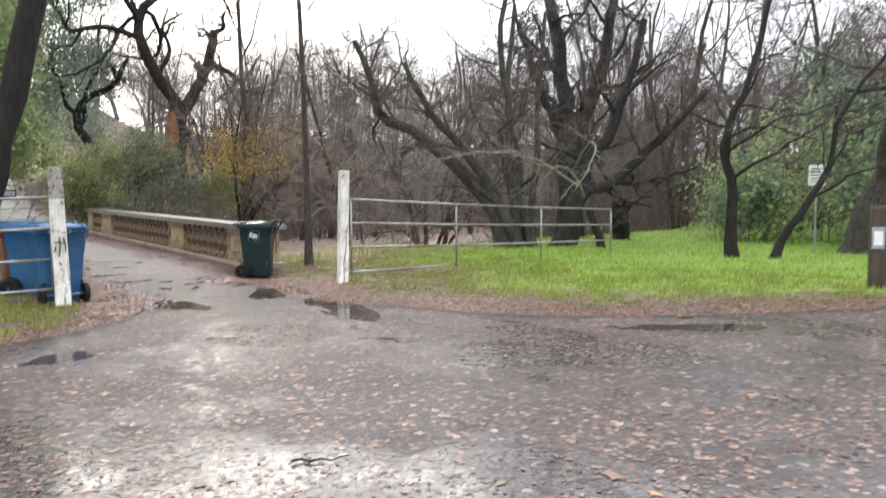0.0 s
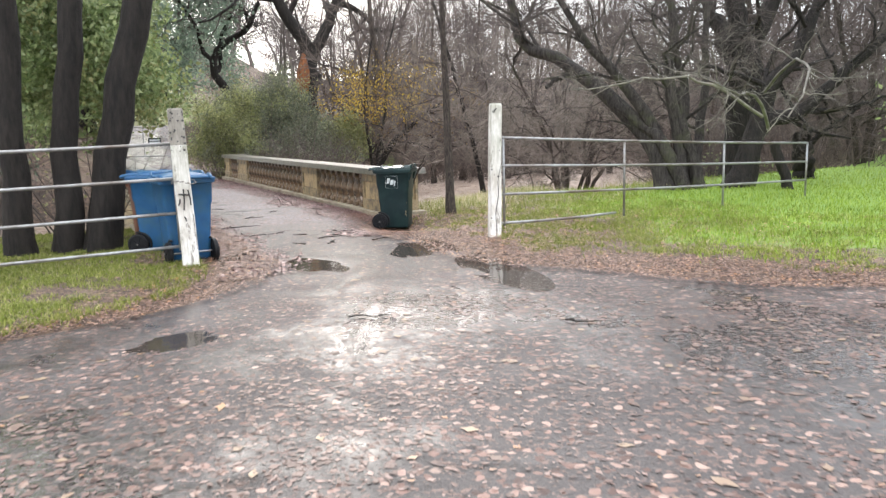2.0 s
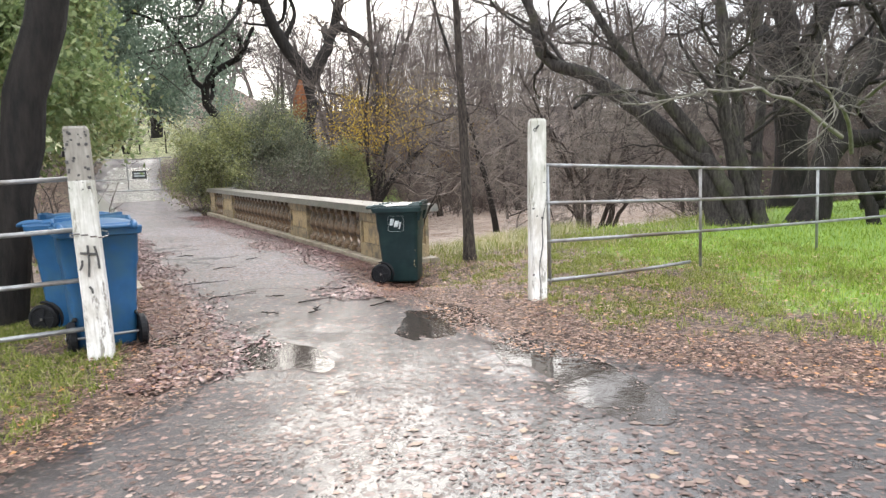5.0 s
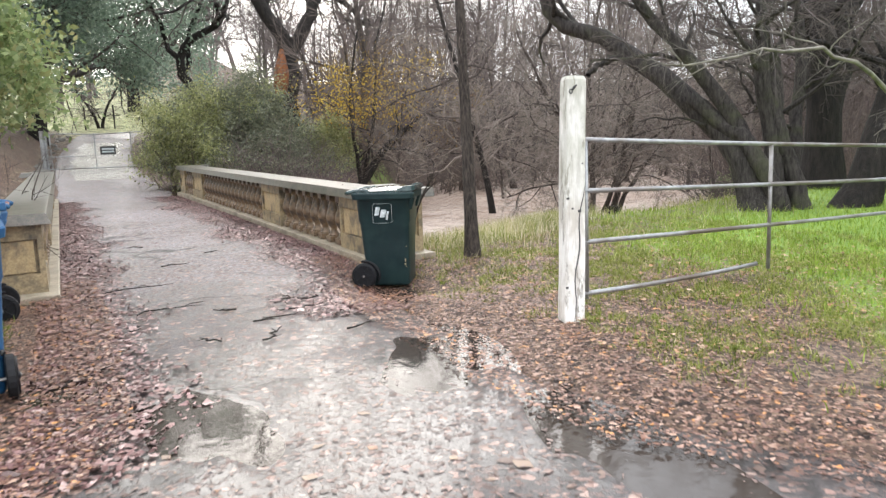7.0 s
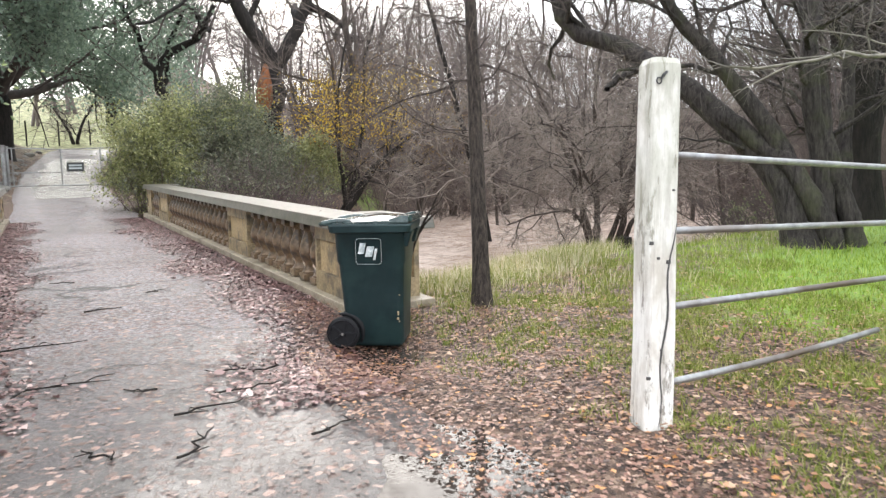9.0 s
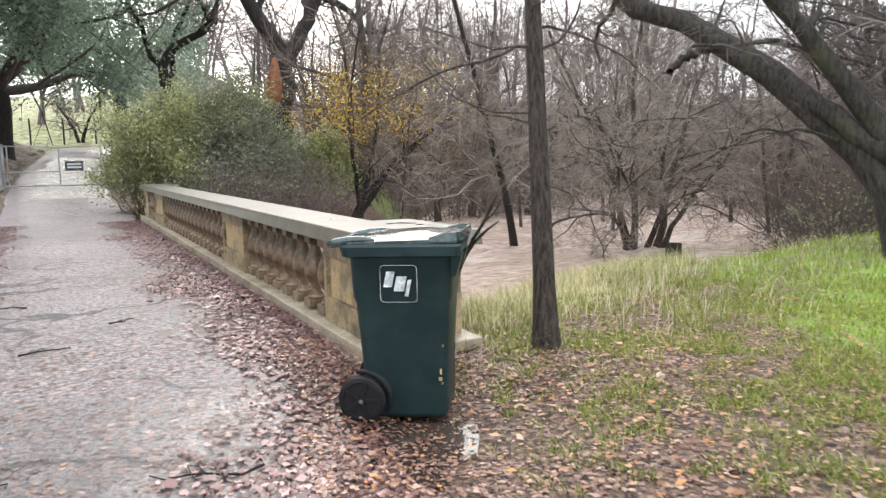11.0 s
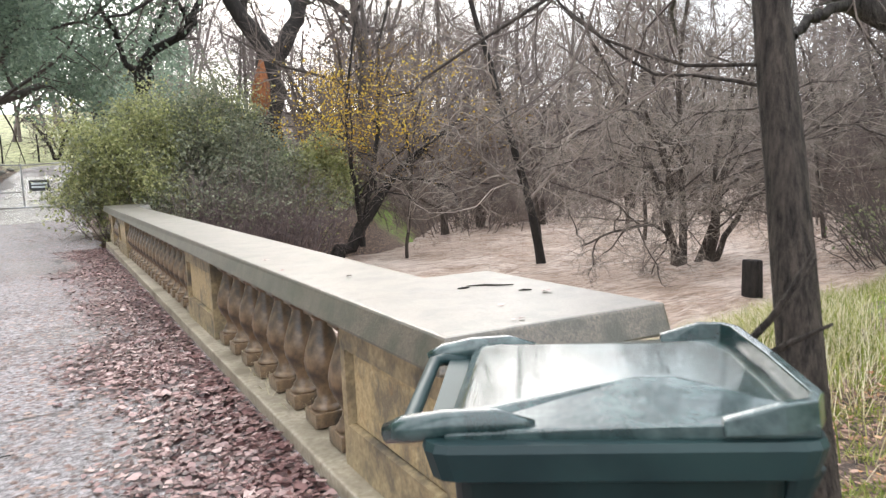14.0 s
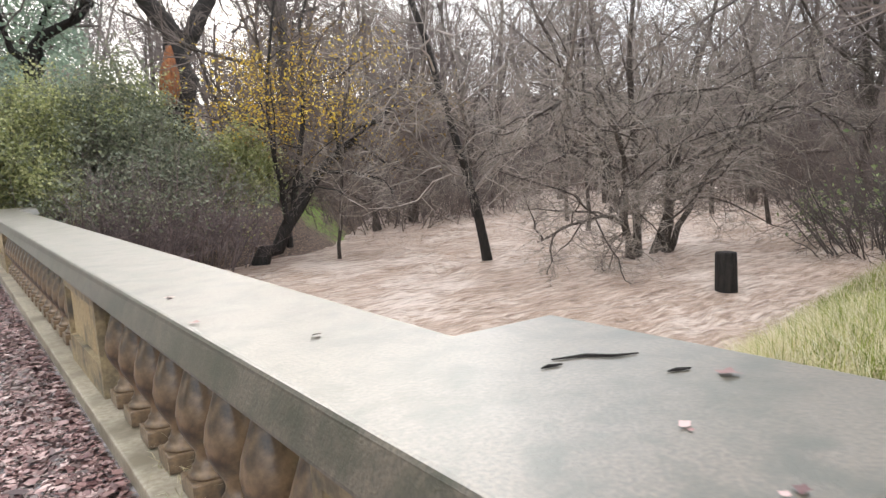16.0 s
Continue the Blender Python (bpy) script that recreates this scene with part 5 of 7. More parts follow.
def slim_tree():
    """Straight young tree at the roadside with thin level branches."""
    rng = random.Random(11)
    t = tree_thing("slim_tree", 6.81, 14.46, "slim straight grey-brown tree with thin bare level branches", z=-0.02)
    w, f = Wood(), Wood()
    pts, rad, L = limb(w, rng, [(0, 0, -0.1), (0.06, 0.16, 1.2), (0.13, 0.35, 2.6), (0.2, 0.58, 4.5), (0.2, 0.8, 7.0), (0.2, 0.9, 9.5)], 0.098, 0.03, 22, 12, 0.0011, 0.4)
    spec = [(9, 9, 0.2, 0.0, 0, 70, 0.3, 0.3, 0.2), (10, 5, 0.55, 0.0, 8, 50, 0.5, 0.6, 0.12), (6, 3, 0.7, 0.0, 6, 50, 0.42, 0.65, 0.1), (4, 2, 0.7, 0.0, 0, 0, 0, 0, 0)]
    for k in range(60):
        fr = 0.27 + 0.71 * ((k + rng.random()) / 60) ** 0.75
        i = min(int(fr * 21), 20)
        a = rng.random() * 6.283
        q = pts[i].lerp(pts[i + 1], rng.random())
        grow(w, rng, q, (math.cos(a), math.sin(a), 0.12 + 0.3 * fr), 0.7 + 1.0 * rng.random(), 0.008 + 0.006 * rng.random(), 1, spec, f)
    w.build("trunk", BARK_SLIM, t)
    f.build("crown", TWIG_BROWN, t)


def spread_tree(name, x, y, label, limbs, spec, bark, twig, seed, kids=6, first=0.3, z=None, r_min=0.03, fine_from=2):
    """A tree whose trunk and main limbs follow given curves; the rest grows by rule."""
    rng = random.Random(seed)
    t = tree_thing(name, x, y, label, z=z)
    base = Vector((x, y, t.location.z))
    w, f = Wood(), Wood()
    f.from_level = fine_from
    for ctrl, r0, r1, n_kids, flare, *start in limbs:
        pts, rad, L = limb(w, rng, local(ctrl, base), r0, r1, 14, 12 if r0 > 0.1 else 7, max(0.14 * r0, 0.025), flare)
        bear(w, rng, pts, [max(q, r_min) for q in rad], L, 0, spec, f, count=n_kids, first=start[0] if start else first)
    w.build("trunk", bark, t)
    f.build("crown", twig, t)
    return t


slim_tree()

LOW = [(10, 9, 0.3, 0.02, 7, 55, 0.36, 0.34, 0.25),
       (9, 6, 0.65, 0.04, 6, 55, 0.5, 0.5, 0.2),
       (7, 4, 0.75, 0.03, 8, 50, 0.5, 0.52, 0.12),
       (4, 2, 0.6, 0.01, 7, 45, 0.6, 0.7, 0.12),
       (3, 2, 0.7, -0.02, 0, 0, 0, 0, 0)]

# many-stemmed tree that leans over the creek
spread_tree("leaning_tree", 13.9, 15.5, "old many-stemmed bare tree leaning towards the creek", [
    ([(13.6, 15.5, -0.2), (13.5, 15.9, 1.0), (13.0, 16.9, 2.3), (12.35, 18.2, 3.4), (11.55, 19.2, 4.08), (11.42, 19.4, 5.0), (11.0, 19.8, 6.4)], 0.30, 0.085, 12, 0.5, 0.55),
    ([(13.8, 15.5, -0.2), (13.5, 15.8, 1.3), (12.9, 16.4, 2.7), (11.9, 16.9, 3.9), (11.3, 17.4, 5.4)], 0.22, 0.07, 11, 0.4, 0.5),
    ([(13.9, 15.4, -0.2), (13.9, 15.6, 1.5), (13.55, 15.6, 2.9), (13.9, 15.8, 4.2), (13.7, 16.0, 6.0), (14.2, 16.0, 8.0)], 0.20, 0.06, 15, 0.6),
    ([(14.2, 15.5, -0.2), (14.1, 15.7, 1.3), (14.5, 16.0, 2.6), (14.2, 16.2, 4.2), (15.0, 16.8, 7.5)], 0.19, 0.06, 10, 0.6),
    ([(14.5, 15.5, -0.2), (14.6, 15.7, 1.0), (15.2, 16.0, 2.5), (15.6, 16.4, 4.4), (16.5, 17.0, 7.5)], 0.17, 0.06, 10, 0.6),
    ([(12.55, 17.8, 3.05), (12.25, 17.95, 3.15), (11.9, 18.05, 3.02), (11.6, 18.1, 2.78)], 0.075, 0.055, 1, 0.0),
    ([(13.3, 16.2, 1.5), (12.7, 16.7, 1.85), (12.2, 17.3, 1.8)], 0.035, 0.012, 3, 0.0),
    ([(13.75, 15.15, -0.2), (13.6, 15.3, 0.5), (13.35, 15.8, 1.4), (12.95, 16.7, 2.2)], 0.2, 0.14, 0, 0.7),
    ([(14.25, 15.1, -0.2), (14.15, 15.25, 0.6), (13.95, 15.5, 1.6), (14.0, 15.7, 2.6)], 0.19, 0.12, 0, 0.7)], LOW, BARK_OAK, TWIG_DARK, 21, z=0.0)

# dark upright trunk behind it
spread_tree("forked_tree", 18.6, 17.9, "tall dark forked tree with bare crown", [
    ([(18.6, 17.9, -0.4), (18.6, 17.9, 2.2), (18.4, 17.9, 4.5), (18.0, 18.1, 7.5), (17.6, 18.0, 11.0)], 0.5, 0.15, 15, 0.35),
    ([(18.6, 17.9, 2.0), (19.2, 17.8, 4.2), (20.2, 17.6, 7.0), (20.8, 17.6, 10.5)], 0.42, 0.12, 12, 0.0),
    ([(18.5, 17.9, 3.2), (17.6, 18.2, 5.0), (16.6, 18.4, 7.5)], 0.26, 0.09, 11, 0.0)], LOW, BARK_DARK, TWIG_DARK, 22, z=-0.05, first=0.45)

# low leaning tree whose limbs reach out over the gate
PALE = [(10, 9, 0.3, 0.0, 7, 50, 0.22, 0.40, 0.2),
        (9, 5, 0.55, 0.0, 6, 55, 0.5, 0.5, 0.2),
        (6, 3, 0.6, -0.03, 6, 50, 0.5, 0.55, 0.15),
        (4, 3, 0.5, -0.03, 0, 0, 0, 0, 0)]
spread_tree("low_tree", 14.78, 14.6, "low mossy tree forking above the lawn behind the gate", [
    ([(14.78, 14.6, -0.2), (15.1, 14.52, 0.79), (15.4, 14.46, 1.5), (15.6, 14.43, 2.2), (15.75, 14.4, 2.6), (16.38, 14.17, 3.3), (16.65, 14.1, 4.1), (17.0, 14.05, 4.8), (17.6, 13.9, 6.8)], 0.32, 0.10, 13, 0.5),
    ([(15.35, 14.47, 1.5), (15.7, 14.3, 1.72), (16.34, 14.04, 1.88), (17.1, 13.73, 2.57), (18.0, 13.39, 3.43), (19.3, 12.9, 4.7)], 0.24, 0.09, 10, 0.0),
    ([(16.5, 13.98, 1.95), (17.2, 13.63, 1.97), (17.9, 13.29, 2.1), (18.9, 12.9, 2.4)], 0.07, 0.03, 7, 0.0)], LOW, BARK_DARK, TWIG_DARK, 23, z=0.0)
broken = thing("dead_stub", pose(14.95, 13.05, -0.05), "dark dead trunk broken off short on the lawn", "tree stump")
wood = Wood()
limb(wood, random.Random(5), [(0, 0, -0.15), (-0.06, 0.1, 0.4), (-0.16, 0.22, 0.85), (-0.23, 0.31, 1.2)], 0.13, 0.11, 9, 9, 0.012, 0.15)
wood.build("trunk", BARK_DARK, broken)
spread_tree("lichen_limb", 14.3, 13.3, "pale lichen-covered limb hanging over the steel gate", [
    ([(14.3, 13.2, 1.5), (12.6, 12.2, 2.2), (11.2, 11.3, 2.15), (9.9, 10.5, 2.2), (8.8, 9.9, 2.3)], 0.042, 0.012, 12, 0.0),
    ([(12.8, 12.1, 2.25), (11.4, 10.4, 2.6), (10.0, 9.0, 2.3), (9.1, 8.6, 1.65)], 0.035, 0.01, 9, 0.0),
    ([(14.3, 13.4, 1.8), (12.2, 13.0, 2.5), (10.6, 13.0, 2.55), (8.7, 13.0, 2.35)], 0.045, 0.01, 10, 0.0)], PALE, TWIG_PALE, TWIG_PALE, 24, z=0.0)

# slim dark stems on the lawn
spread_tree("lawn_tree", 15.3, 9.4, "slim dark crooked bare tree on the lawn", [
    ([(15.3, 9.4, -0.2), (15.15, 9.4, 1.6), (15.0, 9.5, 2.8), (15.5, 9.2, 4.3), (16.0, 8.9, 6.6)], 0.15, 0.05, 12, 0.4)], LOW, BARK_DARK, TWIG_DARK, 25)
spread_tree("crooked_tree", 15.6, 8.7, "slim dark stem leaning over the lawn", [
    ([(15.6, 8.7, -0.2), (16.0, 8.4, 0.9), (16.5, 7.9, 2.0), (16.6, 7.6, 3.4), (17.4, 6.9, 5.0)], 0.12, 0.03, 8, 0.3)], LOW, BARK_DARK, TWIG_DARK, 26)
spread_tree("dark_tree", 18.8, 15.6, "stout dark trunk broken off low at the lawn's far edge", [
    ([(18.85, 15.6, -0.2), (18.75, 15.65, 0.5), (18.7, 15.7, 1.3)], 0.31, 0.25, 3, 0.2),
    ([(18.8, 15.6, 1.05), (19.25, 15.3, 1.45), (19.5, 15.15, 1.65), (20.0, 14.8, 2.15)], 0.09, 0.035, 5, 0.0)], LOW, BARK_DARK, TWIG_DARK, 27)
spread_tree("big_lawn_tree", 19.0, 8.1, "large leaning tree with thick limbs beside the sign", [
    ([(19.0, 8.1, -0.2), (19.2, 7.8, 1.6), (19.9, 7.0, 3.6), (20.6, 6.2, 6.5), (20.8, 5.8, 9.5)], 0.52, 0.2, 11, 0.4),
    ([(19.2, 7.8, 1.8), (18.6, 7.4, 3.4), (19.6, 6.4, 5.0), (21.5, 5.0, 6.8)], 0.22, 0.08, 8, 0.0)], LOW, BARK_OAK, TWIG_DARK, 28)

# trunks behind the gate by the bins
spread_tree("roadside_tree", 0.43, 13.3, "dark thick trunk leaning behind the steel gate", [
    ([(0.43, 13.3, -0.2), (0.72, 13.3, 1.5), (1.2, 13.3, 3.5), (1.75, 13.3, 5.8), (2.2, 13.3, 8.5)], 0.245, 0.17, 6, 0.25)], LOW, BARK_DARK, TWIG_DARK, 31, first=0.75)
spread_tree("roadside_tree", 0.0, 13.35, "dark upright trunk behind the steel gate", [
    ([(0.0, 13.35, -0.2), (0.14, 13.35, 1.6), (0.42, 13.35, 3.8), (0.8, 13.3, 8.0)], 0.20, 0.14, 6, 0.25)], LOW, BARK_DARK, TWIG_DARK, 32, first=0.75)
spread_tree("roadside_tree", -0.55, 13.4, "dark slender trunk behind the steel gate", [
    ([(-0.55, 13.4, -0.2), (-0.5, 13.4, 1.8), (-0.36, 13.4, 4.0), (-0.3, 13.4, 8.0)], 0.2, 0.12, 6, 0.25)], LOW, BARK_DARK, TWIG_DARK, 33, first=0.7)

# stems standing in the flood
FLOOD = [(9, 7, 0.25, 0.03, 7, 52, 0.5, 0.36, 0.15),
         (8, 4, 0.6, 0.0, 8, 52, 0.55, 0.55, 0.12),
         (6, 3, 0.8, -0.06, 9, 55, 0.48, 0.68, 0.08),
         (5, 2, 0.95, -0.07, 6, 55, 0.42, 0.75, 0.1),
         (3, 2, 0.9, -0.06, 0, 0, 0, 0, 0)]
spread_tree("flooded_tree", 17.6, 25.6, "bushy bare tree with drooping twigs standing in flood water", [
    ([(17.4, 25.5, -1.6), (17.0, 25.6, 0.6), (16.2, 25.8, 2.6), (15.0, 26.0, 5.0)], 0.11, 0.03, 10, 0.2),
    ([(17.6, 25.6, -1.6), (17.7, 25.6, 1.2), (17.4, 25.4, 3.6), (17.9, 25.2, 6.6)], 0.12, 0.03, 10, 0.2),
    ([(18.3, 25.6, -1.6), (18.9, 25.4, 1.0), (19.2, 25.0, 3.2), (20.0, 24.6, 6.0)], 0.13, 0.03, 10, 0.2),
    ([(17.4, 25.5, -0.8), (16.2, 24.8, 0.0), (14.8, 24.4, 0.15), (13.4, 24.2, -0.1)], 0.05, 0.02, 10, 0.0),
    ([(18.2, 25.6, 0.2), (19.6, 24.6, 1.6), (20.8, 23.6, 2.2), (21.8, 22.9, 1.7)], 0.05, 0.02, 9, 0.0),
    ([(17.9, 25.5, -1.4), (18.3, 25.2, 0.2), (18.0, 24.8, 1.8), (18.5, 24.4, 3.6)], 0.10, 0.03, 10, 0.2),
    ([(17.3, 25.4, -1.4), (16.6, 25.0, -0.2), (16.2, 24.6, 1.2), (15.2, 24.2, 2.6)], 0.09, 0.03, 10, 0.2),
    ([(18.5, 25.5, -1.2), (19.4, 25.2, 0.4), (20.3, 24.9, 1.4), (21.3, 24.4, 3.2)], 0.09, 0.03, 10, 0.2),
    ([(17.5, 25.5, 0.4), (16.0, 24.6, 2.0), (14.4, 23.8, 2.6), (13.0, 23.2, 2.2)], 0.05, 0.02, 10, 0.0)], FLOOD, BARK_SLIM, TWIG_FLOOD, 41, z=-1.1, first=0.15, r_min=0.065)
spread_tree("flooded_pole", 15.4, 28.3, "slim dark tree leaning in the flood water", [
    ([(15.4, 28.3, -1.6), (15.0, 28.4, 0.8), (14.2, 28.6, 4.0), (13.2, 29.0, 8.0)], 0.14, 0.05, 10, 0.2)], FLOOD, BARK_DARK, TWIG_FLOOD, 42, z=-1.1, first=0.25, r_min=0.05, fine_from=1)
for k, (x, y, lx, ly, h, r) in enumerate(((21.0, 30.5, 0.3, 0.2, 6.5, 0.10), (23.5, 34.0, -0.4, 0.3, 7.5, 0.11), (13.2, 32.5, 0.6, -0.2, 5.5, 0.08), (19.0, 33.5, -0.5, 0.1, 6.5, 0.09), (26.5, 30.0, 0.2, -0.4, 7.5, 0.12), (24.5, 26.5, -0.6, 0.2, 6.0, 0.10))):
    spread_tree("flooded_sapling", x, y, "thin bare tree standing in the flood water", [
        ([(x, y, -1.6), (x + lx * 0.4, y + ly * 0.4, h * 0.3 - 1), (x + lx, y + ly, h * 0.65), (x + lx * 2, y + ly * 2, h)], r * 0.8, 0.025, 10, 0.2)], FLOOD, BARK_SLIM, TWIG_FLOOD, 50 + k, z=-1.1, first=0.15, r_min=0.045, fine_from=1)

# gnarled oak beyond the bridge
ox, oy = 12.4, 44.0
spread_tree("gnarled_oak", ox, oy, "tall gnarled oak with twisted limbs and a rotten orange hollow", [
    ([(ox - 0.3, oy, 0.2), (ox - 0.3, oy, 3.0), (ox - 0.1, oy, 5.6), (ox + 0.1, oy, 7.4)], 0.66, 0.52, 0, 0.3),
    ([(ox + 0.1, oy, 6.6), (ox - 1.1, oy, 8.6), (ox - 2.0, oy, 10.6), (ox - 2.0, oy, 12.2), (ox - 0.6, oy, 13.6), (ox + 1.6, oy, 14.6), (ox + 3.0, oy, 16.5)], 0.42, 0.12, 10, 0.0),
    ([(ox + 0.1, oy, 6.6), (ox + 1.2, oy, 8.4), (ox + 2.0, oy, 10.2), (ox + 2.3, oy, 11.8)], 0.38, 0.26, 3, 0.0),
    ([(ox - 1.9, oy, 10.8), (ox - 4.0, oy, 11.2), (ox - 5.6, oy, 10.8), (ox - 6.4, oy, 12.0), (ox - 8.4, oy, 12.8)], 0.2, 0.05, 9, 0.0),
    ([(ox + 2.0, oy, 9.8), (ox + 3.4, oy, 9.2), (ox + 4.4, oy, 8.2), (ox + 6.2, oy, 8.6)], 0.22, 0.06, 7, 0.0),
    ([(ox - 1.0, oy, 9.0), (ox - 0.4, oy, 10.4), (ox - 0.8, oy, 11.6), (ox + 0.4, oy, 12.6)], 0.16, 0.06, 4, 0.0)], GNARLED, BARK_DARK, TWIG_DARK, 61, first=0.35, z=0.9)
rot = thing("rotten_hollow", pose(ox - 0.55, oy - 0.55, 4.4), "orange rotten heartwood in the oak's trunk", "tree hollow")
rng = random.Random(3)
bm = bmesh.new()
tube(bm, [(-0.1, 0.1, 0), (-0.05, 0, 0.6), (0.0, -0.05, 1.3), (0.1, 0.1, 2.3)], [0.28, 0.42, 0.36, 0.1], 9)
part("heartwood", bm, ROT, rot, smooth=True)
spread_tree("twisted_oak", 8.4, 47.5, "twisted dark oak beyond the shrubs", [
    ([(8.6, 47.5, 0.8), (8.4, 47.5, 4.0), (7.4, 47.5, 6.0), (8.0, 47.5, 7.6), (9.6, 47.5, 8.6), (10.4, 47.5, 10.2)], 0.36, 0.12, 5, 0.3)], GNARLED, BARK_DARK, TWIG_DARK, 62, z=1.4)

# yellow-leaved tree on the far bank
rng_np = np.random.default_rng(7)


def leafy_tree(name, x, y, label, limbs, bark, twig, leaf_sets, seed, spec=FLOOD, z=None):
    rng = random.Random(seed)
    t = tree_thing(name, x, y, label, z=z)
    base = Vector((x, y, t.location.z))
    w, f = Wood(), Wood()
    for ctrl, r0, r1, n_kids, flare in limbs:
        pts, rad, L = limb(w, rng, local(ctrl, base), r0, r1, 14, 9, 0.25 * r0, flare)
        bear(w, rng, pts, [max(q, 0.015) for q in rad], L, 0, spec, f, count=n_kids, first=0.2)
    w.build("trunk", bark, t)
    f.build("crown", twig, t)
    for part_name, mat, count, spread, size, keep in leaf_sets:
        tips = [p for p in f.tips if keep(p)]
        leaf_cloud(part_name, tips or f.tips, mat, t, count, spread, size, rng_np)
    return t


leafy_tree("yellow_tree", 12.2, 33.4, "leaning tree with a few yellow autumn leaves", [
    ([(11.2, 33.4, -1.2), (12.3, 33.4, 0.1), (13.6, 33.3, 1.7), (14.5, 33.2, 2.5), (15.9, 33.0, 3.3)], 0.24, 0.07, 12, 0.2),
    ([(12.2, 33.4, -0.6), (12.0, 33.2, 1.4), (11.7, 32.8, 3.4), (12.1, 32.6, 6.0)], 0.10, 0.03, 10, 0.0),
    ([(12.4, 33.4, 0.4), (13.0, 33.6, 3.0), (13.2, 33.6, 5.4), (13.8, 33.6, 7.6)], 0.10, 0.03, 10, 0.0)],
    BARK_DARK, TWIG_BROWN, [("yellow_foliage", LEAF_YELLOW, 3400, 0.17, 0.046, lambda p: 2.6 < p.z < 5.2 and p.x < 2.6), ("rusty_foliage", LEAF_RUST, 4000, 0.22, 0.042, lambda p: 1.6 < p.z < 5.8)], 71, z=-0.2)

# shrubs at the far end of the balustrade


def shrub(name, x, y, label, size, stems, height, twig, leaf_sets, seed, z=None, dense=False, lean_out=0.55):
    rng = random.Random(seed)
    t = tree_thing(name, x, y, label, "shrub", z=z)
    f = Wood()
    spec = [(6, 4, 0.35, -0.02, 6, 50, 0.5, 0.55, 0.2), (5, 3, 0.5, -0.04, 6, 55, 0.55, 0.6, 0.15)] + ([(3, 2, 0.5, -0.03, 6, 50, 0.55, 0.7, 0.15)] if dense else []) + [(2, 2, 0.5, 0, 0, 0, 0, 0, 0)]
    for k in range(stems):
        a, d = rng.random() * 6.283, rng.random() ** 0.5
        q = (size[0] * d * math.cos(a), size[1] * d * math.sin(a), -0.4)
        lean = lean_out * d
        grow(f, rng, q, (math.cos(a) * lean, math.sin(a) * lean, 1), height * (1.05 - 0.45 * d * d) * (0.7 + 0.5 * rng.random()), 0.018, 0, spec)
    f.build("brushwood", twig, t, smooth=False)
    for part_name, mat, count, spread, s, keep in leaf_sets:
        leaf_cloud(part_name, [p for p in f.tips if keep(p)] or f.tips, mat, t, count, spread, s, rng_np)
    return t


def leafy_bush(name, x, y, z, label, centre, radii, mats, clumps, per, size, seed, twig, stems, height):
    """A rounded bush: brushwood inside, tufts of small leaves on its skin."""
    t = shrub(name, x, y, label, (radii[0] * 0.55, radii[1] * 0.55), stems, height, twig, [], seed, z=z, lean_out=0.5)
    for k, (mat, share) in enumerate(mats):
        leaf_dome("foliage", centre, radii, int(clumps * share), per, 0.2, size, mat, t, seed + k, 0.4)
    return t


leafy_bush("leafy_shrub", 5.75, 33.0, 0.15, "yellow-green leafy shrub spilling over the balustrade's end", (-0.05, 0.1, 1.4), (1.45, 1.5, 2.15), [(LEAF_LIGHT, 0.75), (LEAF_GREEN, 0.25)], 860, 70, 0.044, 81, TWIG_BROWN, 26, 3.0)
leafy_bush("leafy_shrub", 9.3, 33.5, -0.2, "dull grey-green bramble bush above the water", (0, 0, 1.5), (1.2, 1.1, 1.5), [(LEAF_GREEN, 1.0)], 260, 50, 0.042, 86, TWIG_PLUM, 26, 2.4)
leafy_bush("leafy_shrub", 7.95, 34.4, 0.0, "tall dull grey-green shrub with dense twigs", (-0.1, 0, 2.1), (1.8, 1.5, 2.35), [(LEAF_GREEN, 0.92), (LEAF_LIGHT, 0.08)], 1000, 64, 0.044, 82, TWIG_PLUM, 36, 3.4)
shrub("bare_thicket", 8.9, 32.3, "dense purple-brown bramble thicket above the water", (1.7, 1.2), 90, 2.9, TWIG_PLUM, [("foliage", LEAF_GREEN, 2600, 0.2, 0.045, lambda p: p.z > 1.0)], 83, z=-0.4)
shrub("bare_thicket", 7.3, 31.6, "dense purple-brown bramble thicket beside the bridge", (1.3, 0.9), 60, 2.5, TWIG_PLUM, [("foliage", LEAF_GREEN, 1800, 0.2, 0.045, lambda p: p.z > 1.0)], 84, z=-0.3)
leafy_bush("olive_shrub", 11.0, 33.8, -0.1, "yellow-green leafy shrub on the far bank", (0, 0, 1.5), (1.0, 0.8, 1.3), [(LEAF_LIGHT, 1.0)], 190, 46, 0.06, 85, TWIG_BROWN, 16, 2.0)

# evergreens left of the road
leafy_bush("laurel_shrub", 0.35, 17.4, -0.2, "tall yellow-green laurel hanging over the balustrade", (0.1, 0, 3.3), (1.5, 1.9, 3.1), [(LEAF_BRIGHT, 0.85), (LEAF_LIGHT, 0.15)], 900, 62, 0.055, 91, TWIG_DARK, 12, 3.4)
leafy_bush("laurel_shrub", -2.6, 25.0, -0.8, "tall pale green leafy shrub beside the bridge", (0, 0, 4.0), (2.2, 2.4, 4.2), [(LEAF_BRIGHT, 1.0)], 560, 50, 0.09, 90, TWIG_DARK, 26, 4.6)
leafy_bush("laurel_shrub", -3.6, 18.0, 0.0, "tall leafy evergreen shrub behind dark trunks", (0, 0, 3.0), (2.2, 2.0, 3.8), [(LEAF_BRIGHT, 1.0)], 560, 50, 0.09, 92, TWIG_DARK, 30, 4.2)
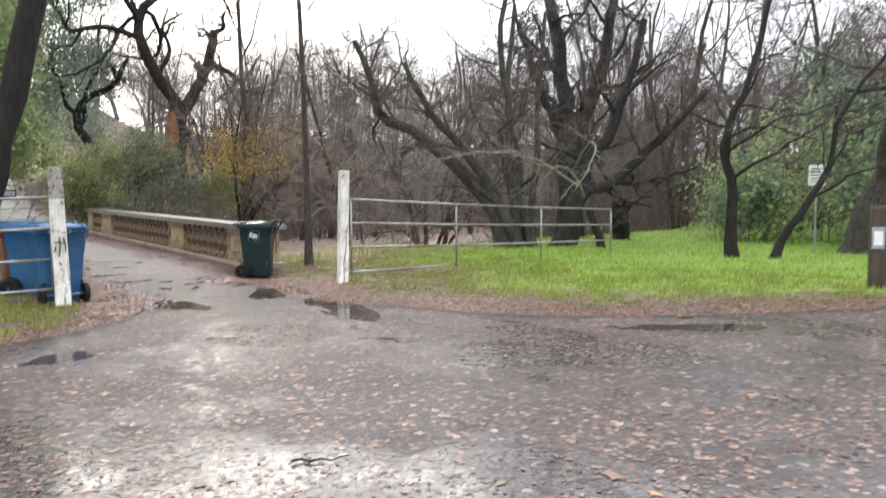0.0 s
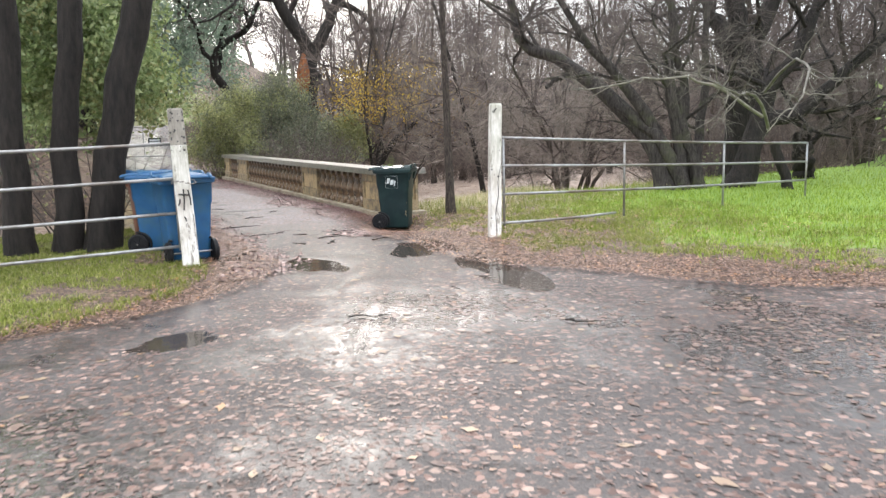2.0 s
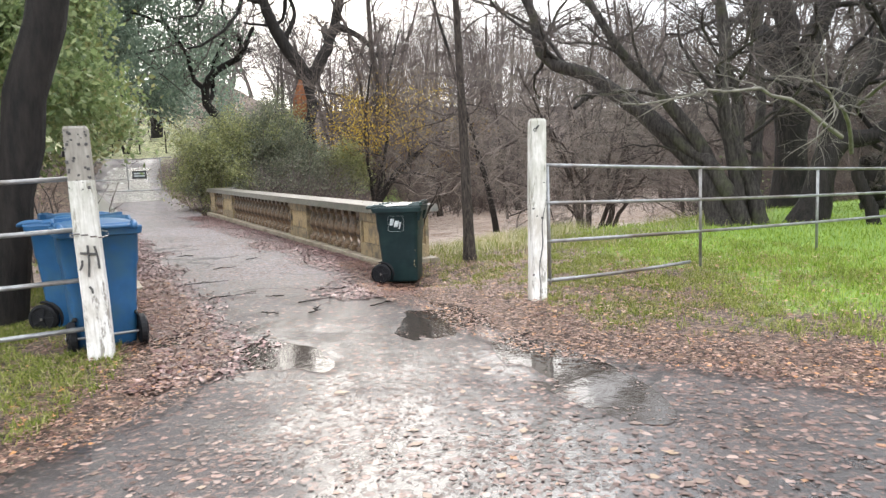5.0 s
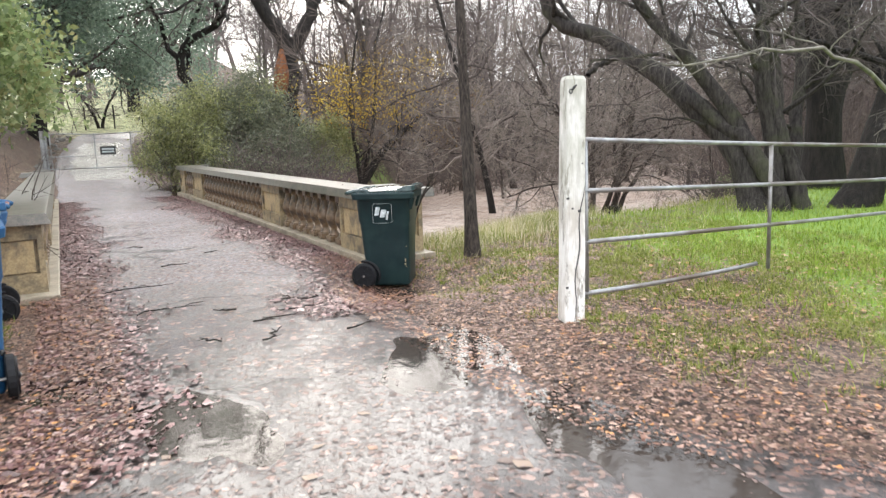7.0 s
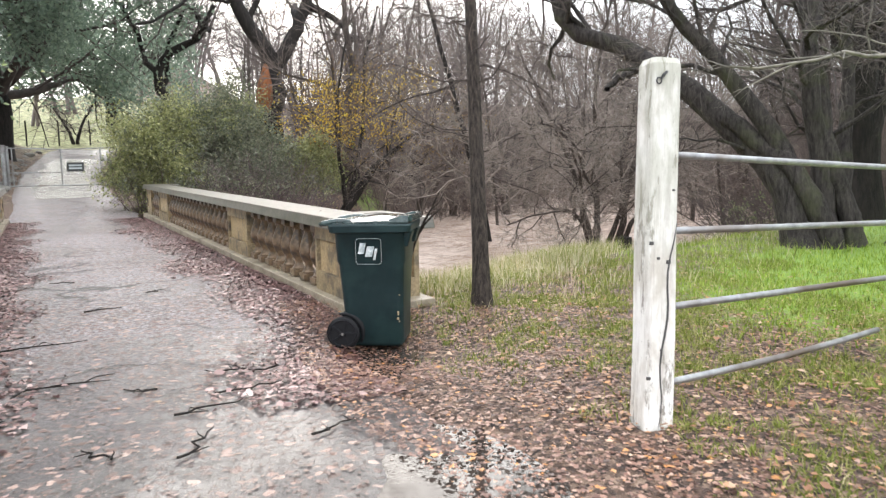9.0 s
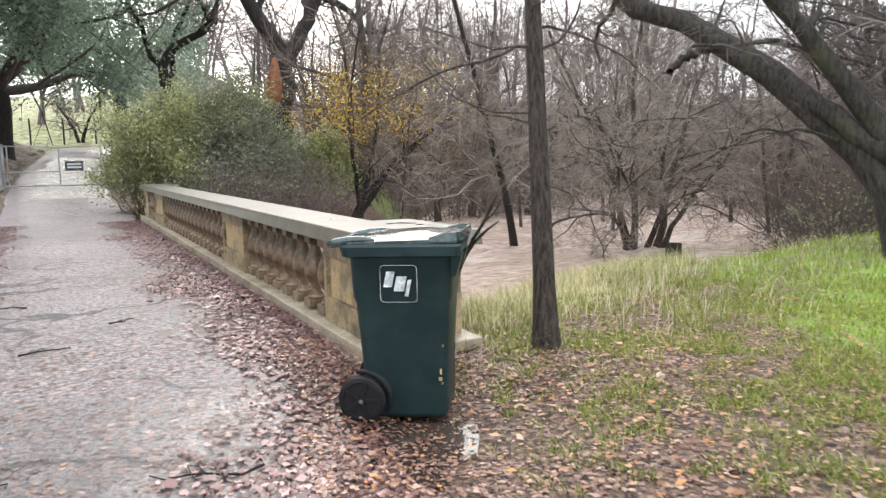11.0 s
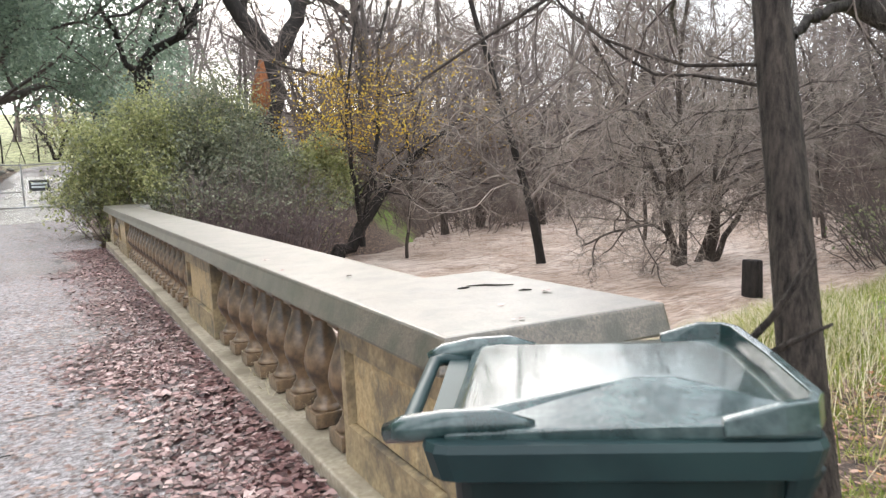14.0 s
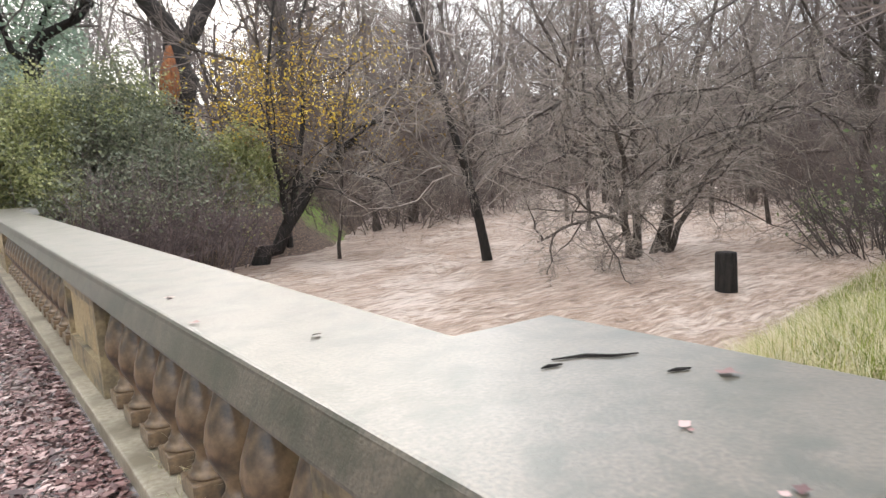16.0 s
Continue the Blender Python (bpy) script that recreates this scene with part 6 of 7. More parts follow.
leafy_bush("laurel_shrub", -3.4, 29.5, -0.8, "tall leafy evergreen shrub beside the balustrade", (0, 0, 3.0), (1.6, 2.6, 3.4), [(LEAF_DARK, 1.0)], 240, 42, 0.09, 93, TWIG_DARK, 30, 3.6)
leafy_bush("dark_shrub", 20.8, 12.4, 0.0, "green evergreen shrub at the lawn's edge", (0, 0, 1.1), (1.1, 1.1, 1.5), [(LEAF_BRIGHT, 0.6), (LEAF_DARK, 0.4)], 130, 40, 0.075, 94, TWIG_DARK, 16, 2.0)
shrub("dark_shrub", 23.8, 11.4, "dark green evergreen shrub behind the lawn", (2.4, 2.0), 34, 4.0, TWIG_DARK, [("foliage", LEAF_BRIGHT, 9000, 0.26, 0.10, lambda p: True)], 95)
shrub("dark_shrub", 25.0, 7.5, "dark green evergreen shrub behind the sign", (2.4, 2.0), 34, 4.2, TWIG_DARK, [("foliage", LEAF_DARK, 9000, 0.26, 0.10, lambda p: True)], 96)
shrub("bank_bramble", 20.6, 21.6, "dark drooping bramble with ivy on the creek's bank", (1.5, 1.2), 64, 2.1, TWIG_DARK, [("foliage", LEAF_BRIGHT, 900, 0.15, 0.07, lambda p: p.x > 0.5)], 97, z=-0.7, dense=True, lean_out=1.1)


def evergreen_oak(x, y, label, height, spread, seed, leaves, z=None, low=0.35, lean=0.0, leaf=0.15, rise=0.35, skirt=0.0):
    rng = random.Random(seed)
    t = tree_thing("evergreen_oak", x, y, label, z=z)
    w, f = Wood(), Wood()
    f.from_level = 1
    spec = [(10, 9, 0.3, 0.03, 7, 60, 0.6, 0.5, 0.3), (9, 6, 0.5, 0.02, 6, 55, 0.55, 0.5, 0.2), (6, 3, 0.5, 0.0, 5, 55, 0.55, 0.5, 0.2), (3, 3, 0.5, -0.02, 4, 50, 0.5, 0.5, 0.2), (2, 2, 0.5, -0.02, 0, 0, 0, 0, 0)]
    r = height * 0.036
    pts, rad, L = limb(w, rng, [(0, 0, -0.3), (0.1, 0, height * 0.2), (lean * 0.5, 0.1, height * low)], r, r * 0.8, 10, 10, 0.02, 0.3)
    for k in range(9):
        a = 2 * math.pi * (k + 0.5 * rng.random()) / 9
        up = rise + 0.9 * rng.random()
        grow(w, rng, pts[-1 - (k % 3)], (math.cos(a) + lean * 0.2, math.sin(a), up), spread * (0.75 + 0.4 * rng.random()), r * 0.5, 1, spec, f)
    w.build("trunk", BARK_DARK, t)
    f.build("crown", TWIG_DARK, t)
    high = [p for p in f.tips if p.z > skirt]
    tufts = rng.sample(high, min(len(high), int(leaves / 60)))
    leaf_cloud("foliage", tufts, LEAF_DARK, t, leaves, spread * 0.055, leaf, rng_np)
    return t


evergreen_oak(0.2, 50.0, "broad evergreen oak with a dark leafy crown over the road", 14, 11.5, 101, 105000, z=2.0, low=0.26, leaf=0.13, rise=0.2, skirt=3.9)
evergreen_oak(-7.5, 40.0, "broad dark evergreen oak beside the road", 12, 8.0, 102, 12000, z=0.9)
evergreen_oak(29.0, 11.5, "leafy evergreen oak behind the lawn", 9, 5.5, 104, 16000, z=0.2, low=0.2, leaf=0.11, rise=0.3)
evergreen_oak(6.5, 74.0, "distant evergreen oak on the rise", 16, 9.5, 103, 9000, z=3.6, skirt=5.5)

# ---- woods behind ----


def bare_tree(height, seed, twig):
    rng = random.Random(seed)
    t = tree_thing("bare_tree", 0, 0, "leafless grey-brown tree in the woods", "tree", "bare woods", z=0)
    w, f = Wood(), Wood()
    spec = [(8, 6, 0.3, 0.03, 9, 50, 0.5, 0.45, 0.12), (6, 4, 0.45, 0.05, 7, 50, 0.5, 0.5, 0.12), (4, 3, 0.5, 0.04, 7, 48, 0.55, 0.55, 0.12), (3, 2, 0.5, 0.02, 4, 45, 0.6, 0.8, 0.12), (2, 2, 0.4, 0, 0, 0, 0, 0, 0)]
    for k in range(2):
        grow(w, rng, (rng.uniform(-0.4, 0.4), rng.uniform(-0.4, 0.4), -0.4), (rng.gauss(0, 0.14), rng.gauss(0, 0.14), 1), height * (1.0 if k == 0 else 0.7), height * 0.013, 0, spec, f)
    w.build("trunk", BARK_SLIM, t)
    f.build("crown", twig, t, smooth=False)
    return t


def brush(seed, twig):
    rng = random.Random(seed)
    t = tree_thing("bare_brush", 0, 0, "dense leafless brown brush", "shrub", "bare brush", z=0)
    f = Wood()
    spec = [(5, 3, 0.35, 0.0, 6, 40, 0.55, 0.55, 0.15), (3, 2, 0.45, 0.0, 6, 45, 0.6, 0.8, 0.1), (2, 2, 0.5, 0, 0, 0, 0, 0, 0)]
    for k in range(44):
        a, d = rng.random() * 6.283, rng.random() ** 0.5 * 2.6
        grow(f, rng, (d * math.cos(a), d * math.sin(a), -0.4), (rng.gauss(0, 0.35), rng.gauss(0, 0.35), 1), 2.4 + 3.0 * rng.random(), 0.02, 0, spec)
    f.build("brushwood", twig, t, smooth=False)
    return t


def far_tree(seed, twig):
    rng = random.Random(seed)
    t = tree_thing("far_tree", 0, 0, "distant leafless tree on the wooded slope", "tree", "distant woods", z=0)
    f = Wood()
    spec = [(7, 5, 0.25, 0.03, 11, 50, 0.5, 0.42, 0.12), (6, 3, 0.5, 0.05, 8, 50, 0.5, 0.5, 0.1), (4, 2, 0.5, 0.03, 8, 48, 0.6, 0.7, 0.1), (3, 2, 0.5, 0, 0, 0, 0, 0, 0)]
    for k in range(2):
        grow(f, rng, (rng.uniform(-1, 1), rng.uniform(-1, 1), -0.4), (rng.gauss(0, 0.12), rng.gauss(0, 0.12), 1), 9 + 4 * rng.random(), 0.15, 0, spec)
    f.build("crown", twig, t, smooth=False)
    return t


protos = [bare_tree(12, 201, TWIG_GREY), bare_tree(14, 202, TWIG_BROWN), bare_tree(10, 203, TWIG_GREY)]
brushes = [brush(211, TWIG_BRUSH), brush(212, TWIG_BROWN)]
distant = [far_tree(221, TWIG_GREY), far_tree(222, TWIG_GREY)]
rng = random.Random(77)


def spot(x, y):
    return float(land(np.array(x), np.array(y)))


used = [False] * 7


def plant(kind, k, x, y, s=1.0):
    src = (protos, brushes, distant)[kind][k]
    slot = (0, 3, 5)[kind] + k
    m = pose(x, y, max(spot(x, y), -1.3) - 0.05, 0, 0, rng.uniform(0, 360))
    if not used[slot]:
        used[slot] = True
        src.matrix_world = m
        return src
    c = copy_thing(src, m)
    c.scale = (s, s, s * rng.uniform(0.9, 1.15))
    return c


# woods along the far bank, from behind the shrubs round to the lawn
for x, y in ((14, 37), (17, 38), (20, 42), (16, 43), (23, 44), (18, 48), (26, 47), (22, 52), (29, 52), (33, 56), (30, 47.5), (37, 50), (45, 44), (40, 38), (37, 31), (33, 25.5), (36, 20), (30, 22), (41, 27), (38, 13), (34, 8), (40, 2), (31, 15), (50, 10), (28, 26), (27, 20), (31, 30), (20, 56), (24, 39), (27, 43), (33, 45), (36, 42), (34, 36), (40, 34), (43, 38), (30, 38), (38, 47), (44, 30), (42, 22), (46, 17), (27, 55), (35, 60), (24, 58), (29, 60), (16, 52), (14, 57), (48, 26), (40, 16), (30, 6), (33, 2), (27, 9), (36, 4), (44, 6), (39, 9)):
    plant(0, rng.randrange(3), x + rng.uniform(-1, 1), y + rng.uniform(-1, 1), rng.uniform(0.7, 1.0) + 0.2 * min(1, max(0, (x - 24) / 8)))
for x, y in ((15.5, 39), (19, 40), (22, 41), (25, 45), (28, 47), (31, 50), (35, 52), (38, 44), (36, 38), (37, 33), (33, 27), (30, 24), (35, 23), (27, 22.5), (24, 21.5), (39, 28), (33, 18), (30, 13), (36, 12), (15, 45), (40, 50), (26, 41.5), (29, 19), (34, 31), (18, 44), (24, 50), (31, 56), (30, 31)):
    plant(1, rng.randrange(2), x + rng.uniform(-0.8, 0.8), y + rng.uniform(-0.8, 0.8), rng.uniform(0.8, 1.25))

for k in range(44):
    a = radians(-12 + 112 * (k + rng.random() * 0.7) / 44)
    r = rng.uniform(50, 78)
    plant(2, k % 2, 6 + r * math.cos(a), 20 + r * math.sin(a), rng.uniform(1.0, 1.4) + 0.2 * max(0, 1 - a / 1.0))

for k in range(34):
    a = radians(-4 + 88 * (k + rng.random() * 0.8) / 34)
    r = rng.uniform(80, 104)
    plant(2, k % 2, 6 + r * math.cos(a), 20 + r * math.sin(a), rng.uniform(1.1, 1.5))

# ---- small standing things ----
# stump in the water
t = thing("stump", pose(15.1, 21.5, -1.2), "dark sawn timber stump standing in flood water", "stump")
bm = bmesh.new()
tube(bm, [(0, 0, -0.5), (0, 0, 0.4), (0.01, 0, 0.85), (0.012, 0.0, 0.88)], [0.185, 0.18, 0.172, 0.16], 18)
part("log", bm, BARK_DARK, t)


def road_sign():
    t = thing("road_sign", pose(18.9, 9.3, spot(18.9, 9.3), 0, 0, -55), "small white notice sign on a steel post", "sign")
    part("post", tube(bmesh.new(), [(0, 0, -0.3), (0, 0, 2.25)], 0.03, 8), STEEL, t)
    bm = bmesh.new()
    box(bm, -0.2, 0.2, -0.045, -0.032, 1.72, 2.26, 0.004)
    p = part("panel", bm, SIGN_WHITE, t, "white sign panel")
    bm = bmesh.new()
    for k in range(5):
        box(bm, -0.14, 0.14 - 0.05 * (k % 2), -0.049, -0.044, 2.14 - 0.08 * k, 2.17 - 0.08 * k)
    part("text_bars", bm, DARK_PRINT, p, "faint grey text lines")


road_sign()


def pay_post():
    t = thing("wooden_bollard", pose(12.05, 4.85, 0.0, 0, 0, -60), "stout dark brown timber post with a metal box", "post")
    bm = bmesh.new()
    loft(bm, [(-0.2, 0, 0, 0.2, 0.16, 0.02), (1.3, 0, 0, 0.2, 0.16, 0.02), (1.35, 0, 0, 0.185, 0.145, 0.02)], 2)
    part("timber", bm, BROWN_WOOD, t)
    bm = bmesh.new()
    box(bm, -0.2, -0.02, -0.19, -0.16, 0.68, 1.02, 0.008)
    p = part("metal_box", bm, STEEL, t, "pale metal box")
    bm = bmesh.new()
    box(bm, -0.17, -0.05, -0.196, -0.189, 0.74, 0.96, 0.003)
    part("box_lid", bm, SIGN_WHITE, p)


pay_post()


def far_gate():
    y0 = 42.0
    z0 = float(np.interp(y0, RISE_Y, RISE_Z))
    t = thing("chain_gate", pose(0.75, y0, z0), "low steel pipe gate across the road beyond the bridge", "gate")
    for x, h, r in ((0.0, 1.75, 0.09), (0.14, 1.7, 0.05)):
        part("post", tube(bmesh.new(), [(x, 0, -0.3), (x, 0, h)], r, 10), STEEL, t, "grey steel gate post")
    for x in (0.3, 2.05, 3.55):
        part("stile", tube(bmesh.new(), [(x, 0, 0.1), (x, 0, 1.62)], 0.025, 8), STEEL, t)
    part("bar", tube(bmesh.new(), [(0.14, 0, 1.62), (1.2, 0, 1.6), (2.05, 0, 1.56), (3.0, 0, 1.6), (4.1, 0, 1.64)], 0.022, 8), STEEL, t)
    part("bar", tube(bmesh.new(), [(0.14, 0, 0.08), (4.1, 0, 0.06)], 0.028, 8), STEEL, t)
    part("bar", tube(bmesh.new(), [(0.14, 0, 0.62), (2.05, 0, 0.62)], 0.02, 8), STEEL, t)
    s = thing("gate_sign", pose(3.32, y0 - 0.06, z0 + 0.83), "small black sign hung on the far gate", "sign")
    bm = bmesh.new()
    box(bm, -0.32, 0.32, -0.02, 0.02, -0.19, 0.19, 0.01)
    p = part("panel", bm, SIGN_BLACK, s)
    bm = bmesh.new()
    for k in range(2):
        box(bm, -0.25, 0.25, -0.026, -0.019, 0.03 - 0.12 * k, 0.10 - 0.12 * k)
    part("text_bars", bm, WHITE_PRINT, p, "two pale text lines")


far_gate()


def rock_mesh(seed):
    r = random.Random(seed)
    bm = bmesh.new()
    bmesh.ops.create_icosphere(bm, subdivisions=2, radius=1.0)
    for v in bm.verts:
        k = noise.noise(v.co * 1.3 + Vector((seed, 0, 0))) * 0.45 + 1
        v.co = Vector((v.co.x * k, v.co.y * k * 0.8, v.co.z * k * 0.55))
    me = bpy.data.meshes.new("rock")
    bm.to_mesh(me)
    bm.free()
    me.materials.append(ROCK)
    return me


rocks = [rock_mesh(k) for k in range(3)]
for k in range(22):
    y = 39.5 + k * 0.75 + rng.uniform(-0.2, 0.2)
    x = float(edge_left(np.array(y))) - 0.25 - rng.random() * 0.5
    ob = new("rock", rocks[k % 3])
    s = rng.uniform(0.16, 0.36)
    ob.matrix_world = pose(x, y, float(np.interp(y, RISE_Y, RISE_Z)) + s * 0.2, 0, 0, rng.uniform(0, 360)) @ Matrix.Scale(s, 4)
    tagged(ob, "grey rock lining the road's edge", "rock", "rocks along the road")

# field fence posts on the rise
for k in range(9):
    x = -5 + k * 1.9
    t = thing("fence_post", pose(x, 62 + 0.3 * k, spot(x, 62 + 0.3 * k)), "thin dark fence post in the far field", "fence post", "field fence posts")
    part("stake", tube(bmesh.new(), [(0, 0, -0.3), (0.02, 0, 0.8), (0.0, 0, 1.7)], 0.05, 6), BARK_DARK, t)
spread_tree("field_tree", 3.6, 64.0, "small forked bare tree in the far field", [
    ([(3.6, 64, 3.0), (3.2, 64, 4.6), (2.2, 64, 6.4)], 0.16, 0.05, 6, 0.2), ([(3.6, 64, 3.0), (4.0, 64, 4.8), (5.0, 64, 6.6)], 0.15, 0.05, 6, 0.2)], FLOOD, BARK_DARK, TWIG_GREY, 111, z=3.1)

# pale stone in the leaf litter
ob = new("stone", rock_mesh(7))
ob.data.materials[0] = KERB
ob.matrix_world = pose(7.02, 13.46, 0.015, 0, 0, 40) @ Matrix.Diagonal((0.075, 0.045, 0.035, 1))
tagged(ob, "small pale stone lying in the leaf litter", "stone")
# ---- sticks on the asphalt ----
rng = random.Random(9)


def stick(x, y, a, length, r=0.008):
    z = float(road_z(np.array(x), np.array(y)))
    t = thing("fallen_stick", pose(x, y, z, 0, 0, a), "thin dark wet stick lying on the asphalt", "stick", "sticks on the road")
    bm = bmesh.new()
    n = 7
    length *= 0.75
    pts = [(length * (i / (n - 1) - 0.5), rng.gauss(0, 0.035 * (0.4 + length)), r + 0.004 + abs(rng.gauss(0, 0.006))) for i in range(n)]
    tube(bm, pts, [r * (1 - 0.6 * i / (n - 1)) for i in range(n)], 6)
    for k in range(2):
        i = rng.randrange(1, n - 2)
        q = Vector(pts[i])
        tube(bm, [q, q + Vector((0.08 * length, rng.choice((-1, 1)) * 0.12 * length, 0.01)), q + Vector((0.2 * length, rng.choice((-1, 1)) * 0.18 * length, 0.008))], [r * 0.6, r * 0.45, r * 0.2], 5)
    part("twig", bm, BARK_DARK, t)


for x, y, a, l in ((2.95, 13.6, 20, 0.9), (3.6, 12.0, 60, 0.55), (3.75, 12.6, 15, 0.6), (4.05, 12.9, 0, 0.6), (3.1, 12.1, 120, 0.35), (2.75, 14.9, 10, 1.0), (3.4, 13.2, 150, 0.3), (2.2, 11.6, 40, 0.7), (1.75, 3.6, -20, 0.45), (3.9, 6.3, -40, 0.35), (4.75, 9.6, 70, 0.6), (2.6, 12.9, 80, 0.35), (4.1, 13.4, 160, 0.7), (4.3, 11.9, 25, 0.45), (2.5, 7.4, -30, 0.5), (5.9, 9.3, -40, 0.9), (3.3, 16.4, 5, 0.5), (3.9, 17.3, 30, 0.35), (2.9, 18.6, 170, 0.4)):
    stick(x, y, a, l)

# twig caught behind the green bin's lid
t = thing("caught_branch", GREEN_AT, "broken dark branch caught behind the bin's lid", "branch")
bm = bmesh.new()
tube(bm, [(0.12, 0.42, 0.35), (0.26, 0.39, 0.8), (0.38, 0.34, 1.06), (0.46, 0.28, 1.18), (0.5, 0.25, 1.26), (0.55, 0.24, 1.36)], [0.009, 0.011, 0.012, 0.010, 0.008, 0.004], 7)
tube(bm, [(0.46, 0.28, 1.18), (0.53, 0.31, 1.24), (0.58, 0.3, 1.33)], [0.008, 0.006, 0.003], 6)
tube(bm, [(0.18, 0.42, 0.5), (0.30, 0.38, 0.9), (0.39, 0.30, 1.04), (0.48, 0.22, 1.13), (0.56, 0.16, 1.19)], [0.008, 0.010, 0.011, 0.009, 0.004], 7)
part("wood", bm, BARK_SLIM, t)

# bits lying on the pedestal cap
CAP_AT = right_place @ pose(0, 0, 0.9525)
for name, label, items in (("cap_stick", "short dark twig lying on the concrete cap", ((0.60, -0.36, -32, 0.22), (0.47, -0.34, -10, 0.06), (0.65, -0.57, -20, 0.06))),):
    for x, y, a, l in items:
        t = thing(name, CAP_AT @ pose(x, y, 0, 0, 0, a), label, "twig")
        bm = bmesh.new()
        tube(bm, [(-l / 2, 0, 0.004), (-l * 0.1, l * 0.06, 0.005), (l * 0.2, -l * 0.04, 0.005), (l / 2, 0, 0.004)], [0.002, 0.0045, 0.004, 0.002], 6)
        part("twig", bm, BARK_DARK, t)
nrng = np.random.default_rng(5)
cap_xy = np.array([(0.375, -0.795), (0.70, -0.66), (0.385, -0.775), (0.27, -1.03), (0.30, -1.04), (-0.02, 0.9), (0.05, 1.5), (0.2, 0.4)])
ob = lobed_litter("cap_leaf", cap_xy, np.full(len(cap_xy), 0.001), LEAF_RED, 0.034, nrng, 0.25)
ob.matrix_world = CAP_AT
tagged(ob, "small dead leaves on the wet concrete cap", "leaf", kind="stuff")

# ---- grass and leaves ----


def scatter(n, x0, x1, y0, y1, chance):
    xy = np.stack([nrng.uniform(x0, x1, n), nrng.uniform(y0, y1, n)], 1)
    return xy[nrng.random(n) < chance(xy[:, 0], xy[:, 1])]


def lawn_chance(x, y):
    e = x - edge_right(y)
    d, far = creek_gap(x, y)
    near = 1 / (1 + (np.hypot(x - 4, y - 9) / 9) ** 2)
    return (y < 24) * (e > 0.3) * smooth01((e - 1.1 - 1.1 * smooth01((y - 8) / 3)) / 2.6 + 1.1 * (wave(x, y, 2.3, 3.0) - 0.5)) * smooth01((d - 0.2) / 1.0) * (~far) * near * np.where(d < straw_width(x), 0.12, 1) * np.interp(x - 0.5 * (y - 12), [6.5, 9.5], [0.25, 1.0])


xy = scatter(240000, 5.2, 24, 3, 22, lawn_chance)
tagged(blade_field("lawn_grass", xy, land(xy[:, 0], xy[:, 1]) - 0.01, GRASS_GREEN, 0.085, 0.010, 0.9, nrng), "bright green short lawn grass", "grass", kind="stuff")


def verge_chance(x, y):
    e = x - edge_right(y)
    l = edge_left(y) - x
    d, far = creek_gap(x, y)
    right = (e > 0.25) * (e < 6.5) * smooth01((e - 0.3) / 1.3) * (0.2 + 0.8 * smooth01(wave(x, y, 2.3, 8.0) * 3.0 - 1.15)) * np.where((x < 10) & (y > 9.5), 1.0, 0.5) * np.where((x > 6.4) & (y > 11.8), 1.1, 1.0)
    left = (l > 0.45) * (l < 3.2) * smooth01(wave(x, y, 1.7, 2.0) * 2.0 - 0.2)
    return (y < 18) * (~far) * smooth01((d - 0.4) / 0.8) * np.where(x > 3.5, right, left)


tufts = scatter(36000, -4, 13, 3, 16, verge_chance)
share = nrng.integers(0, len(tufts), 150000)
width = (0.02 + 0.05 * nrng.random(len(tufts)))[share]
xy = tufts[share] + nrng.normal(0, 1, (len(share), 2)) * width[:, None]
xy = xy[(xy[:, 0] > edge_right(xy[:, 1]) + 0.1) | (xy[:, 0] < edge_left(xy[:, 1]) - 0.1)]
tagged(blade_field("verge_grass", xy, land(xy[:, 0], xy[:, 1]) - 0.01, GRASS_OLIVE, 0.062, 0.0065, 1.7, nrng), "olive grass tufts along the verge", "grass", kind="stuff")


def tall_chance(x, y):
    d, far = creek_gap(x, y)
    return (~far) * (x > 6.0) * smooth01((d + 0.5) / 0.8) * (smooth01((straw_width(x) - d) / 1.1) + 0.03 * smooth01((5.0 - d) / 2)) * (y > 13.9) * (0.15 + 0.85 * smooth01(wave(x, y, 1.3, 4.0) * 2 - 0.4))


xy = scatter(330000, 6.0, 15.5, 13.9, 22, tall_chance)
straw = nrng.random(len(xy)) < np.interp(xy[:, 0], [8, 10, 12], [0.95, 0.75, 0.5]) * np.interp(creek_gap(xy[:, 0], xy[:, 1])[0], [1.0, 2.4], [1.0, 0.55])
tagged(blade_field("dry_grass", xy[straw], land(xy[straw, 0], xy[straw, 1]) - 0.03, GRASS_DRY, 0.24, 0.006, 1.3, nrng), "tall pale dry grass on the creek's bank", "grass", kind="stuff")
tagged(blade_field("bank_grass", xy[~straw], land(xy[~straw, 0], xy[~straw, 1]) - 0.03, GRASS_OLIVE, 0.24, 0.007, 0.9, nrng), "yellow-green grass among the dry stalks", "grass", kind="stuff")


def road_leaf_chance(x, y):
    inside = (x > edge_left(y)) & (x < edge_right(y))
    clump = (0.09 + 0.91 * smooth01((wave(x, y, 1.1, 1.0) + 0.5 * wave(x, y, 3.1, 6.0) - 0.66) * 3.6))
    return inside * np.where(y < 8.5, 0.55 * clump, np.where(y < 12.5, 0.2, 0.7) * clump) * (1 - 0.94 * (basin(x, y) > 0.25))


xy = scatter(320000, -8, 12, -1.5, 31, road_leaf_chance)
tagged(lobed_litter("fallen_leaves", xy, road_z(xy[:, 0], xy[:, 1]), LEAF_ROAD, np.interp(xy[:, 1], [9, 13], [0.034, 0.025]), nrng, 0.006, 0.008), "wet pinkish-brown fallen leaves plastered on the asphalt", "leaves", kind="stuff")


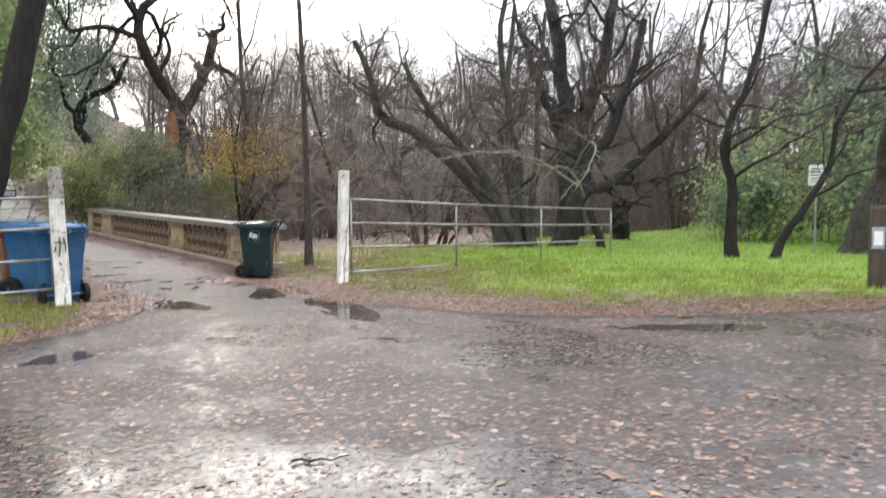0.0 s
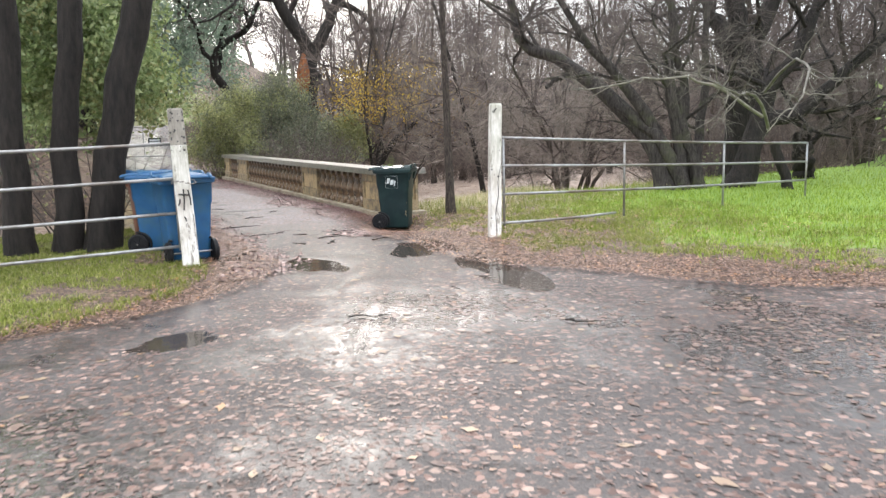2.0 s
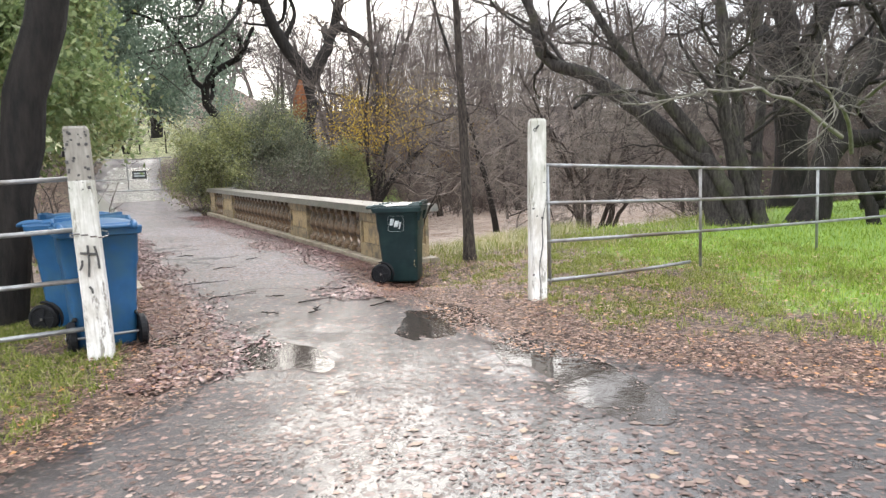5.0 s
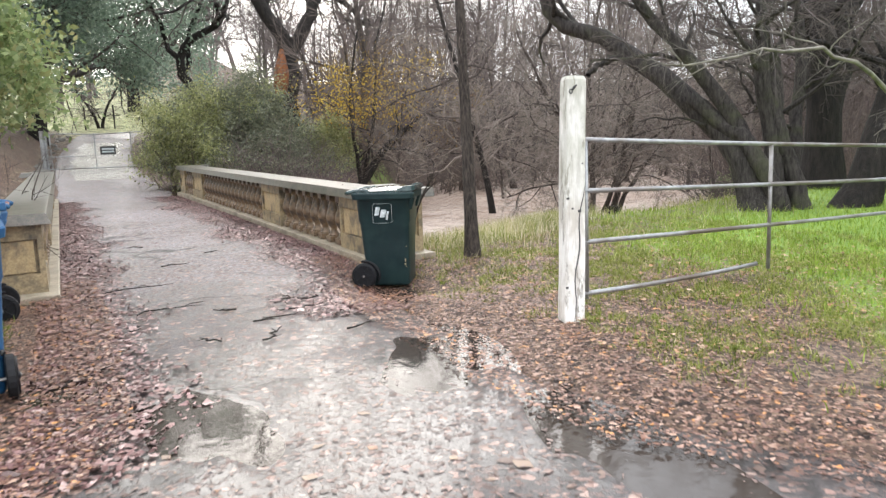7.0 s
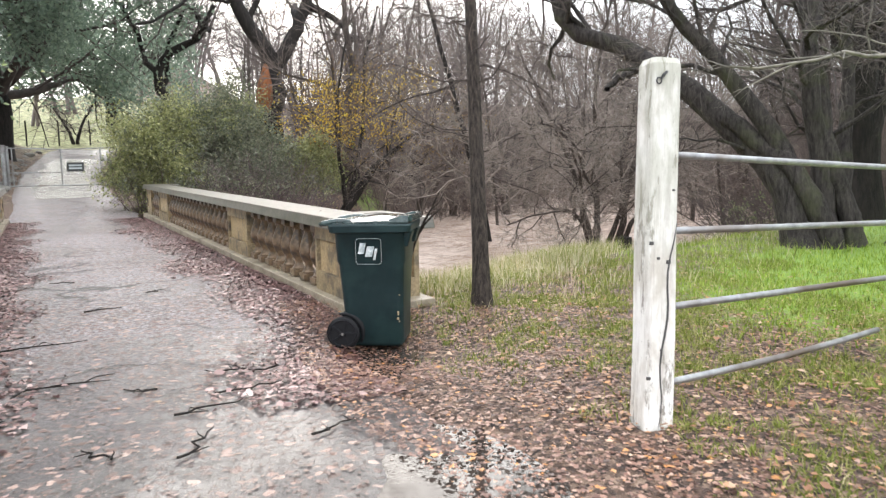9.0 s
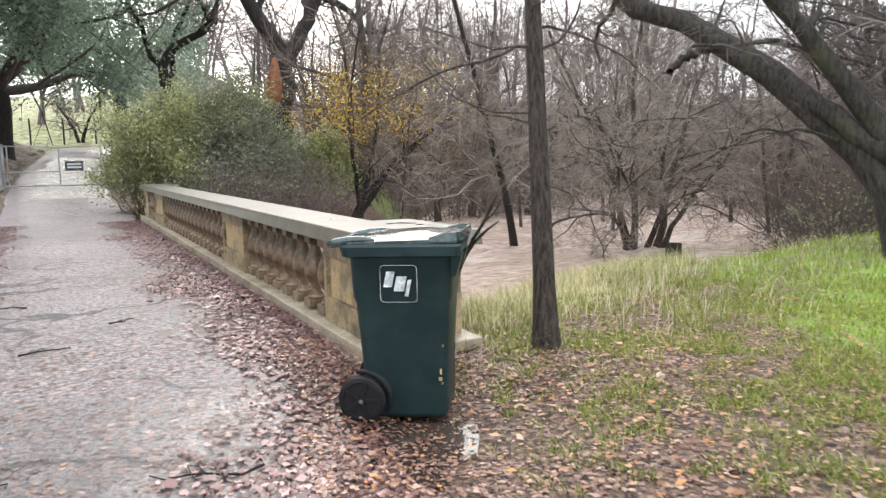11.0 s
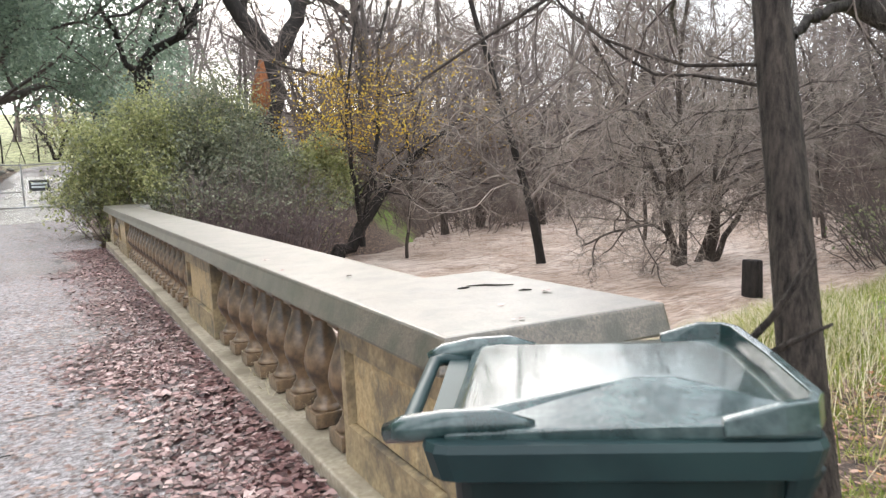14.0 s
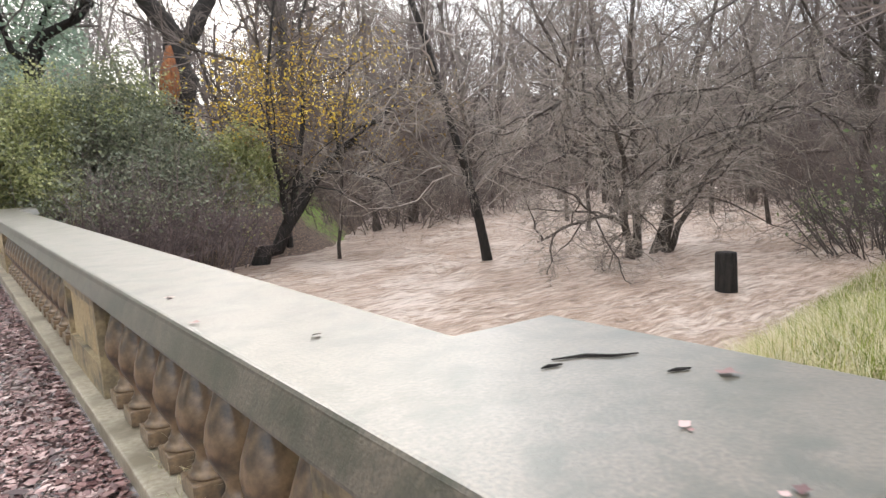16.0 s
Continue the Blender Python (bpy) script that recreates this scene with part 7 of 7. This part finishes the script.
def large_leaf_chance(x, y):
    inside = (x > edge_left(y) + 0.2) & (x < edge_right(y))
    patchy = 0.25 + 0.75 * smooth01(wave(x, y, 0.8, 7.0) * 2.2 - 0.55)
    return inside * patchy * np.interp(y, [0, 5, 9, 12], [1.0, 0.9, 0.3, 0.06]) * np.interp(x, [-4, 1, 4, 8], [0.45, 0.55, 1.0, 1.0]) * (1 - 0.9 * (basin(x, y) > 0.25))


xy = scatter(8500, -7, 12, -1.0, 13, large_leaf_chance)
tagged(lobed_litter("large_leaves", xy, road_z(xy[:, 0], xy[:, 1]) + 0.002, LEAF_TAN, 0.056, nrng, 0.002, 0.003), "large tan oak leaves lying singly on the wet asphalt", "leaves", kind="stuff")


def band_chance(x, y):
    e = edge_right(y) - x
    l = x - edge_left(y)
    right = smooth01((1.15 + 0.6 * (wave(x, y, 1.1, 3.0) - 0.5) - np.abs(e)) / 1.0) * (e > 0) * (y > 12.3)
    left = smooth01((0.95 + 0.6 * (wave(x, y, 1.3, 5.0) - 0.5) - np.abs(l)) / 0.9) * (l > -0.2) * (y > 9.8)
    wet_hole = 1 - np.exp(-((x - 5.72) ** 2 + (y - 13.3) ** 2) / 0.22)
    return np.clip(right + left, 0, 1) * np.where(y > 14.8, 0.95, 0.7) * np.where(y > 23, 0.55, 1) * wet_hole


xy = scatter(260000, 1.0, 6.0, 9.5, 31, band_chance)
tagged(lobed_litter("drifted_leaves", xy, road_z(xy[:, 0], xy[:, 1]) + nrng.uniform(0, 0.014, len(xy)), LEAF_RED, 0.042, nrng, 0.34), "drifts of wet red-brown leaves along the kerbs", "leaves", kind="stuff")


def verge_leaf_chance(x, y):
    e = x - edge_right(y)
    l = edge_left(y) - x
    right = (e > -0.5) * (smooth01((1.8 + 1.4 * (wave(x, y, 1.0, 2.0) - 0.5) - e) / 1.4) + np.where(y > 9.5, 0.85, 0.26) * smooth01((5.5 - e) / 2.5) * (0.35 + 0.65 * smooth01(wave(x, y, 1.9, 6.0) * 2.2 - 0.5)))
    left = (l > -0.4) * smooth01((1.6 - l) / 1.2)
    return (y < 15.8) * np.where(x > 3.4, right, left) * (1 - np.exp(-((x - 5.72) ** 2 + (y - 13.3) ** 2) / 0.22))


xy = scatter(330000, -6, 13, 2.5, 15.8, verge_leaf_chance)
zz = np.maximum(land(xy[:, 0], xy[:, 1]), np.where((xy[:, 0] < edge_right(xy[:, 1]) + 0.1) & (xy[:, 0] > edge_left(xy[:, 1]) - 0.1), road_z(xy[:, 0], xy[:, 1]), -9))
tagged(lobed_litter("verge_leaves", xy, zz + nrng.uniform(0, 0.02, len(xy)), LEAF_FALLEN, 0.025, nrng, 0.28, 0.07), "brown fallen oak leaves littering the verge", "leaves", kind="stuff")


def topmost_chance(x, y):
    e = x - edge_right(y)
    return (e > 0.4) * smooth01((7.0 - e) / 4) * (0.15 + 0.85 * smooth01(wave(x, y, 1.1, 4.5) * 2.4 - 0.7))


xy = scatter(8000, 5.2, 12, 8.5, 15.6, topmost_chance)
tagged(lobed_litter("scattered_leaves", xy, land(xy[:, 0], xy[:, 1]) + nrng.uniform(0.015, 0.05, len(xy)), LEAF_OAK_TAN, 0.032, nrng, 0.35, 0.14), "tan and orange oak leaves caught on the verge grass", "leaves", kind="stuff")


def crumb_chance(x, y):
    inside = (x > edge_left(y)) & (x < edge_right(y))
    return inside * (0.35 + 0.65 * wave(x, y, 1.7, 9.0)) * np.where(y > 9, 0.7, 1.0) / (1 + (np.hypot(x - 3, y - 8) / 11) ** 2) * (1 - 0.95 * (basin(x, y) > 0.25))


xy = scatter(170000, -4, 9, 0.5, 28, crumb_chance)
pale = nrng.random(len(xy)) < 0.8
tagged(litter("leaf_crumbs", xy[pale], road_z(xy[pale, 0], xy[pale, 1]), LEAF_ROAD, 0.024, nrng, 0.05), "small pinkish scraps of wet leaves on the asphalt", "leaves", kind="stuff")
tagged(litter("leaf_crumbs", xy[~pale], road_z(xy[~pale, 0], xy[~pale, 1]), LEAF_CRUMB, 0.022, nrng, 0.05), "small dark scraps of wet leaves on the asphalt", "leaves", kind="stuff")

# dry grass grown between the first balusters
xy = np.stack([nrng.normal(0.17, 0.07, 420), np.concatenate([nrng.normal(c, 0.09, 140) for c in (1.0, 1.55, 1.85)])], 1)
ob = blade_field("baluster_grass", xy, np.full(len(xy), 0.08), GRASS_DRY, 0.10, 0.006, 1.4, nrng)
ob.matrix_world = right_place
tagged(ob, "tufts of dry grass caught between the balusters", "grass", kind="stuff")
